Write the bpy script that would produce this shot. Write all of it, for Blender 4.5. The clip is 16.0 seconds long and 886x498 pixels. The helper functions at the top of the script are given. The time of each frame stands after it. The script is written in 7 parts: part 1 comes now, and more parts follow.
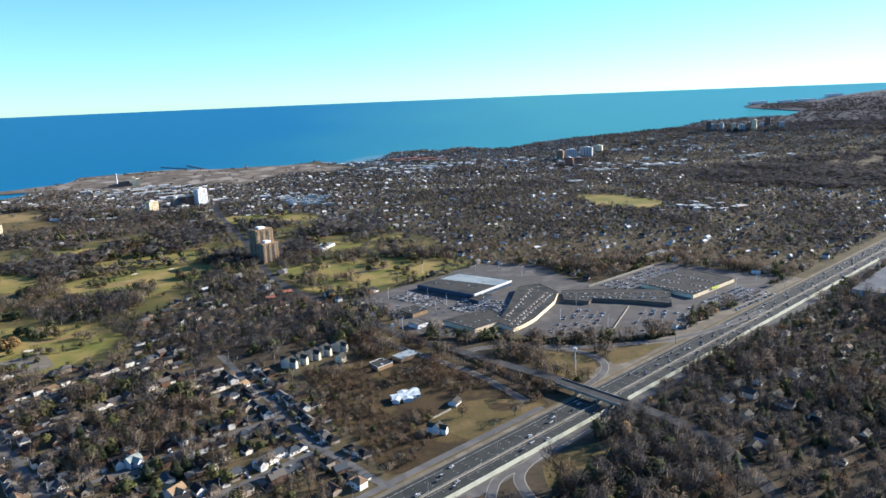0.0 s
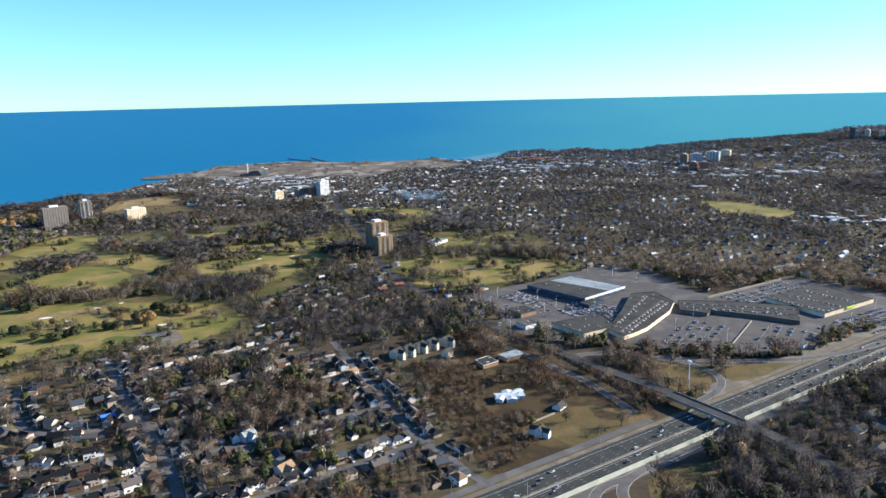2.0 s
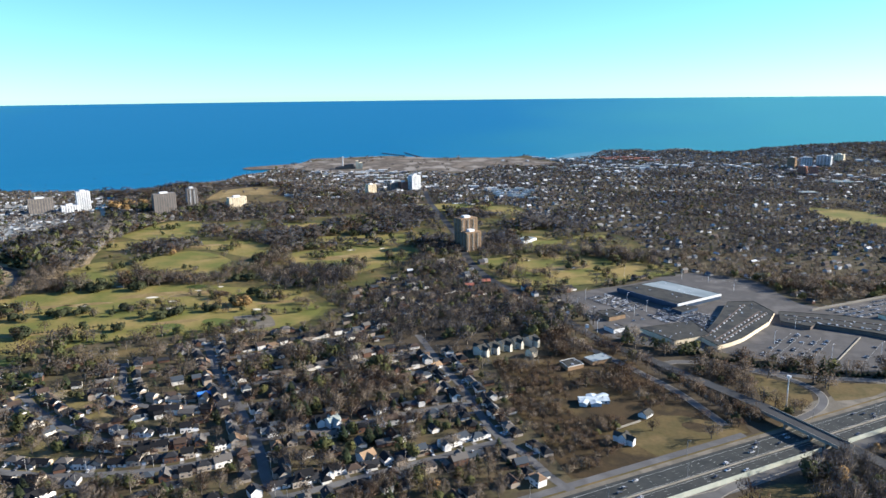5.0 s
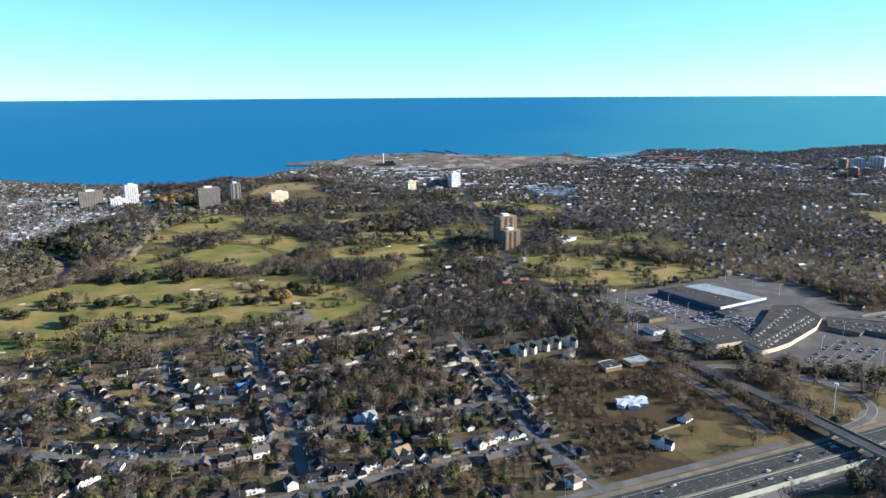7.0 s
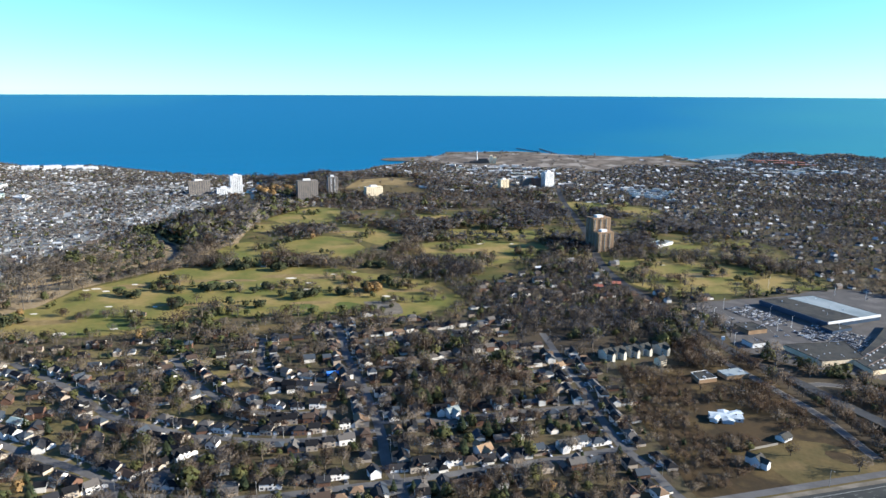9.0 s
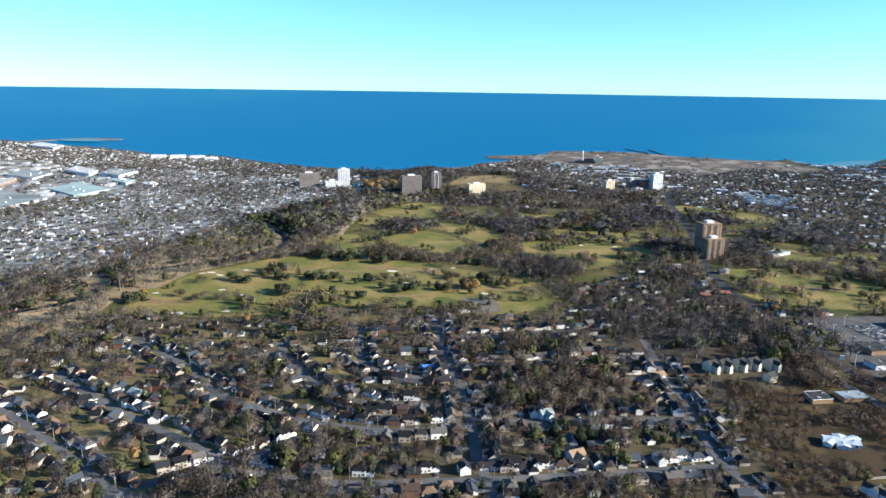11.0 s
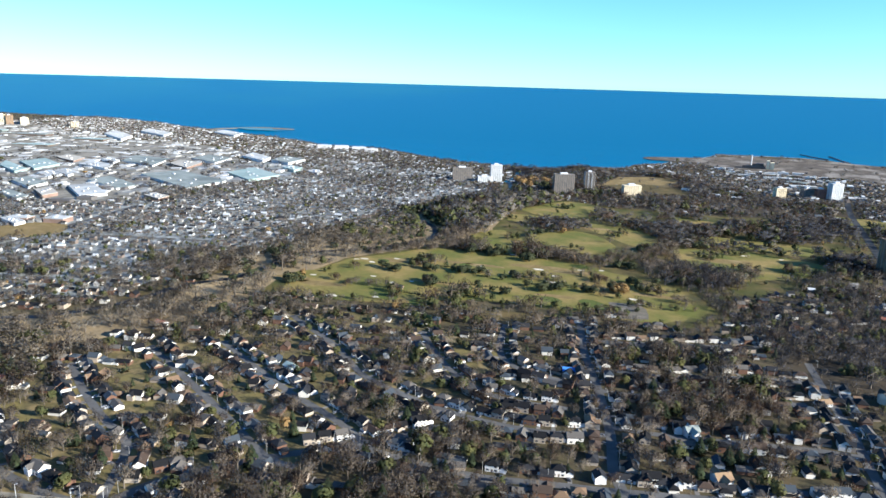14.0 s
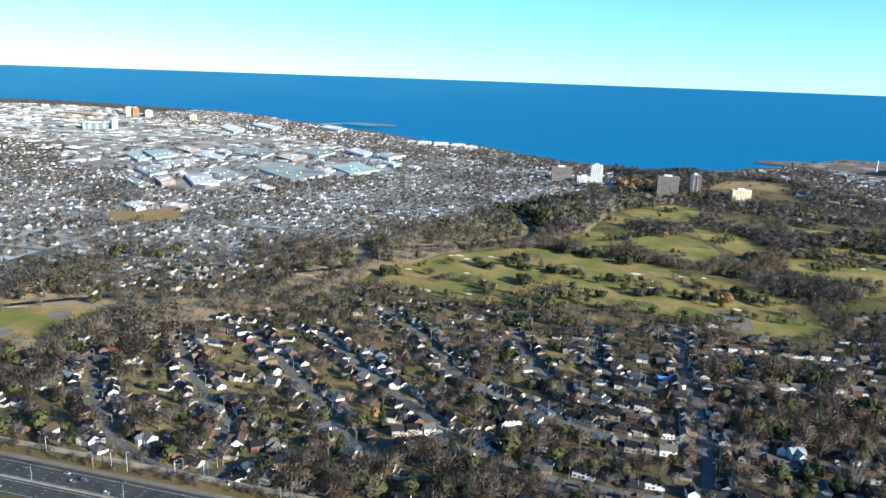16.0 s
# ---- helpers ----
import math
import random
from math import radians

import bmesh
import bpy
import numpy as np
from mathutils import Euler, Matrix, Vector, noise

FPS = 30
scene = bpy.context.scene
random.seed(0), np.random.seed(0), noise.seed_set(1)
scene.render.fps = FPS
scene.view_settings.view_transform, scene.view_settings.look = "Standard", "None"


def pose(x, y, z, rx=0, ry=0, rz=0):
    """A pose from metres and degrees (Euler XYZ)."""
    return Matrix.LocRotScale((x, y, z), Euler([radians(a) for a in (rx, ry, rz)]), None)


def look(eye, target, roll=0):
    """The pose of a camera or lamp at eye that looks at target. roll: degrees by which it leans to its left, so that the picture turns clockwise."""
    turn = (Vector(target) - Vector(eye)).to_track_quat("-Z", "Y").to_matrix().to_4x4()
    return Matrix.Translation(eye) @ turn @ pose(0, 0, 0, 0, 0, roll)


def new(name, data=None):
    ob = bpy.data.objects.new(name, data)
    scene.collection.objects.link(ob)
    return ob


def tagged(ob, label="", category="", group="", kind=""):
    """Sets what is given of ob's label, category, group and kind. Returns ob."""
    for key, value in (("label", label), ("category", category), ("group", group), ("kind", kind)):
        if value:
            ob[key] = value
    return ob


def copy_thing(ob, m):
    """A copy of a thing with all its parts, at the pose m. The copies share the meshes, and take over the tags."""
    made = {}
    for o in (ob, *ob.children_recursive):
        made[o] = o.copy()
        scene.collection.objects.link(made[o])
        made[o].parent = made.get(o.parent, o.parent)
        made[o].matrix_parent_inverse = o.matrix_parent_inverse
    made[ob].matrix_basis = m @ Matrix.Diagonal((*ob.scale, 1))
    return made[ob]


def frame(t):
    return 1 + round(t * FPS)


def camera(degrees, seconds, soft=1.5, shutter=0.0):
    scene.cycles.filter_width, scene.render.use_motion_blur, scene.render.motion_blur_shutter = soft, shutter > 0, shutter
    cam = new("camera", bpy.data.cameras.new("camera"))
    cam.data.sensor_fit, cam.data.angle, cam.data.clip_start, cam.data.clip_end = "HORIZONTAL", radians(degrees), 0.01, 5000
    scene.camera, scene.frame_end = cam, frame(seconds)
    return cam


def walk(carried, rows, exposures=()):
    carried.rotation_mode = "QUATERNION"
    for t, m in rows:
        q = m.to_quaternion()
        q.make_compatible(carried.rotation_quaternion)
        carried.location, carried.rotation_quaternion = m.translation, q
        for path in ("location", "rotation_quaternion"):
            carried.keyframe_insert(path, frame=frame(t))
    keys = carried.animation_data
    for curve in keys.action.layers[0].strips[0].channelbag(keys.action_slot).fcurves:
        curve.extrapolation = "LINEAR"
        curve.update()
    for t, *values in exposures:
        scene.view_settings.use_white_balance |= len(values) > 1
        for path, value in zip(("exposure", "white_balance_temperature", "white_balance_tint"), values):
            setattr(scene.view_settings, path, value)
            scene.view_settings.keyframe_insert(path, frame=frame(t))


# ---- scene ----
EXPOSURE = 1.48
cam = camera(64.61, 16.0, 1.5)
# seconds, place in metres, then yaw, pitch and roll in degrees: a slow turn high over the ground
PATH = [
    (0.0, 0.00, 0.00, 270.00, -0.000, -12.457, 2.257),
    (0.5, 0.04, 0.34, 269.92, 1.925, -12.405, 2.069),
    (1.0, 0.09, 0.67, 269.84, 4.493, -12.356, 1.799),
    (1.5, 0.14, 1.00, 269.75, 7.138, -12.294, 1.557),
    (2.0, 0.18, 1.31, 269.65, 9.548, -12.277, 1.321),
    (2.5, 0.22, 1.61, 269.56, 11.590, -12.272, 1.149),
    (3.0, 0.26, 1.89, 269.46, 13.164, -12.269, 0.960),
    (3.5, 0.28, 2.14, 269.36, 14.437, -12.282, 0.854),
    (4.0, 0.28, 2.38, 269.27, 15.498, -12.329, 0.784),
    (6.5, 0.11, 3.37, 268.86, 19.323, -12.512, 0.421),
    (7.0, 0.06, 3.54, 268.80, 20.373, -12.569, 0.356),
    (7.5, 0.01, 3.71, 268.75, 21.770, -12.607, 0.216),
    (8.0, -0.03, 3.89, 268.71, 23.624, -12.646, 0.099),
    (8.5, -0.06, 4.07, 268.67, 25.830, -12.687, -0.096),
    (9.0, -0.08, 4.28, 268.64, 28.065, -12.742, -0.260),
    (11.5, -0.08, 5.70, 268.45, 38.752, -13.083, -0.968),
    (12.0, -0.18, 6.05, 268.40, 40.945, -13.160, -1.089),
    (12.5, -0.30, 6.41, 268.34, 43.112, -13.252, -1.240),
    (13.0, -0.45, 6.78, 268.28, 45.243, -13.343, -1.357),
    (13.5, -0.64, 7.15, 268.22, 47.032, -13.452, -1.506),
    (14.0, -0.84, 7.51, 268.17, 49.165, -13.548, -1.604),
    (14.5, -1.06, 7.86, 268.11, 51.659, -13.668, -1.735),
    (15.0, -1.29, 8.20, 268.05, 54.279, -13.783, -1.831),
    (15.5, -1.53, 8.54, 268.00, 56.069, -13.875, -1.925),
    (16.0, -1.77, 8.87, 267.95, 57.268, -13.974, -1.991),
]
walk(cam, [(t, pose(x, y, z, 90 + pitch, roll, yaw)) for t, x, y, z, yaw, pitch, roll in PATH],
     exposures=[(0.0, EXPOSURE, 6500, 10), (7.0, EXPOSURE, 6420, 9), (16.0, EXPOSURE, 6150, 6)])

# ---- light: a clear sky and a low sun ahead and to the right of the first view ----
SUN_AZIMUTH, SUN_HEIGHT = 66.0, 21.5
world = bpy.data.worlds.new("sky")
scene.world = world
world.use_nodes = True
wn, wl = world.node_tree.nodes, world.node_tree.links
sky = wn.new("ShaderNodeTexSky")
sky.sky_type = 'NISHITA'
sky.sun_disc = False
sky.sun_elevation = radians(SUN_HEIGHT)
sky.sun_rotation = radians(SUN_AZIMUTH)
sky.altitude = 100
sky.air_density, sky.dust_density, sky.ozone_density = 1.0, 0.0, 4.0
tint = wn.new("ShaderNodeVectorMath")
tint.operation = 'MULTIPLY'
tint.inputs[1].default_value = (0.60, 0.98, 1.26)
wl.new(sky.outputs[0], tint.inputs[0])
wl.new(tint.outputs[0], wn["Background"].inputs[0])
wn["Background"].inputs[1].default_value = 0.075
sun_data = bpy.data.lights.new("sun", 'SUN')
sun_data.energy, sun_data.angle, sun_data.color = 5.0, radians(0.53), (1.0, 0.93, 0.83)
sun = new("sun", sun_data)
sa, sh = radians(SUN_AZIMUTH), radians(SUN_HEIGHT)
sun.matrix_world = look((1500 * math.sin(sa), 1500 * math.cos(sa), 1500 * math.tan(sh)), (0, 0, 0))

# ---- materials ----


def material(name, c1, c2=None, c3=None, scale=0.2, fine=2.0, rough=0.85, vary="", bump=0.0, metal=0.0, spec=0.12, grain=0.35, leafy=0.0, gaps=0.0):
    """A surface of two or three colours mixed by coarse noise, with finer grain; vary: island or object."""
    m = bpy.data.materials.new(name)
    m.use_nodes = True
    n, l = m.node_tree.nodes, m.node_tree.links
    b = n["Principled BSDF"]
    b.inputs["Roughness"].default_value = rough
    b.inputs["Metallic"].default_value = metal
    b.inputs["Specular IOR Level"].default_value = spec
    c2, c3 = c2 or c1, c3 or c2 or c1
    geo = n.new("ShaderNodeNewGeometry")
    ramp = n.new("ShaderNodeValToRGB")
    e = ramp.color_ramp.elements
    e[0].color, e[1].color = (*c1, 1), (*c3, 1)
    e[0].position, e[1].position = (0.37, 0.63) if not vary else (0.0, 1.0)
    mid = e.new(0.5)
    mid.color = (*c2, 1)
    if vary == "island":
        l.new(geo.outputs["Random Per Island"], ramp.inputs[0])
    elif vary == "object":
        info = n.new("ShaderNodeObjectInfo")
        l.new(info.outputs["Random"], ramp.inputs[0])
    else:
        coarse = n.new("ShaderNodeTexNoise")
        coarse.inputs["Scale"].default_value = scale
        coarse.inputs["Detail"].default_value = 5
        l.new(geo.outputs["Position"], coarse.inputs["Vector"])
        l.new(coarse.outputs[0], ramp.inputs[0])
    grit = n.new("ShaderNodeTexNoise")
    grit.inputs["Scale"].default_value = fine
    grit.inputs["Detail"].default_value = 4
    l.new(geo.outputs["Position"], grit.inputs["Vector"])
    span = n.new("ShaderNodeMapRange")
    span.inputs[3].default_value, span.inputs[4].default_value = 1 - grain, 1 + grain
    l.new(grit.outputs[0], span.inputs[0])
    mult = n.new("ShaderNodeVectorMath")
    mult.operation = 'SCALE'
    l.new(ramp.outputs[0], mult.inputs[0])
    l.new(span.outputs[0], mult.inputs["Scale"])
    l.new(mult.outputs[0], b.inputs["Base Color"])
    if leafy:
        thin, mix = n.new("ShaderNodeBsdfTranslucent"), n.new("ShaderNodeMixShader")
        mix.inputs[0].default_value = leafy
        l.new(mult.outputs[0], thin.inputs[0])
        l.new(b.outputs[0], mix.inputs[1])
        l.new(thin.outputs[0], mix.inputs[2])
        clear, holes = n.new("ShaderNodeBsdfTransparent"), n.new("ShaderNodeMixShader")
        if gaps:
            lace, open_share = n.new("ShaderNodeTexNoise"), n.new("ShaderNodeMapRange")
            lace.inputs["Scale"].default_value, lace.inputs["Detail"].default_value = 2.4, 1
            open_share.inputs[1].default_value, open_share.inputs[2].default_value = 0.36, 0.64
            open_share.inputs[3].default_value, open_share.inputs[4].default_value = max(0, gaps - 0.4), min(1, gaps + 0.4)
            l.new(geo.outputs["Position"], lace.inputs["Vector"])
            l.new(lace.outputs[0], open_share.inputs[0])
            l.new(open_share.outputs[0], holes.inputs[0])
        l.new(mix.outputs[0], holes.inputs[1])
        l.new(clear.outputs[0], holes.inputs[2])
        l.new((holes if gaps else mix).outputs[0], n["Material Output"].inputs[0])
        b.inputs["Specular IOR Level"].default_value = 0.1
    if bump:
        bm = n.new("ShaderNodeBump")
        bm.inputs["Strength"].default_value = bump
        bm.inputs["Distance"].default_value = 0.3
        l.new(grit.outputs[0], bm.inputs["Height"])
        l.new(bm.outputs[0], b.inputs["Normal"])
    return m


M_LAND = material("leaf_litter_and_lawn", (0.0566, 0.0441, 0.0284), (0.0702, 0.06, 0.0318), (0.0884, 0.068, 0.0386), 0.05, 0.3, 0.95)
M_LAWN = material("winter_lawn", (0.12, 0.088, 0.036), (0.082, 0.072, 0.024), (0.054, 0.057, 0.018), 0.02, 0.12, 0.95, grain=0.25)
M_STRAW = material("straw_coloured_rough", (0.216, 0.152, 0.068), (0.168, 0.12, 0.0496), (0.256, 0.188, 0.088), 0.03, 0.3, 0.95)
M_FAIRWAY = material("mown_fairway", (0.225, 0.165, 0.06), (0.158, 0.134, 0.04), (0.108, 0.112, 0.028), 0.016, 0.15, 0.95, grain=0.3)
M_GREEN = material("putting_green", (0.068, 0.084, 0.0208), (0.08, 0.096, 0.024), None, 0.1, 1.0, 0.9)
M_SAND = material("bunker_sand", (0.527, 0.476, 0.374), (0.595, 0.552, 0.451), None, 0.2, 2.0, 0.95, grain=0.15)
M_TAN = material("dry_grass", (0.108, 0.0768, 0.032), (0.08, 0.064, 0.0256), (0.136, 0.096, 0.0432), 0.02, 0.3, 0.95)
M_BROWN = material("brownfield_soil", (0.16, 0.132, 0.104), (0.08, 0.0656, 0.0512), (0.232, 0.204, 0.172), 0.012, 0.08, 0.95)
M_SCRUB = material("scrub_grass", (0.0554, 0.037, 0.018), (0.0348, 0.0253, 0.0137), (0.0792, 0.0554, 0.0238), 0.03, 0.4, 0.95)
M_WOODS = material("woodland_floor", (0.0464, 0.0368, 0.0256), (0.06, 0.0464, 0.0296), (0.0384, 0.0328, 0.0232), 0.02, 0.3, 0.95)
M_ASPHALT = material("asphalt", (0.034, 0.037, 0.035), (0.042, 0.045, 0.042), (0.029, 0.032, 0.031), 0.06, 1.5, 0.85, spec=0.12, grain=0.2)
M_AVENUE = material("road_asphalt", (0.037, 0.038, 0.039), (0.046, 0.047, 0.047), (0.031, 0.032, 0.033), 0.05, 0.8, 0.85, spec=0.15, grain=0.2)
M_STREET = material("old_street_asphalt", (0.105, 0.102, 0.098), (0.088, 0.085, 0.082), (0.125, 0.121, 0.116), 0.04, 0.8, 0.8, spec=0.08, grain=0.2)
M_LOT = material("car_park_asphalt", (0.088, 0.082, 0.077), (0.07, 0.066, 0.062), (0.108, 0.1, 0.093), 0.03, 0.5, 0.9, grain=0.2)
M_CONCRETE = material("concrete", (0.216, 0.196, 0.16), (0.256, 0.232, 0.192), (0.176, 0.16, 0.132), 0.05, 0.8, 0.9, grain=0.2)
M_GRAVEL = material("shoulder_gravel", (0.147, 0.128, 0.0992), (0.115, 0.101, 0.0781), (0.173, 0.15, 0.118), 0.05, 1.0, 0.95)
M_STONES = material("pale_shore_stone", (0.34, 0.33, 0.3), (0.24, 0.225, 0.2), (0.44, 0.43, 0.4), 0.03, 0.2, 0.9)
M_PAINT = material("road_paint", (0.5, 0.5, 0.48), (0.36, 0.36, 0.35), None, 0.3, 2.0, 0.7, grain=0.15)
M_POLE = material("weathered_pole", (0.22, 0.21, 0.19), (0.27, 0.26, 0.24), None, 0.5, 2.0, 0.7, grain=0.1)
M_BARK = material("bark", (0.10, 0.082, 0.065), (0.13, 0.11, 0.088), None, 0.5, 3.0, 0.95)
# Far twigs are greyer than the near set: haze put into the colour.
M_TWIG = material("hazed_bare_twigs", (0.0837, 0.0779, 0.0747), (0.102, 0.095, 0.0912), (0.0668, 0.062, 0.0599), 0.025, 0.25, 0.95, leafy=0.3, gaps=0.5)
M_TWIG_NEAR = material("dense_bare_twigs", (0.116, 0.0956, 0.0775), (0.145, 0.118, 0.0966), (0.0914, 0.0743, 0.0605), 0.025, 0.25, 0.95, leafy=0.3, gaps=0.36)
M_TWIG_RED = material("reddish_twigs", (0.0952, 0.0665, 0.0498), (0.0781, 0.0557, 0.0432), (0.112, 0.0781, 0.0565), 0.03, 0.25, 0.95, leafy=0.3, gaps=0.5)
M_TWIG_RED_NEAR = material("dense_reddish_twigs", (0.0785, 0.0534, 0.0384), (0.0643, 0.0439, 0.0322), (0.0909, 0.0627, 0.0439), 0.03, 0.25, 0.95, leafy=0.3, gaps=0.36)
M_TWIG_PALE = material("pale_twigs", (0.213, 0.185, 0.156), (0.179, 0.156, 0.133), (0.243, 0.215, 0.182), 0.03, 0.25, 0.95, leafy=0.3, gaps=0.5)
M_TWIG_PALE_NEAR = material("dense_pale_twigs", (0.19, 0.159, 0.122), (0.159, 0.131, 0.102), (0.225, 0.19, 0.145), 0.03, 0.25, 0.95, leafy=0.3, gaps=0.36)
# Bluish slate in this twig colour stands in for haze and back-lit shade.
M_FARWOOD = material("hazed_grey_woodland", (0.0554, 0.0538, 0.0586), (0.0652, 0.0636, 0.0692), (0.0456, 0.0448, 0.0497), 0.004, 0.1, 0.95, leafy=0.3, gaps=0.5)
M_PINE = material("dark_pine_foliage", (0.044, 0.0512, 0.0272), (0.0576, 0.064, 0.032), (0.0352, 0.0416, 0.024), 0.03, 0.5, 0.9, leafy=0.25)
M_OAK = material("withered_oak_leaves", (0.26, 0.165, 0.07), (0.21, 0.13, 0.055), (0.31, 0.2, 0.085), 0.05, 0.6, 0.9, leafy=0.2)
M_FIR = material("conifer_needles", (0.032, 0.0416, 0.0224), (0.044, 0.056, 0.0272), (0.024, 0.0336, 0.0192), 0.03, 0.5, 0.9, leafy=0.2)
M_CEDAR = material("olive_cedar_foliage", (0.08, 0.08, 0.032), (0.06, 0.068, 0.028), (0.096, 0.092, 0.036), 0.05, 0.5, 0.9, leafy=0.2)
M_ROOF = material("roof_shingles", (0.014, 0.014, 0.015), (0.045, 0.041, 0.039), (0.14, 0.12, 0.105), 0.2, 1.0, 0.7, vary="object", spec=0.1, grain=0.2)
M_WALL = material("house_siding", (0.7, 0.67, 0.62), (0.34, 0.29, 0.235), (0.13, 0.072, 0.05), 0.2, 1.5, 0.85, vary="object", grain=0.12)
M_ROOFS_NEAR = material("dark_mixed_shingle_roofs", (0.014, 0.014, 0.015), (0.045, 0.041, 0.039), (0.14, 0.122, 0.106), 0.2, 1.0, 0.7, vary="island", spec=0.1, grain=0.2)
M_WALLS_NEAR = material("mixed_siding_and_brick", (0.62, 0.59, 0.53), (0.30, 0.245, 0.19), (0.12, 0.068, 0.048), 0.2, 1.5, 0.85, vary="island", grain=0.12)
# Far walls are greyer and far roofs paler than near: haze in the colour.
M_ROOFS = material("hazed_shingle_roofs", (0.022, 0.021, 0.021), (0.085, 0.074, 0.066), (0.33, 0.315, 0.30), 0.2, 1.0, 0.9, vary="island", spec=0.08, grain=0.2)
M_WALLS = material("hazed_house_walls", (0.46, 0.47, 0.47), (0.27, 0.26, 0.243), (0.16, 0.13, 0.112), 0.2, 1.5, 0.85, vary="island", grain=0.12)
for m, share in ((M_WALL, 0.42), (M_WALLS, 0.26), (M_WALLS_NEAR, 0.34)):
    stops = m.node_tree.nodes["Color Ramp"].color_ramp
    stops.interpolation = 'CONSTANT'
    stops.elements[1].position, stops.elements[2].position = share, share + 0.34
ROOF_STOPS = [(0.0, (0.012, 0.012, 0.013)), (0.36, (0.026, 0.026, 0.028)), (0.58, (0.06, 0.042, 0.032)), (0.7, (0.045, 0.054, 0.064)), (0.82, (0.1, 0.09, 0.08)), (0.95, (0.16, 0.105, 0.066))]
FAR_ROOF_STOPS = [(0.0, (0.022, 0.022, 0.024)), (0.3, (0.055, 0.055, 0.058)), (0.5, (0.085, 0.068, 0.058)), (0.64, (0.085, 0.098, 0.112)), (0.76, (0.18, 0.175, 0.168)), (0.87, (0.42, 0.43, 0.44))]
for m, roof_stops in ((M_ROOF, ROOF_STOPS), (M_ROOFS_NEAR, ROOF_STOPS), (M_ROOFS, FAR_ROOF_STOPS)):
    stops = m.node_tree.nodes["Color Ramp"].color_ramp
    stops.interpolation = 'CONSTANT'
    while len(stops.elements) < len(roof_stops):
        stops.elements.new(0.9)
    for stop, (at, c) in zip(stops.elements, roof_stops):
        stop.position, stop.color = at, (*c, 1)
M_TRIM = material("white_trim", (0.8, 0.79, 0.76), (0.74, 0.73, 0.7), None, 0.5, 2.0, 0.6, grain=0.08)
M_DRIVE = material("driveway", (0.14, 0.132, 0.12), (0.20, 0.185, 0.165), (0.09, 0.086, 0.08), 0.2, 1.0, 0.9, vary="island", grain=0.2)
M_GREYBRICK = material("grey_brown_brick", (0.165, 0.142, 0.122), (0.19, 0.165, 0.142), (0.14, 0.122, 0.105), 0.06, 0.8, 0.9, grain=0.15)
M_GLASS = material("window_glass", (0.03, 0.04, 0.05), (0.05, 0.06, 0.075), None, 0.5, 2.0, 0.08, spec=0.8, grain=0.1)
M_CARPAINT = material("car_paint", (0.02, 0.02, 0.024), (0.1, 0.098, 0.1), (0.6, 0.6, 0.6), vary="object", rough=0.35, spec=0.3, grain=0.03)
M_CARPAINTS = material("mixed_car_paint", (0.02, 0.02, 0.024), (0.1, 0.098, 0.1), (0.6, 0.6, 0.6), vary="island", rough=0.35, spec=0.3, grain=0.03)
M_TYRE = material("tyre_rubber", (0.02, 0.02, 0.02), (0.03, 0.03, 0.03), None, 1.0, 3.0, 0.9)
M_PALEROOF_HOUSE = material("pale_metal_roof", (0.36, 0.41, 0.44), (0.45, 0.5, 0.52), (0.28, 0.33, 0.36), 0.2, 1.0, 0.7, grain=0.12)
M_FLATROOF = material("gravelled_flat_roof", (0.034, 0.034, 0.031), (0.052, 0.05, 0.043), (0.025, 0.027, 0.027), 0.05, 0.5, 0.85, spec=0.12)
M_WHITEROOF = material("pale_membrane_roof", (0.2, 0.235, 0.24), (0.245, 0.28, 0.285), (0.165, 0.2, 0.21), 0.02, 0.3, 0.7, grain=0.1)
M_BEIGE = material("beige_plaster_wall", (0.62, 0.52, 0.36), (0.68, 0.57, 0.40), (0.56, 0.46, 0.31), 0.05, 0.5, 0.85, grain=0.1)
M_CREAM = material("pale_cream_plaster", (0.46, 0.43, 0.35), (0.52, 0.485, 0.4), (0.4, 0.37, 0.3), 0.05, 0.5, 0.85, grain=0.1)
M_WHITEWALL = material("white_cladding", (0.62, 0.62, 0.61), (0.56, 0.56, 0.55), None, 0.05, 0.5, 0.6, grain=0.08)
# Blue-grey store wall, with the shadow on it put into the dark tone.
M_BLUEWALL = material("shaded_blue_cladding", (0.03, 0.05, 0.08), (0.038, 0.06, 0.095), None, 0.05, 0.5, 0.5, grain=0.1)
M_BRICK = material("tan_brick", (0.235, 0.155, 0.092), (0.275, 0.185, 0.11), (0.20, 0.13, 0.078), 0.06, 0.8, 0.9, grain=0.15)
M_DARKBRICK = material("dark_brick", (0.11, 0.086, 0.072), (0.135, 0.105, 0.088), None, 0.06, 0.8, 0.9, grain=0.15)
M_REDBRICK = material("red_brick", (0.24, 0.105, 0.072), (0.29, 0.135, 0.09), None, 0.06, 0.8, 0.9, grain=0.15)
M_REDROOF = material("red_tiles", (0.33, 0.12, 0.08), (0.27, 0.1, 0.068), None, 0.1, 1.0, 0.85)
M_GREYROOF = material("grey_industrial_roof", (0.19, 0.212, 0.195), (0.25, 0.272, 0.25), (0.14, 0.158, 0.147), 0.01, 0.08, 0.85, grain=0.15)
M_METAL = material("galvanised_steel", (0.5, 0.5, 0.5), (0.58, 0.58, 0.57), None, 0.5, 2.0, 0.5, metal=0.3, grain=0.1)
M_INDUSTRY = material("industrial_roofs", (0.11, 0.1, 0.095), (0.25, 0.25, 0.24), (0.5, 0.5, 0.5), 0.02, 0.1, 0.85, vary="island", grain=0.12)


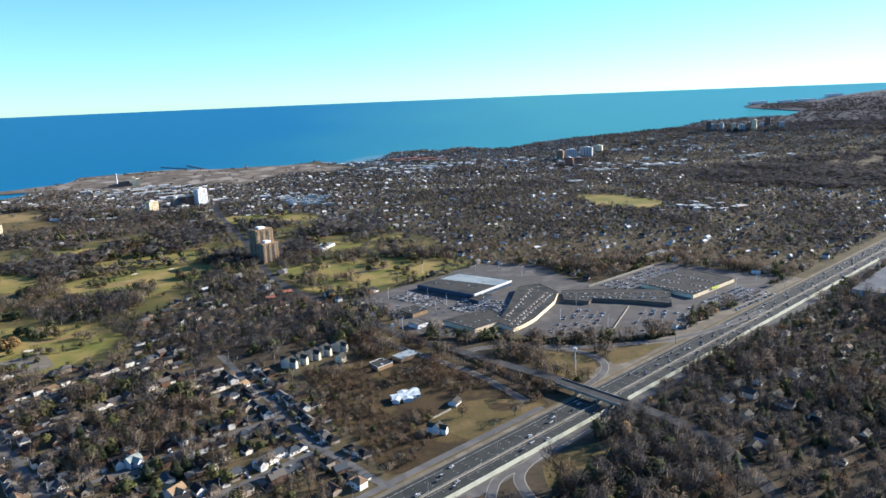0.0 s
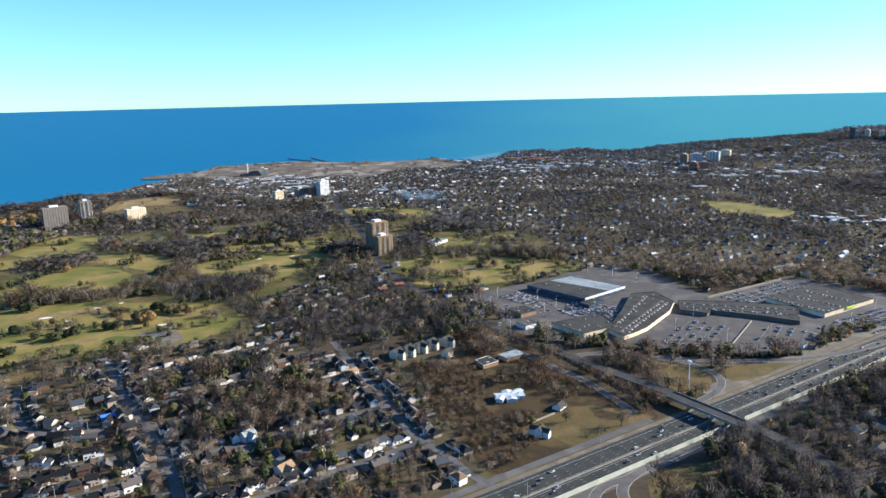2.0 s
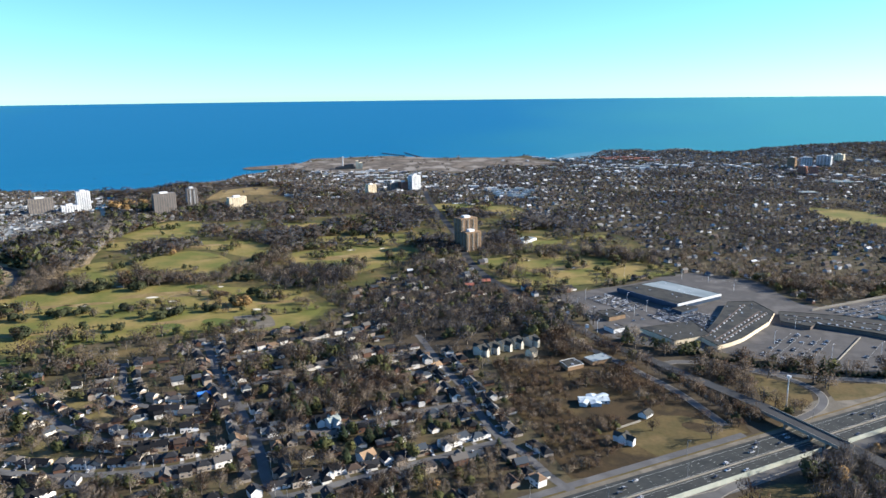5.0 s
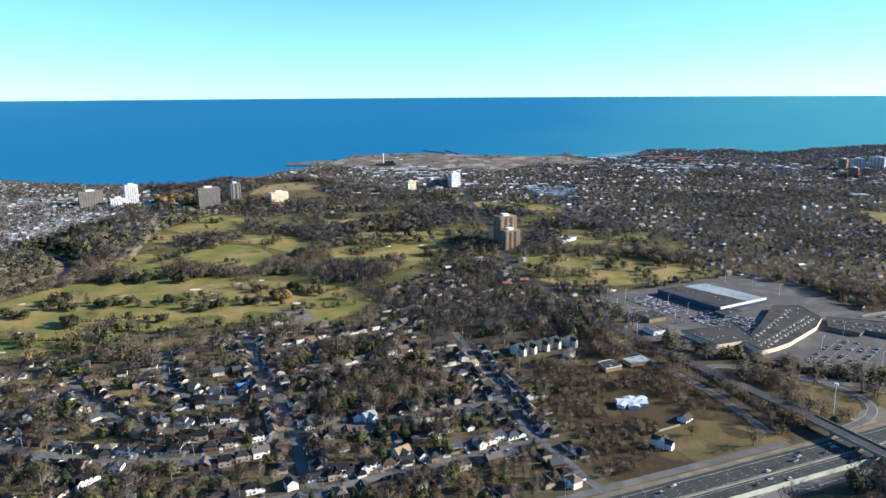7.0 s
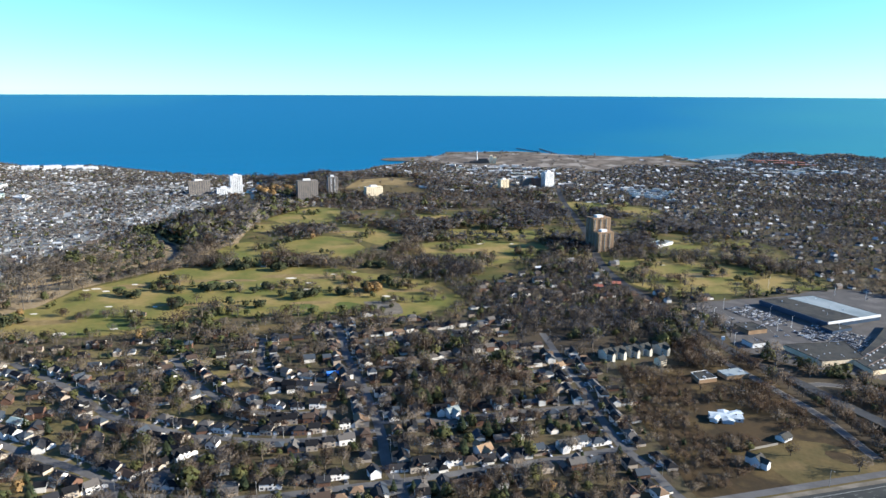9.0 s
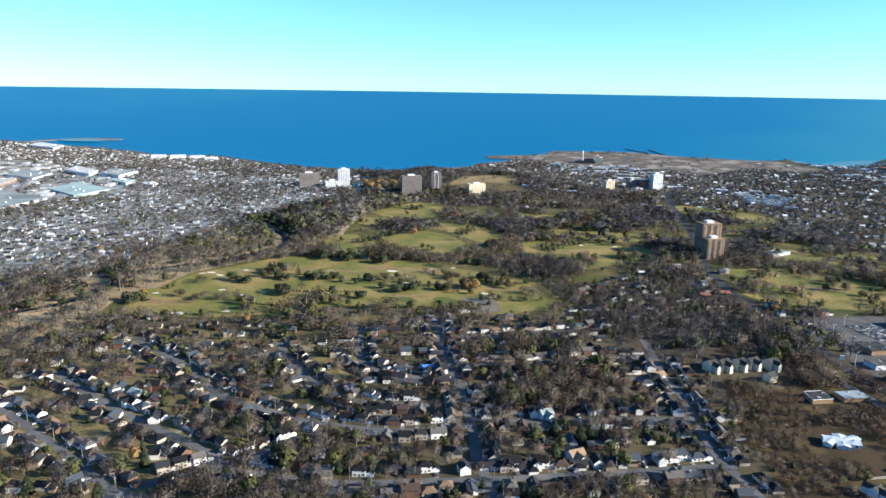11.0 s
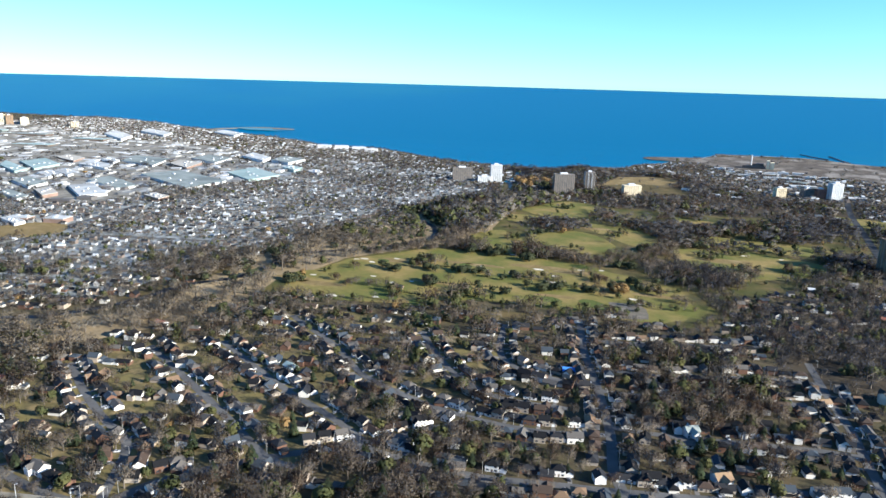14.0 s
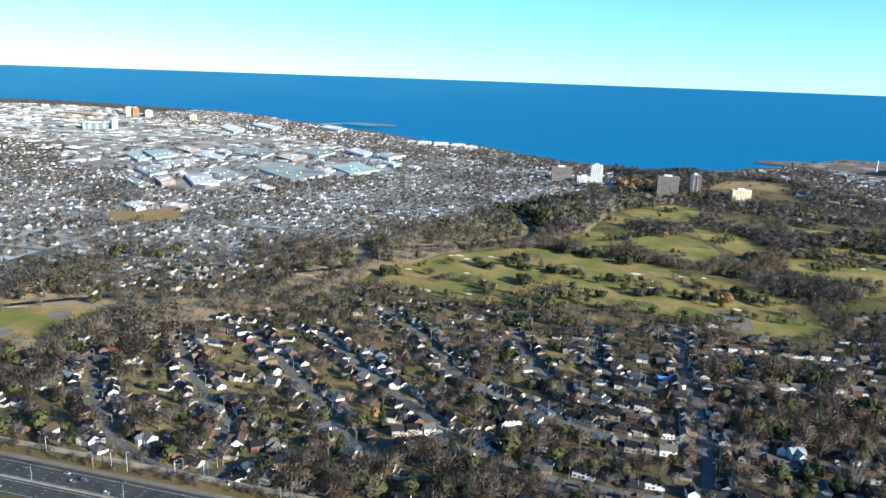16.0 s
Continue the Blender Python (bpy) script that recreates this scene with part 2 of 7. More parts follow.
# The second tone is sun glitter and haze put into the colour, not depth.
def water_material(name, deep, sheen):
    m = bpy.data.materials.new(name)
    m.use_nodes = True
    n, l = m.node_tree.nodes, m.node_tree.links
    b = n["Principled BSDF"]
    geo, swell, ramp = n.new("ShaderNodeNewGeometry"), n.new("ShaderNodeTexNoise"), n.new("ShaderNodeValToRGB")
    swell.inputs["Scale"].default_value = 0.0012
    swell.inputs["Detail"].default_value = 6
    l.new(geo.outputs["Position"], swell.inputs["Vector"])
    ramp.color_ramp.elements[0].color, ramp.color_ramp.elements[1].color = (*deep, 1), (*sheen, 1)
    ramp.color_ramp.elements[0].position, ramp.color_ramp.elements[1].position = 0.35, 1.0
    # Painted glitter: paler to both sides, most towards the sun.
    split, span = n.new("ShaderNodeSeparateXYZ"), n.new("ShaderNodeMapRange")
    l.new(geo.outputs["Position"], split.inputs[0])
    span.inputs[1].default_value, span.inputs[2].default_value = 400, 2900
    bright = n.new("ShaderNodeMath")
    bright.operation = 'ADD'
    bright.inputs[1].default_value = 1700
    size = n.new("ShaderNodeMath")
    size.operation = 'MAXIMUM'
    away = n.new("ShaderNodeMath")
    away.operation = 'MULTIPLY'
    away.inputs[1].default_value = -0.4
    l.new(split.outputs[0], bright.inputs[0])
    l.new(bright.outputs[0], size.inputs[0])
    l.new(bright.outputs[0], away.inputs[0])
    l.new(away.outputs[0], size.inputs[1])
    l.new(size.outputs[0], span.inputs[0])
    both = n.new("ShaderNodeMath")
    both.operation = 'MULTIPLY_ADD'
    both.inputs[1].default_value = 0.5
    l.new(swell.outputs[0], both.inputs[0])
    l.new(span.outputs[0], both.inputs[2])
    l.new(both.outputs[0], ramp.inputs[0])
    l.new(ramp.outputs[0], b.inputs["Base Color"])
    b.inputs["Roughness"].default_value = 0.3
    b.inputs["Specular IOR Level"].default_value = 0.012
    wave, bm = n.new("ShaderNodeTexNoise"), n.new("ShaderNodeBump")
    wave.inputs["Scale"].default_value = 0.15
    l.new(geo.outputs["Position"], wave.inputs["Vector"])
    bm.inputs["Strength"].default_value, bm.inputs["Distance"].default_value = 0.4, 1.0
    l.new(wave.outputs[0], bm.inputs["Height"])
    l.new(bm.outputs[0], b.inputs["Normal"])
    return m


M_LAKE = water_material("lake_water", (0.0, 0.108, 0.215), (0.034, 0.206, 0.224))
# Creek water; its dark blue also stands in for shadow on the valley floor.
M_CREEK = water_material("creek_water", (0.012, 0.018, 0.026), (0.02, 0.027, 0.034))
M_MARINA = water_material("sheltered_water", (0.065, 0.185, 0.24), (0.09, 0.215, 0.265))

# ---- shapes ----
EYE_HEIGHT, NEAR_RANGE, FAR_EDGE, EASE = 270.0, 2300.0, 4880.0, 700.0
drawn = np.linspace(NEAR_RANGE, FAR_EDGE, 400)
rise = np.where(drawn < NEAR_RANGE + EASE, (drawn - NEAR_RANGE) ** 2 / (2 * EASE), drawn - NEAR_RANGE - EASE / 2)
rise *= EYE_HEIGHT * (1 - math.tan(radians(0.4)) * FAR_EDGE / EYE_HEIGHT) / rise[-1]
true_range = drawn * EYE_HEIGHT / (EYE_HEIGHT - rise)


def draw_in(r):
    """The factor by which a place at the distance r is drawn in."""
    r = np.asarray(r, float)
    return np.where(r > NEAR_RANGE, np.interp(r, true_range, drawn) / np.maximum(r, 1), 1.0)



def far(v):
    """Draw in what lies beyond NEAR_RANGE along its line of sight, so that land and water end at a true horizon."""
    v = np.asarray(v, float).reshape(-1, 3).copy()
    r = np.hypot(v[:, 0], v[:, 1])
    k = draw_in(r)
    v[:, :2] *= k[:, None]
    v[:, 2] = EYE_HEIGHT * (1 - k) + v[:, 2] * k
    return v


class Shape:
    """Collects polygons with material slots."""

    def __init__(self):
        self.v, self.f, self.m = [], [], []

    def face(self, pts, mat=0):
        i = len(self.v)
        self.v += [tuple(p) for p in pts]
        self.f.append(tuple(range(i, i + len(pts))))
        self.m.append(mat)
        return self

    def solid(self, pts, faces, mat=0):
        i = len(self.v)
        self.v += [tuple(p) for p in pts]
        for f in faces:
            self.f.append(tuple(i + k for k in f))
            self.m.append(mat)
        return self

    def box(self, x0, x1, y0, y1, z0, z1, mat=0):
        p = [(x, y, z) for z in (z0, z1) for x, y in ((x0, y0), (x1, y0), (x1, y1), (x0, y1))]
        return self.solid(p, [(0, 3, 2, 1), (4, 5, 6, 7), (0, 1, 5, 4), (1, 2, 6, 5), (2, 3, 7, 6), (3, 0, 4, 7)], mat)

    def prism(self, ring, z0, z1, mat=0, top=None, bottom=True):
        """A solid over a ground outline; top: material slot of the top."""
        n = len(ring)
        area = sum(ring[i][0] * ring[(i + 1) % n][1] - ring[(i + 1) % n][0] * ring[i][1] for i in range(n))
        ring = list(ring) if area > 0 else list(ring)[::-1]
        i = len(self.v)
        self.v += [(x, y, z0) for x, y in ring] + [(x, y, z1) for x, y in ring]
        for k in range(n):
            j = (k + 1) % n
            self.f.append((i + k, i + j, i + n + j, i + n + k))
            self.m.append(mat)
        self.f.append(tuple(range(i + n, i + 2 * n)))
        self.m.append(mat if top is None else top)
        if bottom:
            self.f.append(tuple(range(i + n - 1, i - 1, -1)))
            self.m.append(mat)
        return self

    def tube(self, a, b, ra, rb, sides=5, mat=0):
        a, b = Vector(a), Vector(b)
        q = (b - a).to_track_quat('Z', 'Y')
        p = []
        for c, r in ((a, ra), (b, rb)):
            p += [tuple(c + q @ Vector((r * math.cos(2 * math.pi * k / sides), r * math.sin(2 * math.pi * k / sides), 0))) for k in range(sides)]
        faces = [(k, (k + 1) % sides, sides + (k + 1) % sides, sides + k) for k in range(sides)]
        faces += [tuple(range(sides - 1, -1, -1)), tuple(range(sides, 2 * sides))]
        return self.solid(p, faces, mat)

    def mesh(self, name, *mats):
        me = bpy.data.meshes.new(name)
        me.from_pydata(self.v, [], self.f)
        for m in mats:
            me.materials.append(m)
        if len(mats) > 1:
            me.polygons.foreach_set("material_index", self.m)
        me.update()
        return me

    def triangles(self):
        t, m = [], []
        for f, k in zip(self.f, self.m):
            for j in range(1, len(f) - 1):
                t.append((f[0], f[j], f[j + 1]))
                m.append(k)
        return np.array(self.v, float), np.array(t, int), np.array(m, int)


def part(name, shape, mats, parent, label=""):
    """One mesh object under a thing or a part; shape: a Shape or a shared mesh."""
    mats = mats if isinstance(mats, (tuple, list)) else (mats,)
    ob = new(name, shape.mesh(name, *mats) if isinstance(shape, Shape) else shape)
    ob.parent = parent
    return tagged(ob, label)


def soft(me, normals):
    """Round the shading of a crown: its twigs take the direction in which they stand out from it."""
    me.polygons.foreach_set("use_smooth", [True] * len(me.polygons))
    me.normals_split_custom_set_from_vertices(normals)


def soup(name, pieces, mats, smooth=False):
    """One mesh object out of many pieces (vertices, triangles, slots, perhaps normals), for what nobody could count."""
    n = sum(len(p[0]) for p in pieces)
    me = bpy.data.meshes.new(name)
    v = np.concatenate([p[0] for p in pieces])
    base = np.cumsum([0] + [len(p[0]) for p in pieces[:-1]])
    t = np.concatenate([p[1] + b for p, b in zip(pieces, base)])
    s = np.concatenate([p[2] for p in pieces])
    me.vertices.add(n)
    me.vertices.foreach_set("co", v.astype(np.float32).ravel())
    me.loops.add(len(t) * 3)
    me.loops.foreach_set("vertex_index", t.astype(np.int32).ravel())
    me.polygons.add(len(t))
    me.polygons.foreach_set("loop_start", np.arange(0, len(t) * 3, 3, dtype=np.int32))
    for m in mats:
        me.materials.append(m)
    me.polygons.foreach_set("material_index", s.astype(np.int32))
    me.polygons.foreach_set("use_smooth", [smooth] * len(t))
    me.update(calc_edges=True)
    if len(pieces[0]) > 3:
        soft(me, np.concatenate([p[3] for p in pieces]))
    return new(name, me)


def strew(template, places):
    """Copies of a template (vertices, triangles, slots) at rows of x, y, z, turn, width, height, drawn in when far."""
    v, t, s = template[:3]
    q = np.asarray(places, float)
    c, w = np.cos(q[:, 3:4]), np.sin(q[:, 3:4])
    x, y = v[None, :, 0] * q[:, 4:5], v[None, :, 1] * q[:, 4:5]
    p = np.stack([q[:, 0:1] + x * c - y * w, q[:, 1:2] + x * w + y * c, q[:, 2:3] + v[None, :, 2] * q[:, 5:6]], -1)
    k, n = len(q), len(v)
    out = far(p), (t[None] + (np.arange(k) * n)[:, None, None]).reshape(-1, 3), np.tile(s, k)
    if len(template) > 3:
        m = template[3]
        out += (np.stack([m[None, :, 0] * c - m[None, :, 1] * w, m[None, :, 0] * w + m[None, :, 1] * c, np.broadcast_to(m[None, :, 2], (k, n))], -1).reshape(-1, 3),)
    return out


def ribbon(points, width, z=0.1, zs=None, offset=0.0):
    """A strip of ground along a line, mitred; zs: heights of the points."""
    p = [Vector(q[:2]) for q in points]
    left, right = [], []
    for i, q in enumerate(p):
        d = (p[min(i + 1, len(p) - 1)] - p[max(i - 1, 0)]).normalized()
        n = Vector((-d.y, d.x))
        h = zs[i] if zs else z
        left.append((*(q + n * (offset + width / 2)), h))
        right.append((*(q + n * (offset - width / 2)), h))
    s = Shape()
    s.v = right + left
    k = len(p)
    s.f = [(i, i + 1, k + i + 1, k + i) for i in range(k - 1)]
    s.m = [0] * (k - 1)
    return s


def smooth_line(points, step=12.0):
    """A line of even steps through the points, curved (Catmull-Rom)."""
    p = [np.array(q, float) for q in points]
    p = [2 * p[0] - p[1]] + p + [2 * p[-1] - p[-2]]
    out = []
    for a, b, c, d in zip(p, p[1:], p[2:], p[3:]):
        n = max(1, int(np.hypot(*(c - b)[:2]) / step))
        for k in range(n):
            t = k / n
            out.append(0.5 * (2 * b + (c - a) * t + (2 * a - 5 * b + 4 * c - d) * t * t + (3 * b - a - 3 * c + d) * t ** 3))
    out.append(p[-2])
    return [tuple(float(x) for x in q) for q in out]


def sheet(name, ring, z, mat, label, category="ground"):
    """A flat patch of ground inside an outline, wavy along its border."""
    ring = smooth_line(list(ring) + [ring[0]], 18)[:-1]
    ring = [(x + 5 * noise.noise((x * 0.03, y * 0.03, 1)), y + 5 * noise.noise((x * 0.03, y * 0.03, 7))) for x, y in ring]
    bm = bmesh.new()
    vs = [bm.verts.new(q) for q in far([(x, y, z) for x, y in ring])]
    es = [bm.edges.new((vs[i], vs[(i + 1) % len(vs)])) for i in range(len(vs))]
    bmesh.ops.triangle_fill(bm, use_beauty=True, use_dissolve=False, edges=es)
    for f in bm.faces:
        if f.normal.z < 0:
            f.normal_flip()
    me = bpy.data.meshes.new(name)
    bm.to_mesh(me)
    bm.free()
    me.materials.append(mat)
    return tagged(new(name, me), label, category, kind="structure")


# ---- a map of what covers the ground, in cells of 4 m ----
MAP_X, MAP_Y, CELL = -5200, -1200, 4.0
cover = np.zeros((1800, 2300), np.uint8)
SUBURB, GRASS, WOODS, SCRUB, PAVED, BARE, BUILT, LAKE, FOREST, HOMES, RAVINE = range(11)


def inside(x, y, ring):
    hit = np.zeros(np.shape(x), bool)
    for (ax, ay), (bx, by) in zip(ring, list(ring[1:]) + [ring[0]]):
        if ay != by:
            hit ^= ((ay > y) != (by > y)) & (x < (bx - ax) * (y - ay) / (by - ay) + ax)
    return hit


def mark(ring, what):
    xs, ys = [q[0] for q in ring], [q[1] for q in ring]
    i0, i1 = max(0, int((min(xs) - MAP_X) / CELL)), min(cover.shape[1], int((max(xs) - MAP_X) / CELL) + 2)
    j0, j1 = max(0, int((min(ys) - MAP_Y) / CELL)), min(cover.shape[0], int((max(ys) - MAP_Y) / CELL) + 2)
    gx, gy = np.meshgrid(MAP_X + CELL * (np.arange(i0, i1) + 0.5), MAP_Y + CELL * (np.arange(j0, j1) + 0.5))
    cover[j0:j1, i0:i1][inside(gx, gy, list(ring))] = what


def mark_line(points, width, what):
    for a, b in zip(points, points[1:]):
        dx, dy = b[0] - a[0], b[1] - a[1]
        d = max(math.hypot(dx, dy), 0.01)
        ex, ey = dx / d * 2, dy / d * 2
        nx, ny = -dy / d * width / 2, dx / d * width / 2
        mark([(a[0] - ex + nx, a[1] - ey + ny), (b[0] + ex + nx, b[1] + ey + ny), (b[0] + ex - nx, b[1] + ey - ny), (a[0] - ex - nx, a[1] - ey - ny)], what)


def cover_at(x, y):
    i = np.clip(((np.asarray(x) - MAP_X) / CELL).astype(int), 0, cover.shape[1] - 1)
    j = np.clip(((np.asarray(y) - MAP_Y) / CELL).astype(int), 0, cover.shape[0] - 1)
    return cover[j, i]


# the motorway's own axes: along it, and across it towards the lake
AX, AY = 0.737, 0.676


def along(s, k):
    return (AX * s - AY * k, AY * s + AX * k)

# ---- lake, land and shore ----
# shoreline: degrees from straight ahead (right is plus), metres from the start of the path
COAST = [(-180, 9000), (-150, 9000), (-120, 8000), (-100, 6600), (-88.8, 5880), (-85.5, 5650), (-81.9, 5290), (-78, 4850), (-74, 4640), (-70.6, 4180),
         (-68.9, 3900), (-66, 3560), (-63.1, 3338), (-60.8, 3136), (-58.5, 2910), (-56.2, 2860), (-54.4, 2840), (-52.5, 2700), (-50.7, 2574),
         (-48.8, 2443), (-47, 2394), (-44.8, 2359), (-42.6, 2320), (-40.4, 2319), (-38.3, 2327), (-36.3, 2385), (-34.3, 2440), (-33.6, 2540),
         (-31.3, 2665), (-30.9, 2755), (-29.1, 2863), (-28.6, 2955), (-27.75, 3110), (-25.8, 3130), (-24.3, 3190), (-21.9, 3219), (-20.3, 3196),
         (-17.4, 3060), (-16.1, 3094), (-13.1, 3080), (-11.3, 3120), (-10.4, 3187)]
COAST_RIGHT = [(-8.7, 3030), (-7.0, 3060), (-5.2, 3170), (-4.4, 3480), (-1.7, 3530), (-0.4, 3440), (0.6, 3620), (1.9, 3653), (2.9, 3490), (5.1, 3455), (6.5, 3676), (7.4, 3814),
               (9.6, 4015), (11.9, 4242), (14, 4386), (16.1, 4602), (18.2, 4841), (20.2, 5657), (22.2, 5916), (26, 6300), (26.5, 6700), (27.2, 8200), (29.5, 12500),
               (31.7, 16900), (34, 30000), (36, 39000), (90, 39000), (140, 20000), (180, 9000)]
COAST = COAST + COAST_RIGHT


def polar(a, r, z=0.0):
    return (r * math.sin(radians(a)), r * math.cos(radians(a)), z)


def ring_sheet(name, angles, rings, mat, label, category):
    """A sheet over rays: rings[i] lists the distances and heights along ray i."""
    n = len(rings[0])
    v = np.array([polar(a, r, z) for a, ring in zip(angles, rings) for r, z in ring])
    f = [(i * n + j, (i + 1) * n + j, (i + 1) * n + j + 1, i * n + j + 1) for i in range(len(angles) - 1) for j in range(n - 1)]
    me = bpy.data.meshes.new(name)
    me.from_pydata(far(v).tolist(), [], [q[::-1] for q in f])
    me.update()
    if me.polygons[len(f) // 2].normal.z < 0:
        me.flip_normals()
    me.materials.append(mat)
    me.polygons.foreach_set("use_smooth", [True] * len(f))
    me.update()
    if category == "water":
        me.normals_split_custom_set_from_vertices([(0, 0, 1)] * len(v))  # water lies level out to the horizon
    return tagged(new(name, me), label, category, kind="structure")


HORIZON = 38700.0
angles = [-180 + 0.5 * i for i in range(721)]
steps = [0, 150, 300, 500, 700, 900, 1200, 1500, 1800, 2100, 2400, 2700, 3000, 3300, 3600, 4000, 4500, 5000, 5600, 6400, 7500, 9000, 12000, 17000, 25000, HORIZON]
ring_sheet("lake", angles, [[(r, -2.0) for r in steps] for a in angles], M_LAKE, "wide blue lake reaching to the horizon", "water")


def coast(a):
    base = np.interp(a, [q[0] for q in COAST], [q[1] for q in COAST])
    return base * (1 + 0.006 * noise.noise((a * 0.9, 3.1, 0)) + 0.003 * noise.noise((a * 4.0, 8.1, 0)))


land_angles = sorted({round(-180 + 1.0 * i, 2) for i in range(361)} | {round(-95 + 0.2 * i, 2) for i in range(675)})
fractions = [0, 0.03, 0.06, 0.1, 0.14, 0.2, 0.27, 0.34, 0.42, 0.5, 0.58, 0.66, 0.74, 0.82, 0.88, 0.93, 0.96, 0.985, 1.0]
ring_sheet("ground", land_angles, [[(coast(a) * f, 0.0) for f in fractions] + [(coast(a) + 4, -3.0)] for a in land_angles], M_LAND,
           "leaf-strewn lawns and bare soil of a wooded suburb", "ground")


def spit(name, nodes, mat, label, z=0.6):
    """A tongue of land: rows of degrees, near and far distance."""
    a0, a1 = nodes[0][0], nodes[-1][0]
    aa = np.linspace(a0, a1, 40)
    near = np.interp(aa, [q[0] for q in nodes], [q[1] for q in nodes])
    farr = np.interp(aa, [q[0] for q in nodes], [q[2] for q in nodes])
    rings = []
    for a, r0, r1 in zip(aa, near, farr):
        r0 += 12 * noise.noise((a * 5, 0, 2))
        r1 = max(r1 + 12 * noise.noise((a * 5, 9, 2)), r0 + 1)
        rings.append([(r0 - 3, -3.0)] + [(r0 + (r1 - r0) * j / 14, z) for j in range(15)] + [(r1 + 3, -3.0)])
    return ring_sheet(name, list(aa), rings, mat, label, "ground")


# The far shore's bluish tone is haze put into the land colour.
spit("far_headland", [(22.8, 8700, 8900), (23.4, 8100, 9700), (24.5, 7700, 9900), (26, 7200, 10100), (27.5, 6900, 10800), (29, 6900, 13000), (31, 6900, 16500), (32.5, 6900, 20000)], material("hazy_wooded_shore", (0.045, 0.05, 0.06), (0.055, 0.06, 0.07), (0.038, 0.043, 0.053), 0.004, 0.05, 0.95),
     "low dark wooded headland far along the shore")
spit("far_shore_woods", [(17.5, 4600, 4740), (18.2, 4700, 4790), (20.2, 4800, 5600), (22, 4900, 5860), (26, 4900, 6250), (27, 4900, 8000), (29.5, 4900, 12200), (31.7, 4900, 16600), (34, 4900, 29000), (36, 4900, 37000)], bpy.data.materials["hazy_wooded_shore"],
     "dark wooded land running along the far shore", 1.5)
spit("shore_spit", [(-67.4, 3640, 3700), (-66.2, 3740, 3790), (-64.8, 3800, 3830), (-63.2, 3790, 3850), (-62, 3760, 3830), (-61.2, 3740, 3790), (-60.8, 3745, 3770)], M_GRAVEL, "stony spit of land sheltering a small harbour")
for a0, a1 in ((-37.0, -21.0), (-9.5, 2.5)):
    aa = np.arange(a0, a1, 0.15)
    ring_sheet("shore_stones", list(aa), [[(coast(a) - 10 - 14 * abs(noise.noise((a * 3.0, 2.2, 0))), 0.5), (coast(a) - 2, 0.9), (coast(a) + 5 + 22 * max(0, noise.noise((a * 2.0, 5.5, 0))), -2.6)] for a in aa], M_STONES, "pale broken stone along the water's edge", "shore")
spit("stone_spit", [(-33.9, 2490, 2510), (-33, 2500, 2545), (-32, 2560, 2600), (-31.2, 2640, 2670)], M_BROWN, "narrow stony spit on the shore")
spit("gravel_spit", [(-27.8, 3130, 3160), (-26.5, 3140, 3170), (-25.3, 3150, 3185)], M_BROWN, "pale gravel bar along the shore")
sheet("shore_inlet", [(-470, 2945), (-430, 3100), (-390, 3240), (-300, 3380), (-235, 3400), (-181, 3290), (-269, 3085), (-357, 2995)], 0.5, M_MARINA, "pale sheltered water of a small harbour", "water")
sheet("creek_mouth", [(-1545, 1760), (-1535, 1700), (-1480, 1600), (-1400, 1500), (-1340, 1400), (-1320, 1405), (-1375, 1510), (-1450, 1610), (-1500, 1720), (-1500, 1780)], 0.4, M_LAKE, "creek mouth joining the lake", "water")
sheet("harbour_water", [(-3330, 1590), (-3480, 1620), (-3440, 1780), (-3290, 1720), (-3200, 1700)], 0.5, M_MARINA, "pale sheltered water behind a spit", "water")

sheet("brownfield", [(-1330, 2400), (-1480, 2330), (-1545, 2400), (-1440, 2560), (-1385, 2700), (-1340, 2830), (-1240, 2830), (-1150, 2960), (-960, 2950), (-780, 2960), (-598, 3000), (-480, 2900), (-370, 2750), (-609, 2640), (-671, 2340), (-800, 2440), (-946, 2330), (-1100, 2290)],
      0.4, M_BROWN, "bare tan ground of a cleared lakeshore site", "ground")
mark([(-1330, 2380), (-1480, 2300), (-1560, 2400), (-1440, 2600), (-1385, 2740), (-1300, 2900), (-1180, 3100), (-880, 3080), (-598, 3100), (-440, 2990), (-350, 2750), (-609, 2620), (-671, 2320), (-800, 2420), (-946, 2310), (-1100, 2270)], BARE)
SHORE_WOODS = [(-1320, 1440), (-1540, 1640), (-1420, 1850), (-1240, 1960), (-1020, 1880), (-800, 1760), (-600, 1740), (-520, 1690), (-700, 1470), (-940, 1340), (-1100, 1350)]
sheet("shore_woodland_floor", SHORE_WOODS, 0.1, M_WOODS, "leaf litter under woods near the shore", "ground")
mark(SHORE_WOODS, WOODS)
sheet("shore_field", [(-1180, 1560), (-1090, 1720), (-960, 1700), (-900, 1620), (-960, 1545), (-1080, 1530)], 0.3, M_TAN, "tan field of dry grass", "field")
mark([(-1180, 1560), (-1090, 1720), (-960, 1700), (-900, 1620), (-960, 1545), (-1080, 1530)], GRASS)
sheet("school_field", [(338, 1818), (441, 1790), (520, 1640), (455, 1559), (348, 1652)], 0.3, M_FAIRWAY, "yellow-green playing field among houses", "field")
mark([(338, 1818), (441, 1790), (520, 1640), (455, 1559), (348, 1652)], GRASS)
sheet("small_field", [(-1410, 184), (-1395, 300), (-1290, 280), (-1305, 180)], 0.3, M_STRAW, "dry grass field by a school", "field")
mark([(-1410, 184), (-1395, 300), (-1290, 280), (-1305, 180)], GRASS)

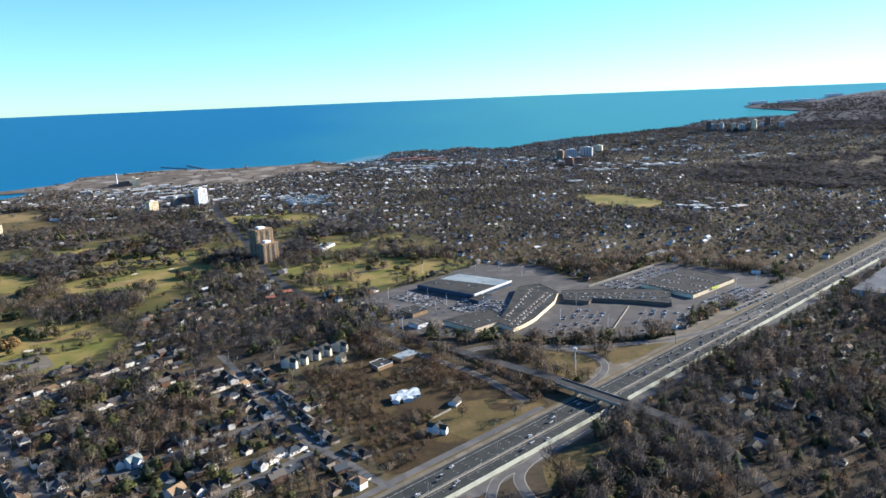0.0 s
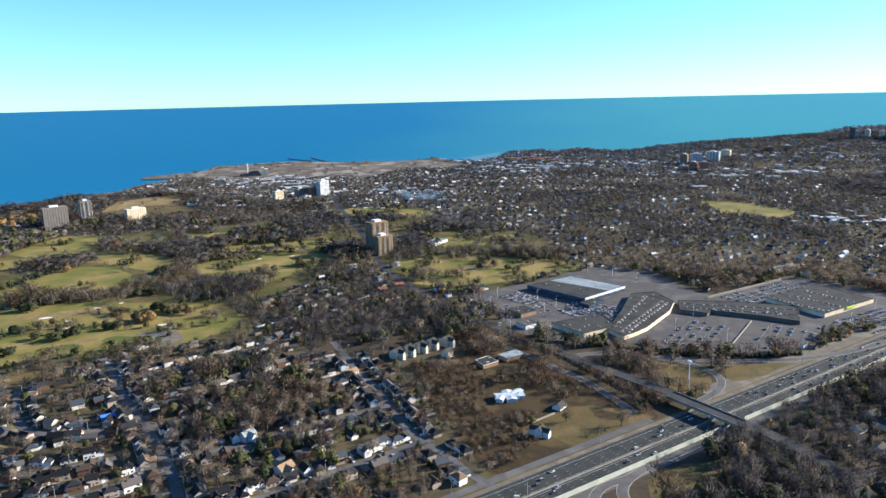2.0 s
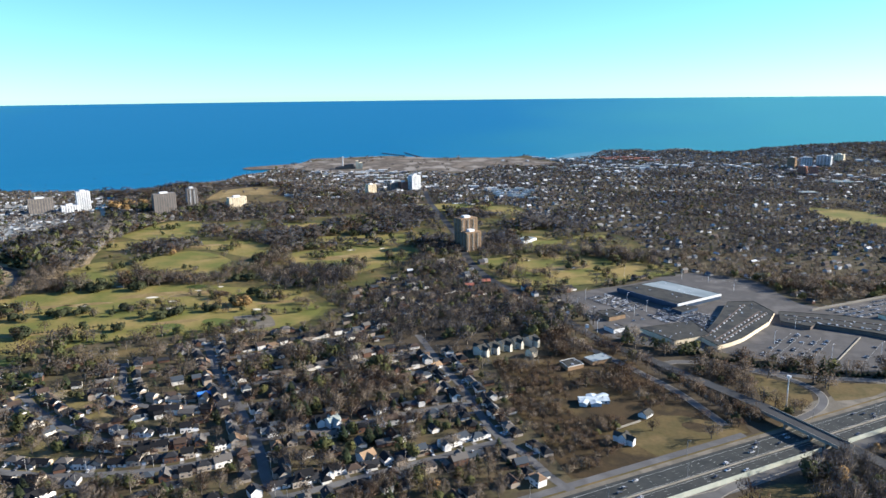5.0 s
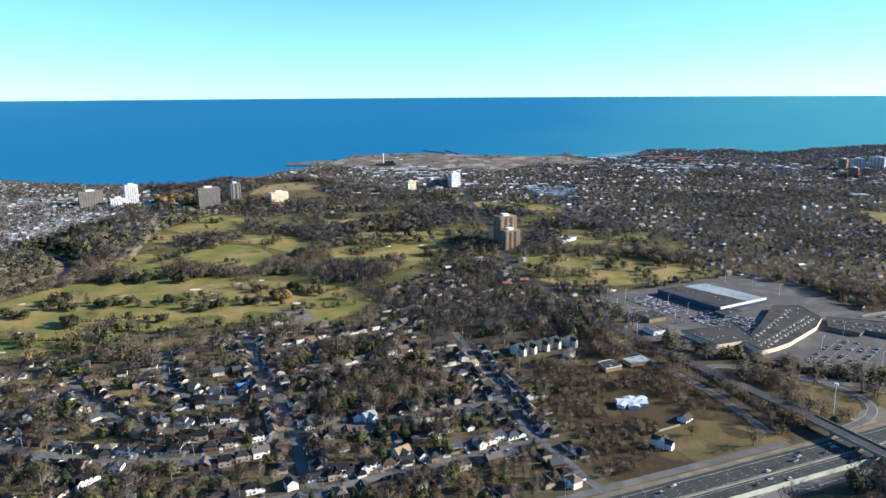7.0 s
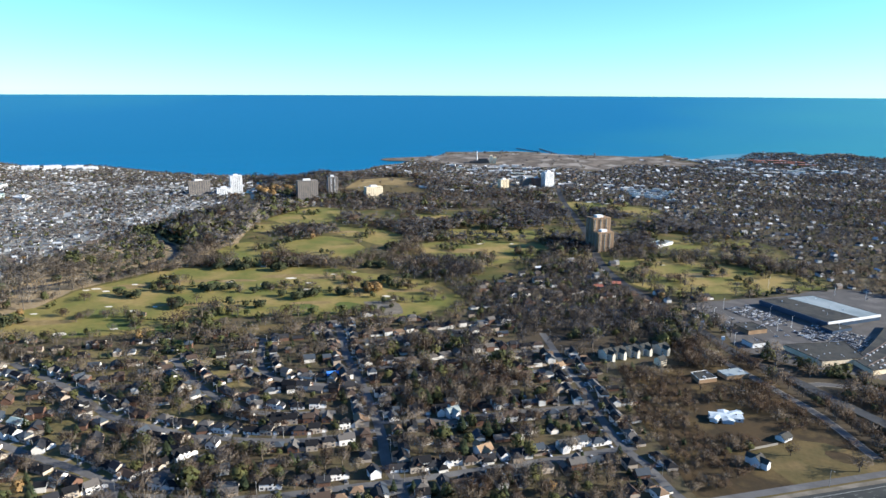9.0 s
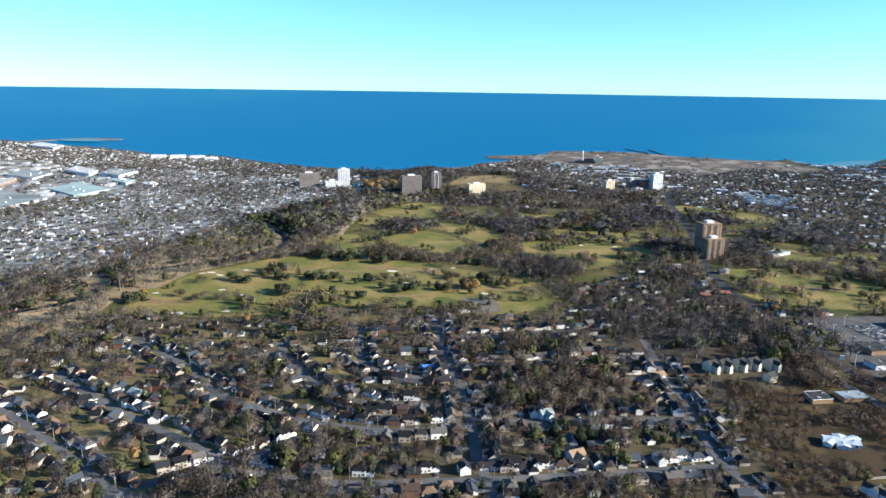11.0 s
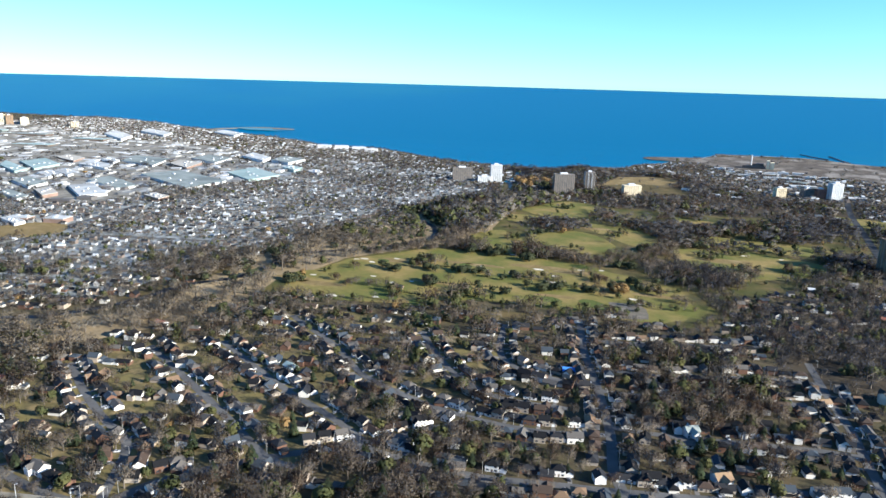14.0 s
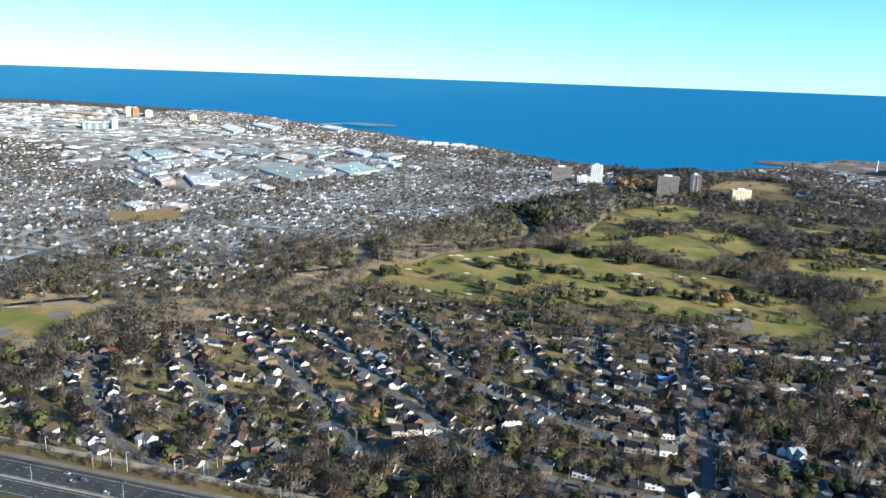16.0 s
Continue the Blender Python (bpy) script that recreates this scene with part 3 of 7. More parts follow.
# ---- golf course ----
GOLF = [(-800, 395), (-851, 466), (-849, 506), (-875, 579), (-872, 666), (-867, 767), (-885, 882), (-960, 1000), (-1040, 1145), (-1050, 1290), (-940, 1320), (-700, 1450), (-520, 1662), (-344, 1700),
        (-237, 1497), (-60, 1360), (20, 1170), (40, 1094), (-49, 1034), (-79, 975), (-126, 952), (-194, 960), (-290, 1050), (-329, 1113), (-369, 985), (-400, 883), (-369, 785), (-378, 740), (-428, 688), (-472, 680), (-518, 650), (-598, 601),
        (-631, 552), (-672, 485), (-718, 449)]
sheet("golf_course", GOLF, 0.06, M_LAWN, "dull green and tan winter grass of a golf course", "lawn")
mark(GOLF, WOODS)
FAIRWAYS = [
    [(-772, 412), (-851, 470), (-849, 506), (-868, 579), (-860, 661), (-845, 740), (-740, 800), (-676, 840), (-587, 850), (-458, 850), (-380, 783), (-406, 732), (-431, 693), (-520, 658), (-598, 606), (-631, 556), (-672, 490)],
    [(-1023, 1123), (-1032, 1287), (-945, 1301), (-872, 1179), (-929, 1102)],
    [(-844, 1122), (-736, 1143), (-626, 1084), (-650, 1027), (-794, 1072)],
    [(-787, 1338), (-693, 1350), (-653, 1273), (-732, 1258)],
    [(-616, 1068), (-535, 1152), (-385, 1167), (-390, 1093), (-451, 968), (-556, 983)],
    [(-271, 1113), (-204, 1163), (-74, 1169), (33, 1111), (-46, 1027), (-161, 963), (-227, 1006)],
    [(-253, 1283), (-212, 1334), (-89, 1364), (-92, 1294), (-215, 1240)],
    [(-638, 1219), (-504, 1275), (-413, 1281), (-433, 1210), (-602, 1174)],
    [(-900, 857), (-893, 932), (-810, 903), (-740, 842), (-785, 795)],
    [(-835, 935), (-805, 1040), (-700, 1010), (-640, 905), (-715, 872), (-780, 900)],
    [(-995, 1065), (-945, 1095), (-895, 1040), (-950, 1010)],
    [(-584, 1657), (-483, 1690), (-321, 1643), (-340, 1552), (-522, 1588)],
]
for i, ring in enumerate(FAIRWAYS):
    sheet("fairway", ring, 0.11 + 0.004 * i, M_FAIRWAY, "mown yellow-green fairway on the golf course", "lawn")
    mark(ring, GRASS)
for x, y, l, w in ((-828, 456, 60, 30), (-783, 477, 70, 20), (-815, 640, 80, 24), (-777, 689, 90, 18), (-723, 722, 70, 16), (-669, 785, 90, 20), (-613, 807, 80, 22), (-826, 760, 70, 20), (-801, 1090, 70, 22), (-520, 1060, 90, 30), (-140, 1080, 110, 30), (-480, 800, 60, 20), (-560, 690, 60, 14), (-690, 610, 90, 14)):
    c, n = math.cos(0.6), math.sin(0.6)
    sheet("rough_grass", [(x + l / 2 * math.cos(a) * c - w / 2 * math.sin(a) * n, y + l / 2 * math.cos(a) * n + w / 2 * math.sin(a) * c) for a in np.linspace(0, 5.6, 10)], 0.17, M_STRAW, "tan rough grass between fairways", "lawn")
GREENS = [(-635, 838, 13), (-690, 515, 20), (-640, 530, 14), (-551, 675, 12), (-505, 705, 20), (-835, 620, 9), (-740, 700, 10)]
for x, y, r in GREENS:
    sheet("putting_green", [(x + r * math.cos(a) * 1.2, y + r * math.sin(a) * 0.8) for a in np.linspace(0, 5.6, 9)], 0.2, M_GREEN, "close-mown bright green putting green", "lawn")
BUNKERS = [(-817, 461, 5), (-729, 460, 8), (-822, 490, 4), (-856, 599, 6), (-835, 598, 5), (-800, 667, 5), (-824, 692, 4), (-773, 554, 4), (-719, 583, 3), (-723, 713, 5), (-675, 729, 5), (-660, 773, 7), (-619, 767, 5), (-601, 738, 8),
           (-744, 807, 5), (-488, 763, 5), (-474, 755, 4), (-616, 1057, 4), (-519, 1122, 5), (-470, 1150, 5), (-619, 821, 4), (-598, 848, 4), (-503, 830, 4), (-860, 589, 4), (-830, 640, 4), (-731, 558, 4), (-690, 500, 5), (-200, 1120, 4), (-120, 1090, 4), (-860, 1180, 5)]
for x, y, r in BUNKERS:
    w = random.uniform(0.5, 1.2)
    sheet("sand_bunker", [(x + r * math.cos(a + w) * (1.0 + 0.5 * math.cos(2 * a)), y + r * math.sin(a + w) * 0.8) for a in np.linspace(0, 5.5, 8)], 0.24, M_SAND, "pale sand bunker on the golf course", "bunker")

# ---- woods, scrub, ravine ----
# Town ground is paler and cooler than near ground: haze in its colour.
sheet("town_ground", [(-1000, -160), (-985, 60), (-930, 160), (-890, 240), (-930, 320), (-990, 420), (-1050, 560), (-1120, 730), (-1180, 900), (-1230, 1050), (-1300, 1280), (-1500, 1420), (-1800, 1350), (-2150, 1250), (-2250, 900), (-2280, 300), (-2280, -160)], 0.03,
      material("hazed_streets_and_yards", (0.235, 0.245, 0.235), (0.165, 0.168, 0.152), (0.3, 0.312, 0.305), 0.03, 0.2, 0.95), "pale streets and yards between close-set houses", "ground")
for line in ([along(-1750, 560), along(-1450, 560), along(-1100, 575), along(-700, 610)], [along(-1900, 800), along(-1500, 800), along(-1000, 810), along(-600, 830)], [along(-1900, 1060), along(-1500, 1060), along(-1000, 1070), along(-500, 1080)], [along(-1480, 420), along(-1480, 800), along(-1470, 1200)], [along(-1150, 560), along(-1140, 900), along(-1120, 1300)], [along(-800, 640), along(-790, 1000), along(-780, 1350)]):
    p = [(q[0], q[1]) for q in smooth_line(line, 30)]
    tagged(new("road_street", ribbon(p, 10, 0.16 + 0.01 * line[0][0] / 1000).mesh("road_street", M_STREET)), "straight pale street through close-set houses", "street", kind="structure")
    mark_line(p, 16, PAVED)
M_RAVINE = material("ravine_leaf_litter", (0.264, 0.195, 0.11), (0.198, 0.15, 0.088), (0.33, 0.242, 0.132), 0.02, 0.3, 0.95)
RAVINE_RING = [(-960, -160), (-940, 4), (-912, 60), (-860, 142), (-815, 229), (-850, 312), (-910, 383), (-950, 453), (-1015, 571), (-1060, 709), (-1120, 850), (-1170, 1000), (-1200, 1160), (-1220, 1300), (-1090, 1330),
               (-1050, 1290), (-1040, 1145), (-960, 1000), (-885, 882), (-867, 767), (-872, 666), (-875, 579), (-849, 506), (-851, 466), (-790, 390), (-745, 300), (-742, 217), (-745, 128), (-742, 60), (-735, 0), (-720, -100)]
sheet("ravine_floor", RAVINE_RING, 0.03, M_RAVINE, "brown leaf litter and dry grass of a wooded ravine", "ground")
mark(RAVINE_RING, RAVINE)
# The creek's course follows the shadow bands of the valley.
CREEK = [(-905, -150), (-880, 90), (-845, 170), (-850, 260), (-878, 330), (-872, 400), (-905, 468), (-945, 520), (-925, 600), (-905, 680), (-908, 770), (-975, 838), (-1080, 880), (-1140, 970), (-1170, 1120), (-1200, 1260), (-1300, 1380), (-1340, 1405)]
road = ribbon(smooth_line(CREEK, 15), 10, 0.3)
mark_line(CREEK, 20, PAVED)
tagged(new("creek", road.mesh("creek", M_CREEK)), "narrow dark creek winding through a wooded ravine", "creek", kind="structure")
MEADOW = [(-895, -60), (-883, 3), (-850, 66), (-800, 160), (-785, 150), (-795, 100), (-762, 28), (-770, -40)]
sheet("park_meadow", MEADOW, 0.12, M_FAIRWAY, "mown grass of a park in the ravine", "lawn")
mark(MEADOW, GRASS)
for x, y, r in ((-829, 57, 15), (-799, 3, 13)):
    sheet("ball_diamond", [(x + r * math.cos(a), y + r * math.sin(a) * 0.8) for a in np.linspace(0, 5.5, 9)], 0.2, M_GRAVEL, "pale gravel infield of a ball diamond", "field")
DRY = [(-870, 250), (-850, 290), (-885, 350), (-930, 430), (-950, 420), (-915, 350), (-890, 290)]
sheet("dry_grass_bank", DRY, 0.1, M_TAN, "tan dry grass beside the creek", "ground")
WOODS_RING = [(-364, 847), (-302, 947), (-223, 991), (-142, 877), (-93, 779), (-150, 715), (-225, 664), (-296, 725)]
sheet("woodland_floor", WOODS_RING, 0.05, M_WOODS, "leaf litter under bare trees", "ground")
mark(WOODS_RING, WOODS)
mark([(-360, 850), (-302, 947), (-223, 991), (-150, 890), (-190, 830), (-290, 790), (-350, 800)], SUBURB)
mark([(-355, 836), (-371, 951), (-350, 1050), (-319, 1125), (-253, 1083), (-234, 947), (-265, 881), (-298, 835)], SUBURB)
mark([(-60, 745), (60, 575), (110, 600), (150, 640), (215, 690), (215, 735), (60, 745), (0, 757), (-53, 785)], WOODS)
mark([(-170, 640), (-154, 670), (-83, 712), (-42, 735), (-60, 790), (-93, 779), (-150, 715), (-190, 690)], SCRUB)
ROADSIDE = [along(s, k) for s, k in ((250, 316), (420, 316), (640, 316), (640, 268), (520, 262), (490, 225), (440, 170), (250, 210))]
sheet("roadside_woodland_floor", ROADSIDE, 0.05, M_WOODS, "dark leaf litter under bare roadside trees", "ground")
mark(ROADSIDE, WOODS)
# This sheet puts the shade of trees and houses into the ground colour.
sheet("leaf_litter", [along(s, k) for s, k in ((640, 305), (1150, 305), (1150, 60), (700, 40), (440, 90), (300, 150), (440, 165), (490, 220), (520, 255), (640, 262))], 0.04, M_WOODS, "leaf litter darkened for tree shade, between houses and bare trees", "ground")
sheet("avenue_woodland_floor", [(-60, 745), (60, 575), (110, 600), (150, 640), (215, 690), (215, 735), (60, 745), (0, 757), (-53, 785)], 0.04, M_WOODS, "dark leaf litter between slip roads", "ground")
SCRUB_RING = [(-154, 670), (-83, 712), (-42, 735), (29, 639), (80, 575), (20, 512), (-25, 475), (-49, 462), (-66, 495), (-108, 563)]
sheet("scrub_field", SCRUB_RING, 0.05, M_SCRUB, "rough brown scrub grass beside the motorway", "field")
mark(SCRUB_RING, SCRUB)
FIELD = [(-22, 545), (-3, 569), (30, 590), (77, 574), (45, 540), (19, 507)]
sheet("ball_field", FIELD, 0.12, M_TAN, "worn olive field by the motorway", "field")
mark(FIELD, GRASS)
sheet("ball_infield", [(40 + 11 * math.cos(a), 572 + 9 * math.sin(a)) for a in np.linspace(0, 5.5, 9)], 0.2, M_SCRUB, "bare dirt infield", "field")
TOP_FIELD = [(-600, 560), (-560, 592), (-505, 625), (-490, 605), (-530, 570), (-570, 545)]
sheet("clearing", TOP_FIELD, 0.12, M_TAN, "tan grass clearing behind houses", "field")
mark(TOP_FIELD, GRASS)
WOODBAND = [(-718, 449), (-672, 485), (-631, 552), (-598, 601), (-518, 650), (-472, 672), (-480, 640), (-520, 620), (-580, 570), (-610, 535), (-650, 470), (-690, 435)]
mark(WOODBAND, WOODS)
SHORE_FIELD = [(-1159, 1588), (-1085, 1640), (-1016, 1715), (-1070, 1850), (-1130, 1890), (-1200, 1880), (-1250, 1837), (-1205, 1700)]
sheet("shore_meadow", SHORE_FIELD, 0.12, M_STRAW, "tan dry meadow near the lakeshore", "field")
mark(SHORE_FIELD, BARE)
FOREST_RING = [(700, 2000), (900, 1750), (1400, 1700), (2200, 2200), (3000, 3200), (2600, 3600), (1500, 2600), (900, 2300)]
mark(FOREST_RING, FOREST)

# ---- motorway ----
S0, S1 = -1100.0, 2600.0


def strip(name, k0, k1, z, mat, label, category, s0=S0, s1=S1):
    s = Shape()
    n = 40
    v = [(*along(s0 + (s1 - s0) * i / n, k), z) for i in range(n + 1) for k in (k0, k1)]
    s.v = far(v).tolist()
    s.f = [(2 * i, 2 * i + 2, 2 * i + 3, 2 * i + 1) for i in range(n)]
    s.m = [0] * n
    return tagged(new(name, s.mesh(name, mat)), label, category, kind="structure")


strip("road_motorway", 321.0, 356.5, 0.16, M_ASPHALT, "dark asphalt motorway with two carriageways", "motorway")
strip("shoulder", 356.5, 361.0, 0.20, M_GRAVEL, "pale gravel shoulder of the motorway", "shoulder")
strip("verge_lakeside", 361.0, 363.0, 0.14, M_TAN, "dry grass verge", "verge")
strip("service_road_lakeside", 363.0, 370.0, 0.19, M_STREET, "pale grey service road beside the motorway", "road", -20, 440)
strip("verge_bank", 363.0, 371.0, 0.10, M_TAN, "tan dry grass bank beside the motorway", "verge", S0, -20)
strip("median_shoulder", 334.6, 337.4, 0.2, M_AVENUE, "grey asphalt strip beside the median barrier", "median")
strip("verge_far_side", 309.0, 321.0, 0.1, M_STREET, "worn grey collector road beside the motorway", "road", 60, 1500)
strip("service_road_lots", 361.5, 384.0, 0.1, M_GRAVEL, "wide pale gravel verge beside the motorway", "verge", 520, 1000)
for k in (341.6, 345.3, 349.0, 323.9, 327.6, 331.0):
    s = Shape()
    for j in range(-60, 120):
        p = [(*along(12 * j + ds, k + dk), 0.22) for ds, dk in ((0, -0.07), (3, -0.07), (3, 0.07), (0, 0.07))]
        s.face(p)
    tagged(new("lane_line", s.mesh("lane_line", M_PAINT)), "dashed white lane markings on the motorway", "road marking", kind="structure")
for k in (338.3, 352.8, 333.7, 322.2):
    strip("edge_line", k - 0.12, k + 0.12, 0.23, M_PAINT, "solid white edge line of the motorway", "road marking", -700, 1500)


def barrier(name, k, s0, s1, h, w, label, mat=M_CONCRETE, step=24.0):
    """A low concrete wall in lengths, each a part."""
    root = tagged(new(name), label, "barrier")
    root.location = (*along(s0, k), 0)
    root.rotation_euler = (0, 0, math.atan2(AY, AX))
    sh = Shape()
    sh.solid([(0.03, -w / 2, 0), (step - 0.03, -w / 2, 0), (step - 0.03, w / 2, 0), (0.03, w / 2, 0), (0.03, -w / 5, h), (step - 0.03, -w / 5, h), (step - 0.03, w / 5, h), (0.03, w / 5, h)],
             [(0, 3, 2, 1), (4, 5, 6, 7), (0, 1, 5, 4), (1, 2, 6, 5), (2, 3, 7, 6), (3, 0, 4, 7)])
    me = sh.mesh("panel", mat)
    for i in range(int((s1 - s0) / step)):
        part("panel", me, mat, root).location = (i * step, 0, 0.1)
    return root


barrier("median_barrier", 336.0, -700, 1500, 1.1, 0.8, "low concrete barrier between the carriageways")
M_NOISE = material("pale_noise_panels", (0.4, 0.424, 0.352), (0.464, 0.48, 0.4), (0.336, 0.36, 0.296), 0.06, 0.8, 0.8, grain=0.15)
barrier("noise_barrier_wall", 320.2, 110, 478, 3.8, 0.7, "tall pale concrete noise wall along the motorway", M_NOISE)
barrier("noise_barrier_wall", 320.2, 500, 1180, 3.8, 0.7, "tall pale concrete noise wall along the motorway", M_NOISE)
barrier("noise_fence", 371.4, -760, 60, 4.0, 0.5, "grey-green noise fence between motorway and gardens")

mark_line([along(-1100, 342), along(2600, 342)], 64, PAVED)

# ---- roads ----
M_GARDEN = material("garden_lawns", (0.15, 0.122, 0.048), (0.1, 0.082, 0.038), (0.185, 0.138, 0.066), 0.06, 0.4, 0.95)
sheet("garden_lawns", [(-700, 60), (-560, 30), (-440, 95), (-400, 200), (-410, 330), (-430, 430), (-480, 500), (-600, 470), (-690, 390)], 0.03, M_GARDEN, "olive and tan winter lawns between houses", "lawn")
STREETS = {
    "main": (8.0, [(-478, 640), (-456, 615), (-414, 567), (-380, 534), (-345, 500), (-290, 442), (-257, 400), (-232, 378), (-200, 340)]),
    "cross": (7.5, [(-349, 500), (-324, 517), (-287, 548), (-256, 578), (-215, 625)]),
    "low": (7.5, [(-411, 268), (-321, 312), (-274, 350), (-230, 388), (-189, 427), (-146, 468), (-123, 491), (-100, 512)]),
    "east": (7.5, [(-255, 725), (-201, 644), (-171, 603), (-141, 553), (-110, 508), (-89, 491), (-64, 462), (-44, 446)]),
    "court": (7.0, [(-700, 68), (-657, 68), (-614, 63), (-568, 63), (-521, 65), (-466, 85), (-435, 106)]),
    "second": (7.0, [(-691, 151), (-624, 144), (-559, 142), (-507, 144), (-472, 127), (-436, 106), (-425, 120)]),
    "third": (7.0, [(-690, 224), (-662, 223), (-597, 222), (-529, 220), (-482, 218), (-424, 215), (-400, 225)]),
    "fourth": (7.0, [(-660, 286), (-588, 283), (-536, 281), (-495, 282), (-451, 285), (-412, 284), (-385, 280)]),
    "fifth": (7.0, [(-690, 384), (-659, 379), (-582, 372), (-505, 353), (-455, 356), (-415, 362), (-374, 376), (-330, 400), (-290, 440)]),
    "spine": (8.0, [(-436, 106), (-440, 150), (-424, 215), (-405, 262), (-395, 290), (-385, 330), (-374, 376)]),
    "sixth": (7.0, [(-560, 470), (-500, 440), (-440, 420), (-390, 420), (-340, 450)]),
    "seventh": (7.0, [(-520, 560), (-470, 500), (-430, 480), (-385, 490), (-352, 505)]),
    "upper": (7.0, [(-440, 590), (-400, 625), (-370, 660), (-330, 700), (-300, 740)]),
    "north": (7.0, [(-370, 545), (-330, 575), (-300, 610), (-265, 650), (-225, 680)]),
    "lower_cross": (7.0, [(-300, 450), (-255, 480), (-215, 515), (-180, 545), (-150, 565)]),
}
PLACES = []
for key, (w, line) in STREETS.items():
    p = smooth_line(line, 10)
    tagged(new("road_street", ribbon(p, w, 0.13 + 0.012 * len(PLACES)).mesh("road_street", M_STREET)), "worn grey asphalt residential street", "street", kind="structure")
    PLACES.append(key)
    mark_line(p, w + (6 if line[0][0] < -500 or key == "spine" else 4), PAVED)

APPROACH = [(216, 360, 0), (212, 417, 0), (207, 450, 1), (200, 480, 3), (187, 508, 5), (168, 532, 6.3), (143, 560, 6.5)]
AVENUE_LINE = [(103, 606, 6.5), (70, 638, 5.8), (39, 672, 3.5), (-1, 716, 1), (-48, 756, 0), (-85, 805, 0), (-130, 865, 0), (-190, 935, 0), (-250, 1015, 0), (-300, 1110, 0), (-345, 1230, 0), (-420, 1400, 0), (-560, 1700, 0), (-640, 1900, 0)]


def embanked(name, line, width, label, clear):
    """A road on a bank that meets the ground."""
    p = smooth_line(line, 8)
    xy, zs = [(q[0], q[1]) for q in p], [q[2] + 0.2 for q in p]
    tagged(new(name, ribbon(xy, width, zs=zs).mesh(name, M_AVENUE)), label, "road", kind="structure")
    s = Shape()
    for side in (-1, 1):
        top = ribbon(xy, 0.01, zs=[z - 0.03 for z in zs], offset=side * width / 2).v
        k = len(p)
        foot = []
        for i in range(k):
            d = Vector(xy[min(i + 1, k - 1)]) - Vector(xy[max(i - 1, 0)])
            d.normalize()
            off = side * (width / 2 + 1.0 + 1.8 * zs[i])
            foot.append((xy[i][0] - d.y * off, xy[i][1] + d.x * off, 0.02))
        for i in range(k - 1):
            q = [top[i], top[i + 1], foot[i + 1], foot[i]]
            s.face(q if side < 0 else q[::-1])
    tagged(new("embankment", s.mesh("embankment", M_SCRUB)), "brown grassed bank carrying a road", "bank", kind="structure")
    mark_line(xy, width + clear, PAVED)


embanked("road_overpass_approach", APPROACH, 12, "grey road rising to a motorway bridge", 4)
embanked("road_avenue", AVENUE_LINE, 12.5, "grey avenue leading to a car park and the lake", 10)

RAMPS = [
    (7.5, [(380, 812), (335, 778), (290, 748), (234, 722), (200, 716), (151, 710), (100, 716), (61, 722), (25, 716), (12, 706), (0, 722)]),
    (6.5, [(95, 712), (120, 705), (138, 692), (150, 672), (150, 652), (140, 630), (120, 606)]),
    (7.0, [(64, 580), (26, 640), (-13, 683), (-64, 735), (-85, 762)]),
    (7.0, [(150, 568), (121, 541), (86, 508), (56, 478), (44, 455), (48, 430), (60, 400)]),
    (6.5, [(20, 400), (22, 430), (30, 455), (54, 474)]),
    (7.0, [(-50, 320), (-10, 380), (20, 410)]),
]
for w, line in RAMPS:
    p = smooth_line(line, 6)
    tagged(new("road_ramp", ribbon(p, w, 0.26 + 0.015 * RAMPS.index((w, line))).mesh("road_ramp", M_STREET)), "curving grey motorway slip road", "slip road", kind="structure")
    tagged(new("kerb", ribbon(p, w + 1.6, 0.165 + 0.012 * RAMPS.index((w, line))).mesh("kerb", M_CONCRETE)), "pale concrete edge of a slip road", "kerb", kind="structure")
    mark_line(p, w + (9 if RAMPS.index((w, line)) < 3 else 20), PAVED)
ISLAND = [(95, 704), (130, 690), (143, 670), (143, 652), (130, 628), (112, 622), (100, 640), (96, 670)]
sheet("loop_lawn", ISLAND, 0.13, M_TAN, "tan grass inside a slip-road loop", "lawn")
mark(ISLAND, GRASS)
ISLAND2 = [(158, 700), (230, 712), (210, 690), (175, 665), (160, 655)]
sheet("loop_lawn", ISLAND2, 0.13, M_TAN, "tan grass beside a slip road", "lawn")
mark(ISLAND2, GRASS)
ISLAND3 = [(62, 470), (90, 496), (120, 505), (125, 480), (95, 455), (62, 440)]
sheet("loop_lawn", ISLAND3, 0.13, M_TAN, "tan grass inside a slip-road loop", "lawn")
mark(ISLAND3, GRASS)

# overpass: deck, parapets, piers
bridge = tagged(new("overpass"), "grey concrete road bridge over the motorway", "bridge")
bridge.location = (*along(482, 313), 0)
bridge.rotation_euler = (0, 0, math.atan2(AX, -AY))
SPAN = 68.0
part("deck", Shape().box(-2, SPAN + 2, -6.8, 6.8, 5.4, 6.62), M_AVENUE, bridge)
for y in (-6.9, 6.5):
    part("parapet", Shape().box(-2, SPAN + 2, y, y + 0.4, 5.2, 7.7), M_CONCRETE, bridge)
for x in (9.0, 23.0, 46.0):
    part("pier", Shape().box(x - 0.6, x + 0.6, -5.8, 5.8, 0, 5.4), M_CONCRETE, bridge)
for x in (-3.0, SPAN):
    part("abutment", Shape().box(x, x + 3, -6.8, 6.8, 0, 5.4), M_CONCRETE, bridge)

# ---- large buildings ----


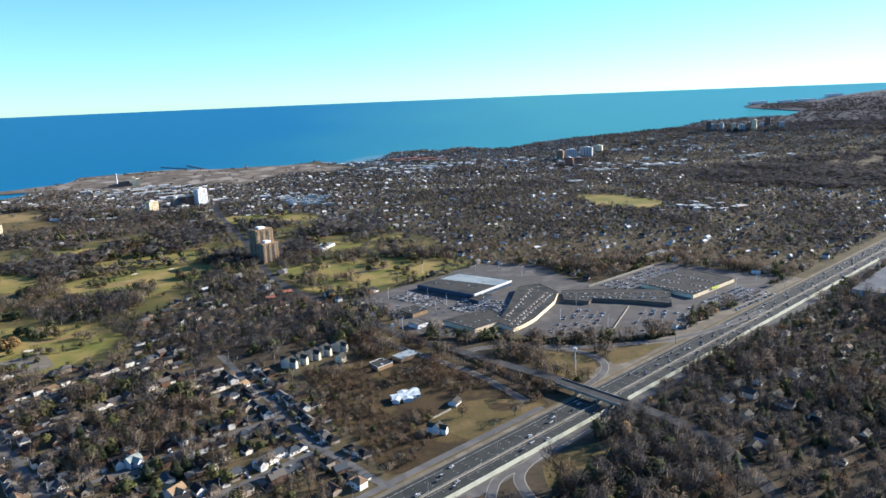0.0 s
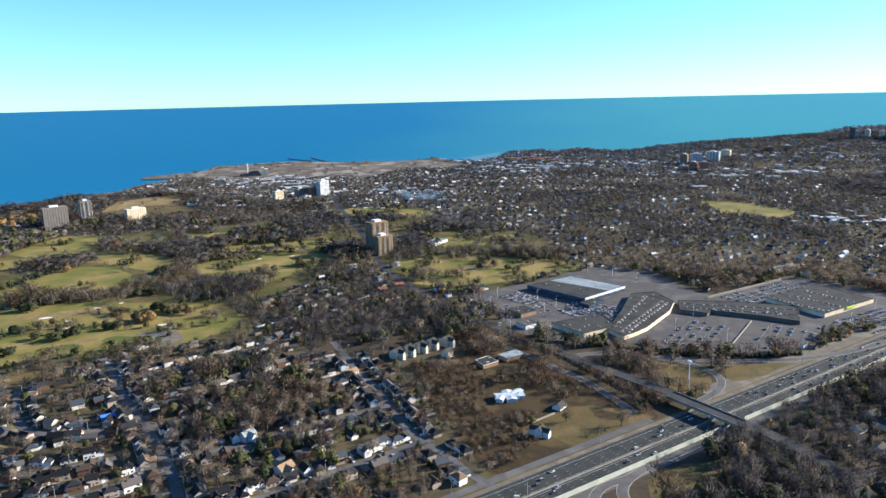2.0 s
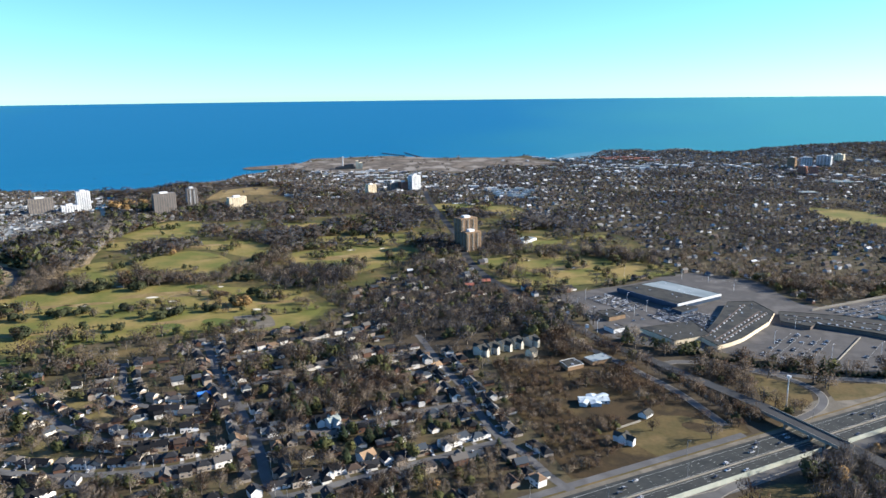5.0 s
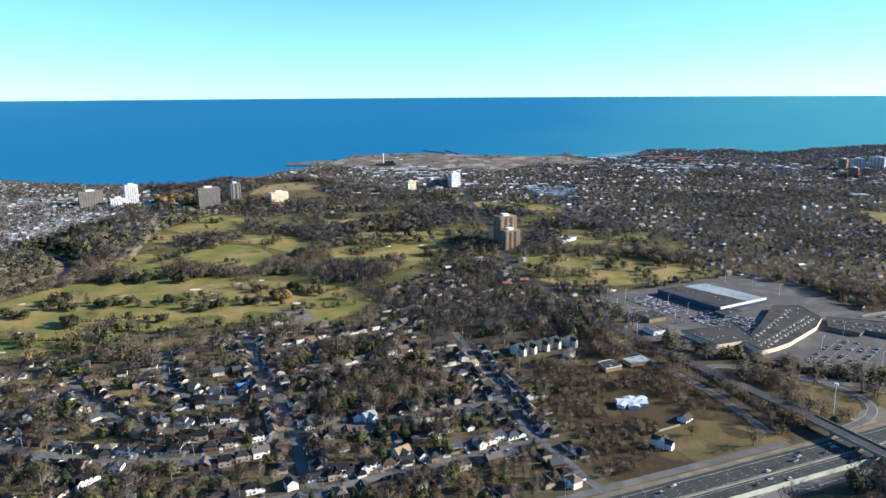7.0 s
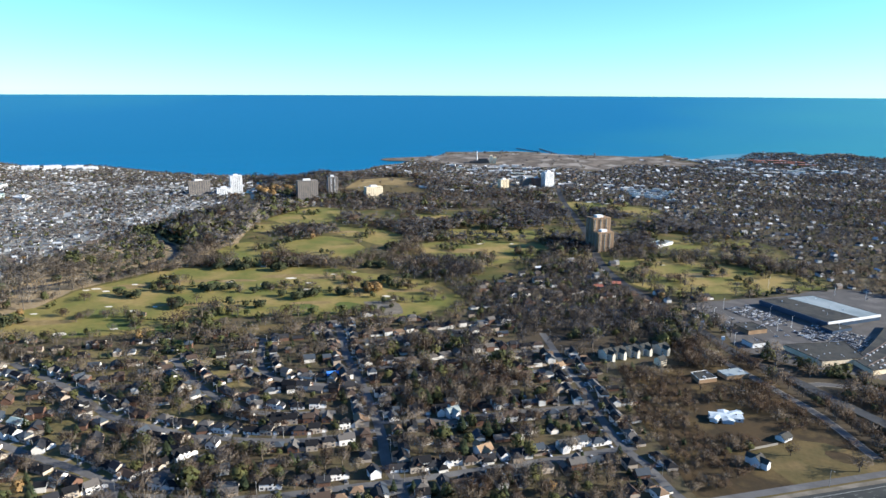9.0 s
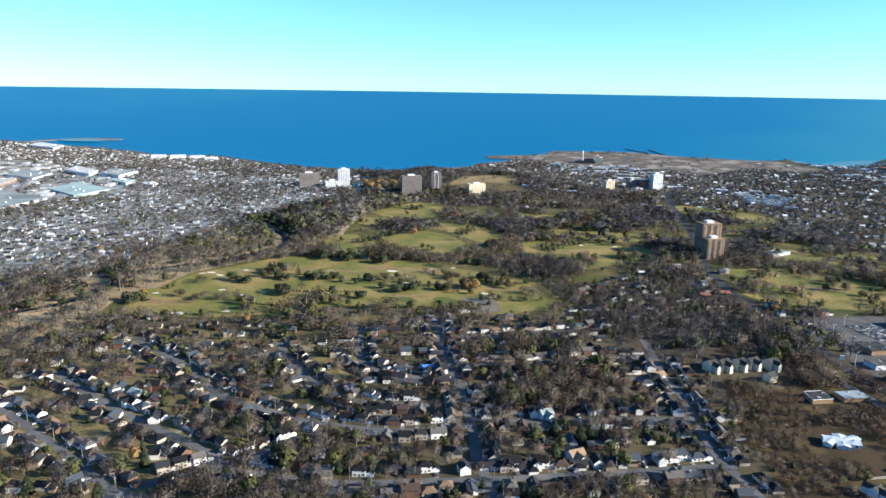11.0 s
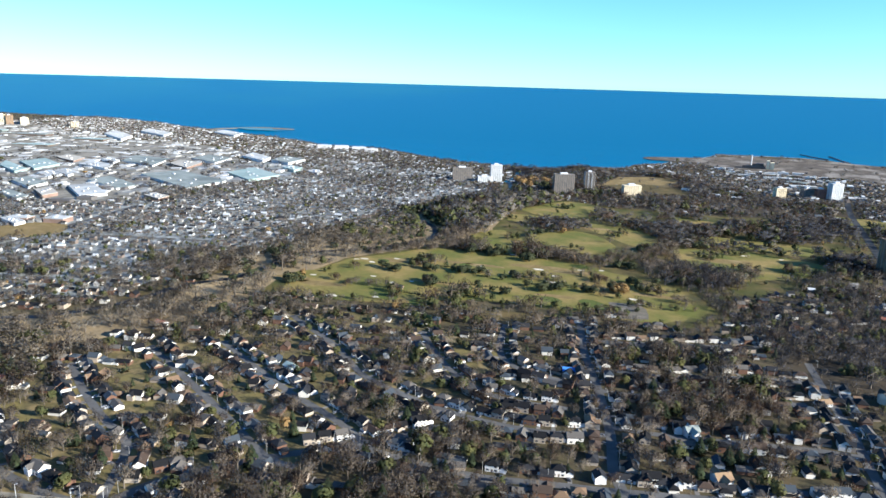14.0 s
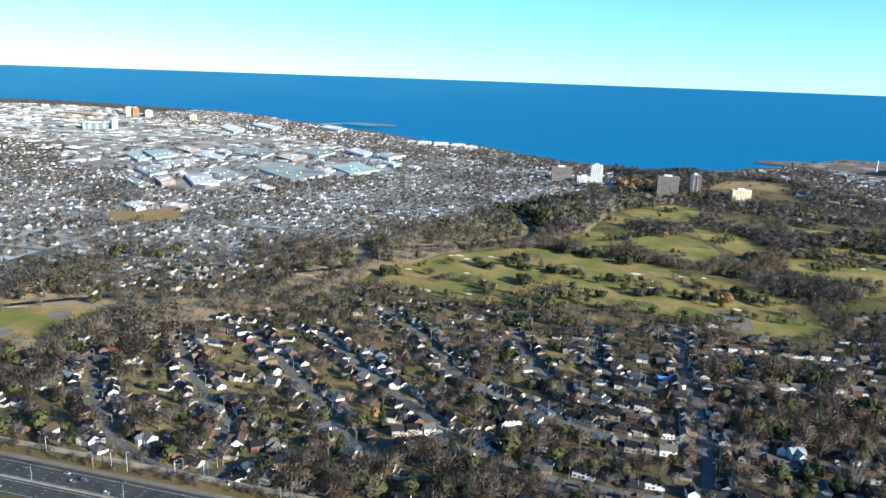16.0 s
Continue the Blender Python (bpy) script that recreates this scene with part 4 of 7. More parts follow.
def flat_building(name, ring, h, wall, roof, label, category="building", units=0, parapet=0.5, rim_mat=None, rows=()):
    """A flat-roofed block over an outline: walls, roof, parapet and rooftop units, loose or in rows (start, end, number)."""
    cx, cy = sum(q[0] for q in ring) / len(ring), sum(q[1] for q in ring) / len(ring)
    root = tagged(new(name), label, category)
    root.location = (cx, cy, 0)
    local = [(x - cx, y - cy) for x, y in ring]
    body = Shape().prism(local, 0, h, 0, 0)
    part("wall", body, wall, root)
    inner = [(x * 0.985, y * 0.985) for x, y in local]
    top = part("roof", Shape().prism(inner, h - 0.1, h + 0.15), roof, root)
    rim = Shape()
    n = len(local)
    for i in range(n):
        j = (i + 1) % n
        a, b, c, d = local[i], local[j], inner[j], inner[i]
        rim.prism([a, b, c, d], h - 0.4, h + parapet)
    part("parapet", rim, rim_mat or roof, root)
    mark(ring, BUILT)
    for (ax, ay), (bx, by), n in rows:
        turn = math.degrees(math.atan2(by - ay, bx - ax))
        length = math.hypot(bx - ax, by - ay)
        part("roof_step", Shape().box(0, length, -0.5, 0.5, h, h + 0.75), M_DARKBRICK, top, "low dark step across the roof").matrix_basis = pose(ax - cx, ay - cy, 0, 0, 0, turn)
        for i in range(n):
            w, d, t = random.uniform(0.5, 1.4), random.uniform(0.4, 0.9), random.uniform(0.6, 1.5)
            x, y = blend((ax - cx, ay - cy), (bx - cx, by - cy), (i + random.uniform(0.25, 0.75)) / n)
            part("rooftop_unit", Shape().box(-w, w, -d - 2.4, d - 2.4, h + 0.1, h + t), M_METAL, top).matrix_basis = pose(x, y, 0, 0, 0, turn)
    if units:
        xs, ys = [q[0] for q in local], [q[1] for q in local]
        done = 0
        while done < units:
            x, y = random.uniform(min(xs), max(xs)), random.uniform(min(ys), max(ys))
            if inside(np.array(x), np.array(y), [(a * 0.93, b * 0.93) for a, b in local]):
                w, d, t = random.uniform(0.4, 1.2), random.uniform(0.4, 0.9), random.uniform(0.5, 1.3)
                part("rooftop_unit", Shape().box(x - w, x + w, y - d, y + d, h + 0.1, h + t), M_METAL, top)
                done += 1
    return root


def blend(a, b, t):
    return (a[0] + (b[0] - a[0]) * t, a[1] + (b[1] - a[1]) * t)


LOT = [(-130, 924), (-78, 843), (-53, 785), (0, 757), (64, 757), (174, 738), (248, 752), (290, 798), (400, 880), (473, 956), (430, 985), (330, 1060), (200, 960), (138, 1077), (50, 1098), (-31, 1015)]
sheet("car_park", LOT, 0.12, M_LOT, "broad grey asphalt car park of a shopping mall", "car park")
mark(LOT, PAVED)
W0, W1, W2, W3 = (-46, 962), (31, 902), (87, 966), (13, 1018)
store = flat_building("department_store", [W0, W1, W2, W3], 7, M_BLUEWALL, M_FLATROOF, "large store with white fascia, blue side and pale roof strip", "store", 9, 0.5)
sx, sy = store.location[:2]
ring = [blend(W0, W3, 0.5), blend(blend(W0, W3, 0.5), blend(W1, W2, 0.62), 0.5), blend(W1, W2, 0.62), W2, W3]
part("pale_roof", Shape().prism([((x - sx) * 0.97, (y - sy) * 0.97) for x, y in ring], 7.1, 7.28), M_WHITEROOF, store, "pale blue-white roof membrane")
d = Vector((W1[0] - W0[0], W1[1] - W0[1])).normalized()
o = Vector((d.y, -d.x))
blue = [Vector(W0) + o * 0.1, Vector(W1) + o * 0.1, Vector(W1) + o * 1.6, Vector(W0) + o * 1.6]
part("blue_fascia", Shape().prism([(q.x - sx, q.y - sy) for q in blue], 3.0, 7.3), M_BLUEWALL, store, "blue metal canopy along the front")
d2 = Vector((W2[0] - W1[0], W2[1] - W1[1])).normalized()
o2 = Vector((d2.y, -d2.x))
white = [Vector(W1) + o2 * 0.1, Vector(W2) + o2 * 0.1, Vector(W2) + o2 * 0.9, Vector(W1) + o2 * 0.9]
part("white_fascia", Shape().prism([(q.x - sx, q.y - sy) for q in white], 4.6, 7.7), M_WHITEWALL, store, "bright white metal fascia")
flat_building("store_annex", [(24, 892), (36, 880), (56, 906), (42, 912)], 4.0, M_BLUEWALL, M_FLATROOF, "low white annex of the store", "store", 2)
flat_building("mall_wing", [(-11, 801), (26, 766), (65, 798), (47, 842)], 5.5, M_BEIGE, M_FLATROOF, "low mall wing with a beige wall and dark roof", "mall", 12)
flat_building("mall_wing", [(70, 764), (85, 780), (99, 799), (133, 866), (144, 905), (125, 950), (93, 938), (75, 860), (54, 788)], 5.0, M_BEIGE, M_FLATROOF, "dark-roofed mall wing with a bright beige wall", "mall", 10, rows=[((66, 776), (128, 905), 14), ((76, 782), (134, 900), 14), ((60, 792), (112, 930), 12)])
flat_building("mall_concourse", [(146, 872), (176, 860), (183, 872), (237, 856), (275, 838), (292, 900), (220, 914), (150, 914)], 4.2, M_DARKBRICK, M_FLATROOF, "long dark-roofed mall concourse", "mall", 14, rows=[((152, 884), (282, 862), 16), ((153, 900), (288, 884), 14)])
mall_c = flat_building("mall_anchor", [(312, 868), (393, 938), (345, 1004), (262, 930)], 5.2, M_BEIGE, M_FLATROOF, "large mall anchor with pale edge and dark gravel roof", "mall", 8, rows=[((275, 925), (318, 878), 10), ((298, 947), (342, 898), 10), ((322, 970), (366, 918), 10)])
back_wall = tagged(new("retaining_wall"), "long sunlit concrete wall behind the mall's rear car park", "wall")
back_wall.matrix_basis = pose(192, 940, 0, 0, 0, 41)
for i in range(10):
    part("wall_panel", Shape().box(i * 16 + 0.1, i * 16 + 15.9, -0.4, 0.4, 0, 3.0), M_CONCRETE, back_wall)
part("green_sign_band", Shape().box(-9, 9, -0.5, 0.5, 3.2, 5.6), material("lime_panel", (0.45, 0.55, 0.08), (0.5, 0.6, 0.1), None, 0.3, 1.0, 0.6), mall_c, "lime green panel over an entrance").matrix_local = pose(352 - mall_c.location.x + 0.7, 902.6 - mall_c.location.y - 0.7, 0, 0, 0, 40.8)
flat_building("warehouse", [(509, 858), (640, 985), (690, 940), (560, 812)], 8, M_WHITEWALL, material("slate_grey_membrane", (0.085, 0.095, 0.108), (0.07, 0.078, 0.09), (0.11, 0.12, 0.132), 0.04, 0.4, 0.85, grain=0.15), "long grey-roofed warehouse beside the motorway", "warehouse", 10)
flat_building("long_low_shed", [(300, 1085), (352, 1130), (360, 1120), (308, 1075)], 6, M_BEIGE, M_INDUSTRY, "long low pale shed behind the mall", "shed")
flat_building("petrol_station", [(-52, 800), (-40, 788), (-28, 800), (-40, 812)], 5, M_WHITEWALL, M_LOT, "small white building at the edge of the car park", "shop", 2)
flat_building("restaurant", [(-66, 850), (-48, 832), (-30, 850), (-48, 868)], 5, M_BRICK, M_FLATROOF, "small brick restaurant in the car park", "restaurant", 4)
flat_building("school", [(-86, 677), (-74, 689), (-62, 676), (-76, 662)], 4.0, M_BRICK, M_FLATROOF, "flat-roofed school with a pale roof edge", "school", 3, 0.5, M_TRIM)
flat_building("school_wing", [(-64, 694), (-46, 712), (-36, 700), (-54, 684)], 4.0, M_BRICK, M_WHITEROOF, "low school wing with a blue-grey roof", "school", 3)


def apartment(name, x, y, w, d, h, turn, wall, label, storeys, bays=6, balcony=None, rich=False):
    """A block of flats: core, plant room, a glazed band on every storey, and piers and balconies in front of the bands."""
    root = tagged(new(name), label, "apartment block")
    k = float(draw_in(math.hypot(x, y)))
    root.matrix_basis = pose(x * k, y * k, EYE_HEIGHT * (1 - k), 0, 0, turn) @ Matrix.Scale(k, 4)
    part("wall", Shape().box(-w / 2, w / 2, -d / 2, d / 2, -1, h), wall, root)
    part("parapet", Shape().box(-w / 2 - 0.2, w / 2 + 0.2, -d / 2 - 0.2, d / 2 + 0.2, h, h + 0.9), wall, root)
    part("plant_room", Shape().box(-w / 5, w / 6, -d / 4, d / 4, h + 0.9, h + 4.5), M_WHITEWALL, root, "pale plant room on the roof")
    step = h / storeys
    band = Shape().box(-w / 2 - 0.12, w / 2 + 0.12, -d / 2 - 0.12, d / 2 + 0.12, step * 0.38, step * 0.86).mesh("window_band", M_GLASS)
    for f in range(storeys):
        part("window_band", band, M_GLASS, root).location = (0, 0, f * step)
    for side in range(4):
        wide, deep = (w, d) if side % 2 == 0 else (d, w)
        nb = max(2, round(bays * wide / max(w, d)))
        pier = Shape().box(-wide / nb * 0.21, wide / nb * 0.21, deep / 2 + 0.02, deep / 2 + 0.3, 0, h + 0.3).mesh("wall_pier", wall)
        for i in range(nb + 1):
            c = -wide / 2 + wide * i / nb
            c = min(max(c, -wide / 2 + wide / nb * 0.2), wide / 2 - wide / nb * 0.2)
            part("wall_pier", pier, wall, root).matrix_basis = pose(0, 0, 0, 0, 0, 90 * side) @ pose(c, 0, 0)
        if rich:
            bal = Shape().box(-wide / nb * 0.27, wide / nb * 0.27, deep / 2 + 0.1, deep / 2 + 1.6, -0.12, 0.95).mesh("balcony", balcony or M_CONCRETE)
            for i in range(1, nb, 2):
                for f in range(1, storeys):
                    part("balcony", bal, M_CONCRETE, root).matrix_basis = pose(0, 0, 0, 0, 0, 90 * side) @ pose(-wide / 2 + wide * (i + 0.5) / nb, 0, f * step)
    mark([(x - w / 2 - 4, y - w / 2 - 4), (x + w / 2 + 4, y - w / 2 - 4), (x + w / 2 + 4, y + w / 2 + 4), (x - w / 2 - 4, y + w / 2 + 4)], BUILT)
    return root


apartment("apartment_tower", -326, 1195, 34, 22, 54, 48, M_BRICK, "tall tan brick apartment tower with white plant room", 21, 6, None, True)
apartment("apartment_tower", -312, 1176, 30, 20, 33, 48, M_BRICK, "lower tan brick block joined to a taller tower", 12, 6, None, True)
apartment("apartment_block", -680, 1922, 30, 20, 41, 56, M_WHITEWALL, "white apartment block near the lake", 14, 6, M_WHITEWALL)
apartment("apartment_block", -711, 1912, 26, 18, 23, 56, M_REDBRICK, "reddish brick mid-rise block of flats", 8, 6)
apartment("apartment_block", -738, 1898, 30, 18, 22, 56, M_GREYBRICK, "grey mid-rise block of flats", 8, 6)
apartment("apartment_block", -779, 1832, 26, 16, 23, 56, M_BEIGE, "beige mid-rise block of flats", 8, 5)
apartment("apartment_block", -1125, 1390, 50, 20, 47, 52, M_GREYBRICK, "dark brown slab block of flats", 16, 9, M_DARKBRICK)
apartment("apartment_block", -1108, 1472, 24, 24, 49, 45, M_GREYBRICK, "grey apartment tower with pale balconies", 17, 5, M_WHITEWALL, True)
apartment("apartment_block", -999, 1500, 44, 18, 27, 56, M_BEIGE, "sunlit beige slab of flats", 9, 8, M_BEIGE)
apartment("apartment_block", -1431, 1324, 54, 18, 34, 55, M_GREYBRICK, "brown and tan striped slab of flats", 11, 9, M_BEIGE)
apartment("apartment_tower", -1357, 1382, 30, 22, 46, 52, M_WHITEWALL, "bright white apartment tower near the shore", 16, 6, M_WHITEWALL)
apartment("apartment_wing", -1372, 1352, 36, 18, 15, 53, M_WHITEWALL, "low white wing of an apartment tower", 5, 6, M_WHITEWALL)
M_PALEWALL = material("pale_grey_panel_walls", (0.4, 0.42, 0.43), (0.34, 0.36, 0.37), None, 0.05, 0.5, 0.7, grain=0.1)
RIGHT_BLOCKS = [(497, 2780, 38, 20, 37, M_PALEWALL), (576, 2875, 48, 20, 36, M_PALEWALL), (446, 2532, 24, 18, 29, M_REDBRICK), (478, 2522, 24, 18, 29, M_REDBRICK), (670, 3085, 34, 18, 25, M_BEIGE), (456, 2797, 26, 18, 34, M_BRICK),
                (905, 3330, 30, 18, 19, M_REDBRICK), (990, 3370, 34, 18, 20, M_BRICK), (1541, 4147, 24, 22, 55, M_DARKBRICK), (1570, 4170, 22, 20, 36, M_PALEWALL), (1638, 4202, 23, 20, 40, M_PALEWALL), (1782, 4086, 24, 22, 55, M_BEIGE),
                (2028, 4461, 30, 24, 49, M_DARKBRICK), (1812, 3935, 24, 20, 31, M_BRICK), (1941, 4090, 24, 20, 36, M_PALEWALL), (1727, 4130, 36, 20, 29, M_PALEWALL), (1760, 4110, 20, 20, 42, M_BRICK), (1690, 4150, 24, 18, 34, M_BEIGE), (1870, 4200, 26, 18, 30, M_PALEWALL)]
for x, y, w, d, h, m in RIGHT_BLOCKS:
    apartment("apartment_block", x, y, w, d, h, math.degrees(-math.atan2(x, y)) + random.uniform(-25, 25), m, "distant apartment block near the shore", max(5, int(h / 4.5)), 4)
LEFT_BLOCKS = [(-3990, 650, 30, 26, 48, M_BEIGE), (-3950, 672, 30, 26, 47, M_BRICK), (-3918, 729, 34, 22, 35, M_BEIGE), (-3185, 458, 21, 20, 41, M_WHITEWALL), (-3221, 396, 108, 24, 26, M_WHITEROOF), (-3700, 900, 30, 20, 26, M_BEIGE)]
for x, y, w, d, h, m in LEFT_BLOCKS:
    apartment("apartment_block", x, y, w, d, h, math.degrees(-math.atan2(x, y)) + random.uniform(-20, 20), m, "distant block in the industrial quarter", max(4, int(h / 5)), 4)

# waterworks on the shore
plant = tagged(new("waterworks"), "dark brick lakeshore plant with a bright tower and chimney", "plant building")
plant.location = (-1087, 2365, 0)
plant.rotation_euler = (0, 0, radians(25))
part("hall", Shape().box(-52, 20, -16, 16, 0, 17), M_DARKBRICK, plant)
part("raised_hall", Shape().box(-20, 14, -12, 14, 17, 25), M_DARKBRICK, plant)
part("bright_tower", Shape().box(22, 32, -18, 10, 0, 37), M_BEIGE, plant, "sunlit pale concrete tower")
part("bright_tower", Shape().box(34, 46, -18, 10, 0, 31), M_BEIGE, plant, "sunlit pale concrete tower")
part("chimney", Shape().tube((-25, 40, 0), (-25, 40, 50), 2.4, 1.8, 10), M_WHITEWALL, plant, "tall white chimney")
mark([(-1160, 2320), (-1020, 2320), (-1020, 2420), (-1160, 2420)], BUILT)


def block_row(name, rows, label, mats, category="industrial building"):
    """Flat blocks, each a thing of its own: x, y, width, depth, height, turn."""
    for x, y, w, d, h, turn in rows:
        s, t = math.sin(radians(turn)), math.cos(radians(turn))
        ring = [(x + a * t - b * s, y + a * s + b * t) for a, b in ((-w / 2, -d / 2), (w / 2, -d / 2), (w / 2, d / 2), (-w / 2, d / 2))]
        root = tagged(new(name), label, category)
        p = far([(x, y, 0), (x, y + 1, 0)])
        k = math.hypot(p[0][0], p[0][1]) / math.hypot(x, y)
        root.matrix_basis = pose(*p[0], 0, 0, turn) @ Matrix.Scale(k, 4)
        wall, roof = random.choice(mats)
        part("wall", Shape().box(-w / 2, w / 2, -d / 2, d / 2, -1, h), wall, root)
        top = part("roof", Shape().box(-w / 2 - 0.3, w / 2 + 0.3, -d / 2 - 0.3, d / 2 + 0.3, h, h + 0.8), roof, root)
        for j in range(2):
            a, b = random.uniform(-w / 3, w / 3), random.uniform(-d / 3, d / 3)
            part("rooftop_unit", Shape().box(a - 3, a + 3, b - 2, b + 2, h + 0.7, h + 3), M_METAL, top)
        mark(ring, BUILT)


M_PALEROOF = material("white_industrial_roof", (0.37, 0.37, 0.35), (0.46, 0.46, 0.44), (0.3, 0.3, 0.29), 0.01, 0.08, 0.8, grain=0.12)
M_GREENROOF = material("pale_green_roof", (0.26, 0.33, 0.305), (0.3, 0.365, 0.34), (0.23, 0.295, 0.275), 0.01, 0.08, 0.7, grain=0.12)
M_TANROOF = material("tan_industrial_roof", (0.34, 0.31, 0.26), (0.4, 0.365, 0.31), None, 0.01, 0.08, 0.85, grain=0.15)
M_YARD = material("industrial_yards", (0.236, 0.216, 0.181), (0.148, 0.135, 0.11), (0.314, 0.297, 0.262), 0.011, 0.06, 0.95)
INDUSTRY = [(-3050, 20), (-2750, 120), (-2150, 180), (-1960, 300), (-1600, 340), (-1560, 420), (-1640, 560), (-1700, 640), (-1660, 900), (-1780, 1000), (-1950, 1080), (-2300, 1080), (-2500, 1150), (-3000, 950), (-3700, 780), (-4500, 720), (-5150, 460), (-5180, -60), (-3800, -100)]
sheet("industrial_yards", INDUSTRY, 0.3, M_YARD, "pale paved yards of an industrial quarter", "yard")
mark(INDUSTRY, BARE)
rng0 = np.random.default_rng(21)
WORKS = [(-2250, 330, 144, 68, 5, 43), (-2080, 395, 127, 68, 6, 43), (-2370, 250, 102, 59, 5, 43), (-1950, 720, 127, 93, 6, 43), (-1840, 700, 76, 85, 5, 43), (-1800, 915, 102, 68, 7, 43), (-1880, 850, 59, 51, 9, 43), (-1700, 480, 68, 34, 5, 43),
         (-1780, 560, 93, 30, 5, 43), (-1860, 480, 102, 38, 5, 43), (-1640, 430, 51, 25, 5, 43), (-1980, 540, 93, 42, 5, 43), (-2120, 560, 136, 42, 5, 43), (-2250, 480, 102, 34, 5, 43), (-2300, 650, 127, 51, 6, 43), (-2450, 560, 119, 51, 6, 43),
         (-2420, 780, 102, 51, 7, 43), (-2560, 430, 127, 51, 5, 43), (-2650, 640, 144, 51, 6, 43), (-2600, 880, 102, 42, 6, 43), (-2180, 820, 93, 38, 6, 43), (-2120, 960, 102, 42, 7, 43), (-2300, 980, 76, 34, 7, 43), (-2800, 350, 153, 51, 6, 43),
         (-2860, 560, 136, 59, 6, 43), (-3000, 780, 136, 51, 7, 43), (-3100, 250, 170, 51, 6, 43), (-3350, 620, 221, 51, 6, 43), (-3500, 250, 187, 59, 7, 43), (-3650, 500, 255, 42, 7, 43), (-3950, 300, 221, 51, 7, 43), (-4200, 420, 255, 51, 9, 43),
         (-3320, 120, 136, 51, 6, 43), (-1400, 300, 51, 25, 5, 43), (-2010, 1010, 59, 34, 6, 43), (-2700, 150, 119, 42, 5, 43), (-2950, 120, 102, 34, 5, 43)]
PALE = [(M_BEIGE, M_PALEROOF), (M_WHITEWALL, M_GREYROOF), (M_WHITEWALL, M_GREYROOF), (M_DARKBRICK, M_GREENROOF), (M_BRICK, M_TANROOF), (M_WHITEWALL, M_PALEROOF), (M_DARKBRICK, M_GREYROOF), (M_GREYROOF, M_GREENROOF), (M_GREYROOF, M_WHITEROOF)]
LARGE_WORKS = [
    ("grey", 6, [(-1910, 615), (-1621, 623), (-1689, 750), (-1928, 727)]),
    ("green", 7, [(-1830, 817), (-1673, 804), (-1712, 913), (-1886, 924)]),
    ("pale", 6, [(-1795, 412), (-1634, 396), (-1636, 453), (-1795, 467)]),
    ("grey", 5, [(-1875, 475), (-1706, 492), (-1724, 548), (-1911, 538)]),
    ("tan", 7, [(-1763, 336), (-1665, 332), (-1689, 367), (-1788, 375)]),
    ("green", 7, [(-2334, 414), (-2143, 412), (-2217, 491), (-2378, 489)]),
    ("green", 7, [(-2259, 352), (-2105, 359), (-2151, 397), (-2365, 384)]),
    ("pale", 7, [(-2194, 536), (-2061, 567), (-2139, 612), (-2264, 585)]),
    ("tan", 7, [(-2096, 757), (-1973, 760), (-2067, 845), (-2164, 817)]),
    ("grey", 6, [(-2234, 664), (-2073, 700), (-2217, 802), (-2354, 743)]),
    ("pale", 8, [(-2177, 1027), (-2033, 1025), (-2093, 1085), (-2260, 1104)]),
    ("grey", 9, [(-2027, 1052), (-1937, 1062), (-1994, 1154), (-2110, 1146)]),
    ("pale", 6, [(-2064, 402), (-1963, 407), (-2001, 448), (-2095, 442)]),
    ("grey", 6, [(-1952, 325), (-1819, 335), (-1872, 387), (-1996, 370)]),
    ("pale", 6, [(-2080, 446), (-1973, 454), (-2027, 494), (-2115, 481)]),
    ("grey", 6, [(-1762, 270), (-1652, 282), (-1686, 310), (-1796, 292)]),
    ("pale", 5, [(-1455, 220), (-1388, 230), (-1404, 250), (-1468, 238)]),
    ("tan", 7, [(-1568, 509), (-1503, 517), (-1526, 549), (-1586, 540)]),
    ("pale", 7, [(-2279, 621), (-2180, 624), (-2242, 662), (-2332, 655)]),
    ("grey", 6, [(-2202, 867), (-2059, 880), (-2149, 975), (-2272, 953)]),
    ("pale", 10, [(-3203, 889), (-2912, 869), (-3053, 957), (-3342, 976)]),
    ("pale", 9, [(-3289, 1068), (-3022, 1073), (-3154, 1157), (-3410, 1146)]),
    ("tan", 8, [(-2387, 522), (-2261, 538), (-2337, 588), (-2454, 569)]),
    ("pale", 8, [(-3137, 1344), (-2933, 1346), (-3035, 1434), (-3253, 1436)]),
    ("green", 8, [(-1853, 997), (-1781, 994), (-1815, 1041), (-1878, 1039)]),
    ("pale", 6, [(-1755, 1024), (-1700, 1023), (-1734, 1062), (-1779, 1059)]),
]
M_PALEBRICK = material("faded_brick", (0.2, 0.135, 0.105), (0.24, 0.165, 0.13), None, 0.06, 0.8, 0.9, grain=0.15)
LARGE_LOOK = {"grey": (M_WHITEWALL, M_GREYROOF, "large grey flat-roofed factory"), "green": (M_GREENROOF, M_GREENROOF, "large pale green industrial hall"), "pale": (M_WHITEWALL, M_PALEROOF, "pale-roofed white warehouse"), "tan": (M_PALEBRICK, M_TANROOF, "brick factory with a tan roof")}
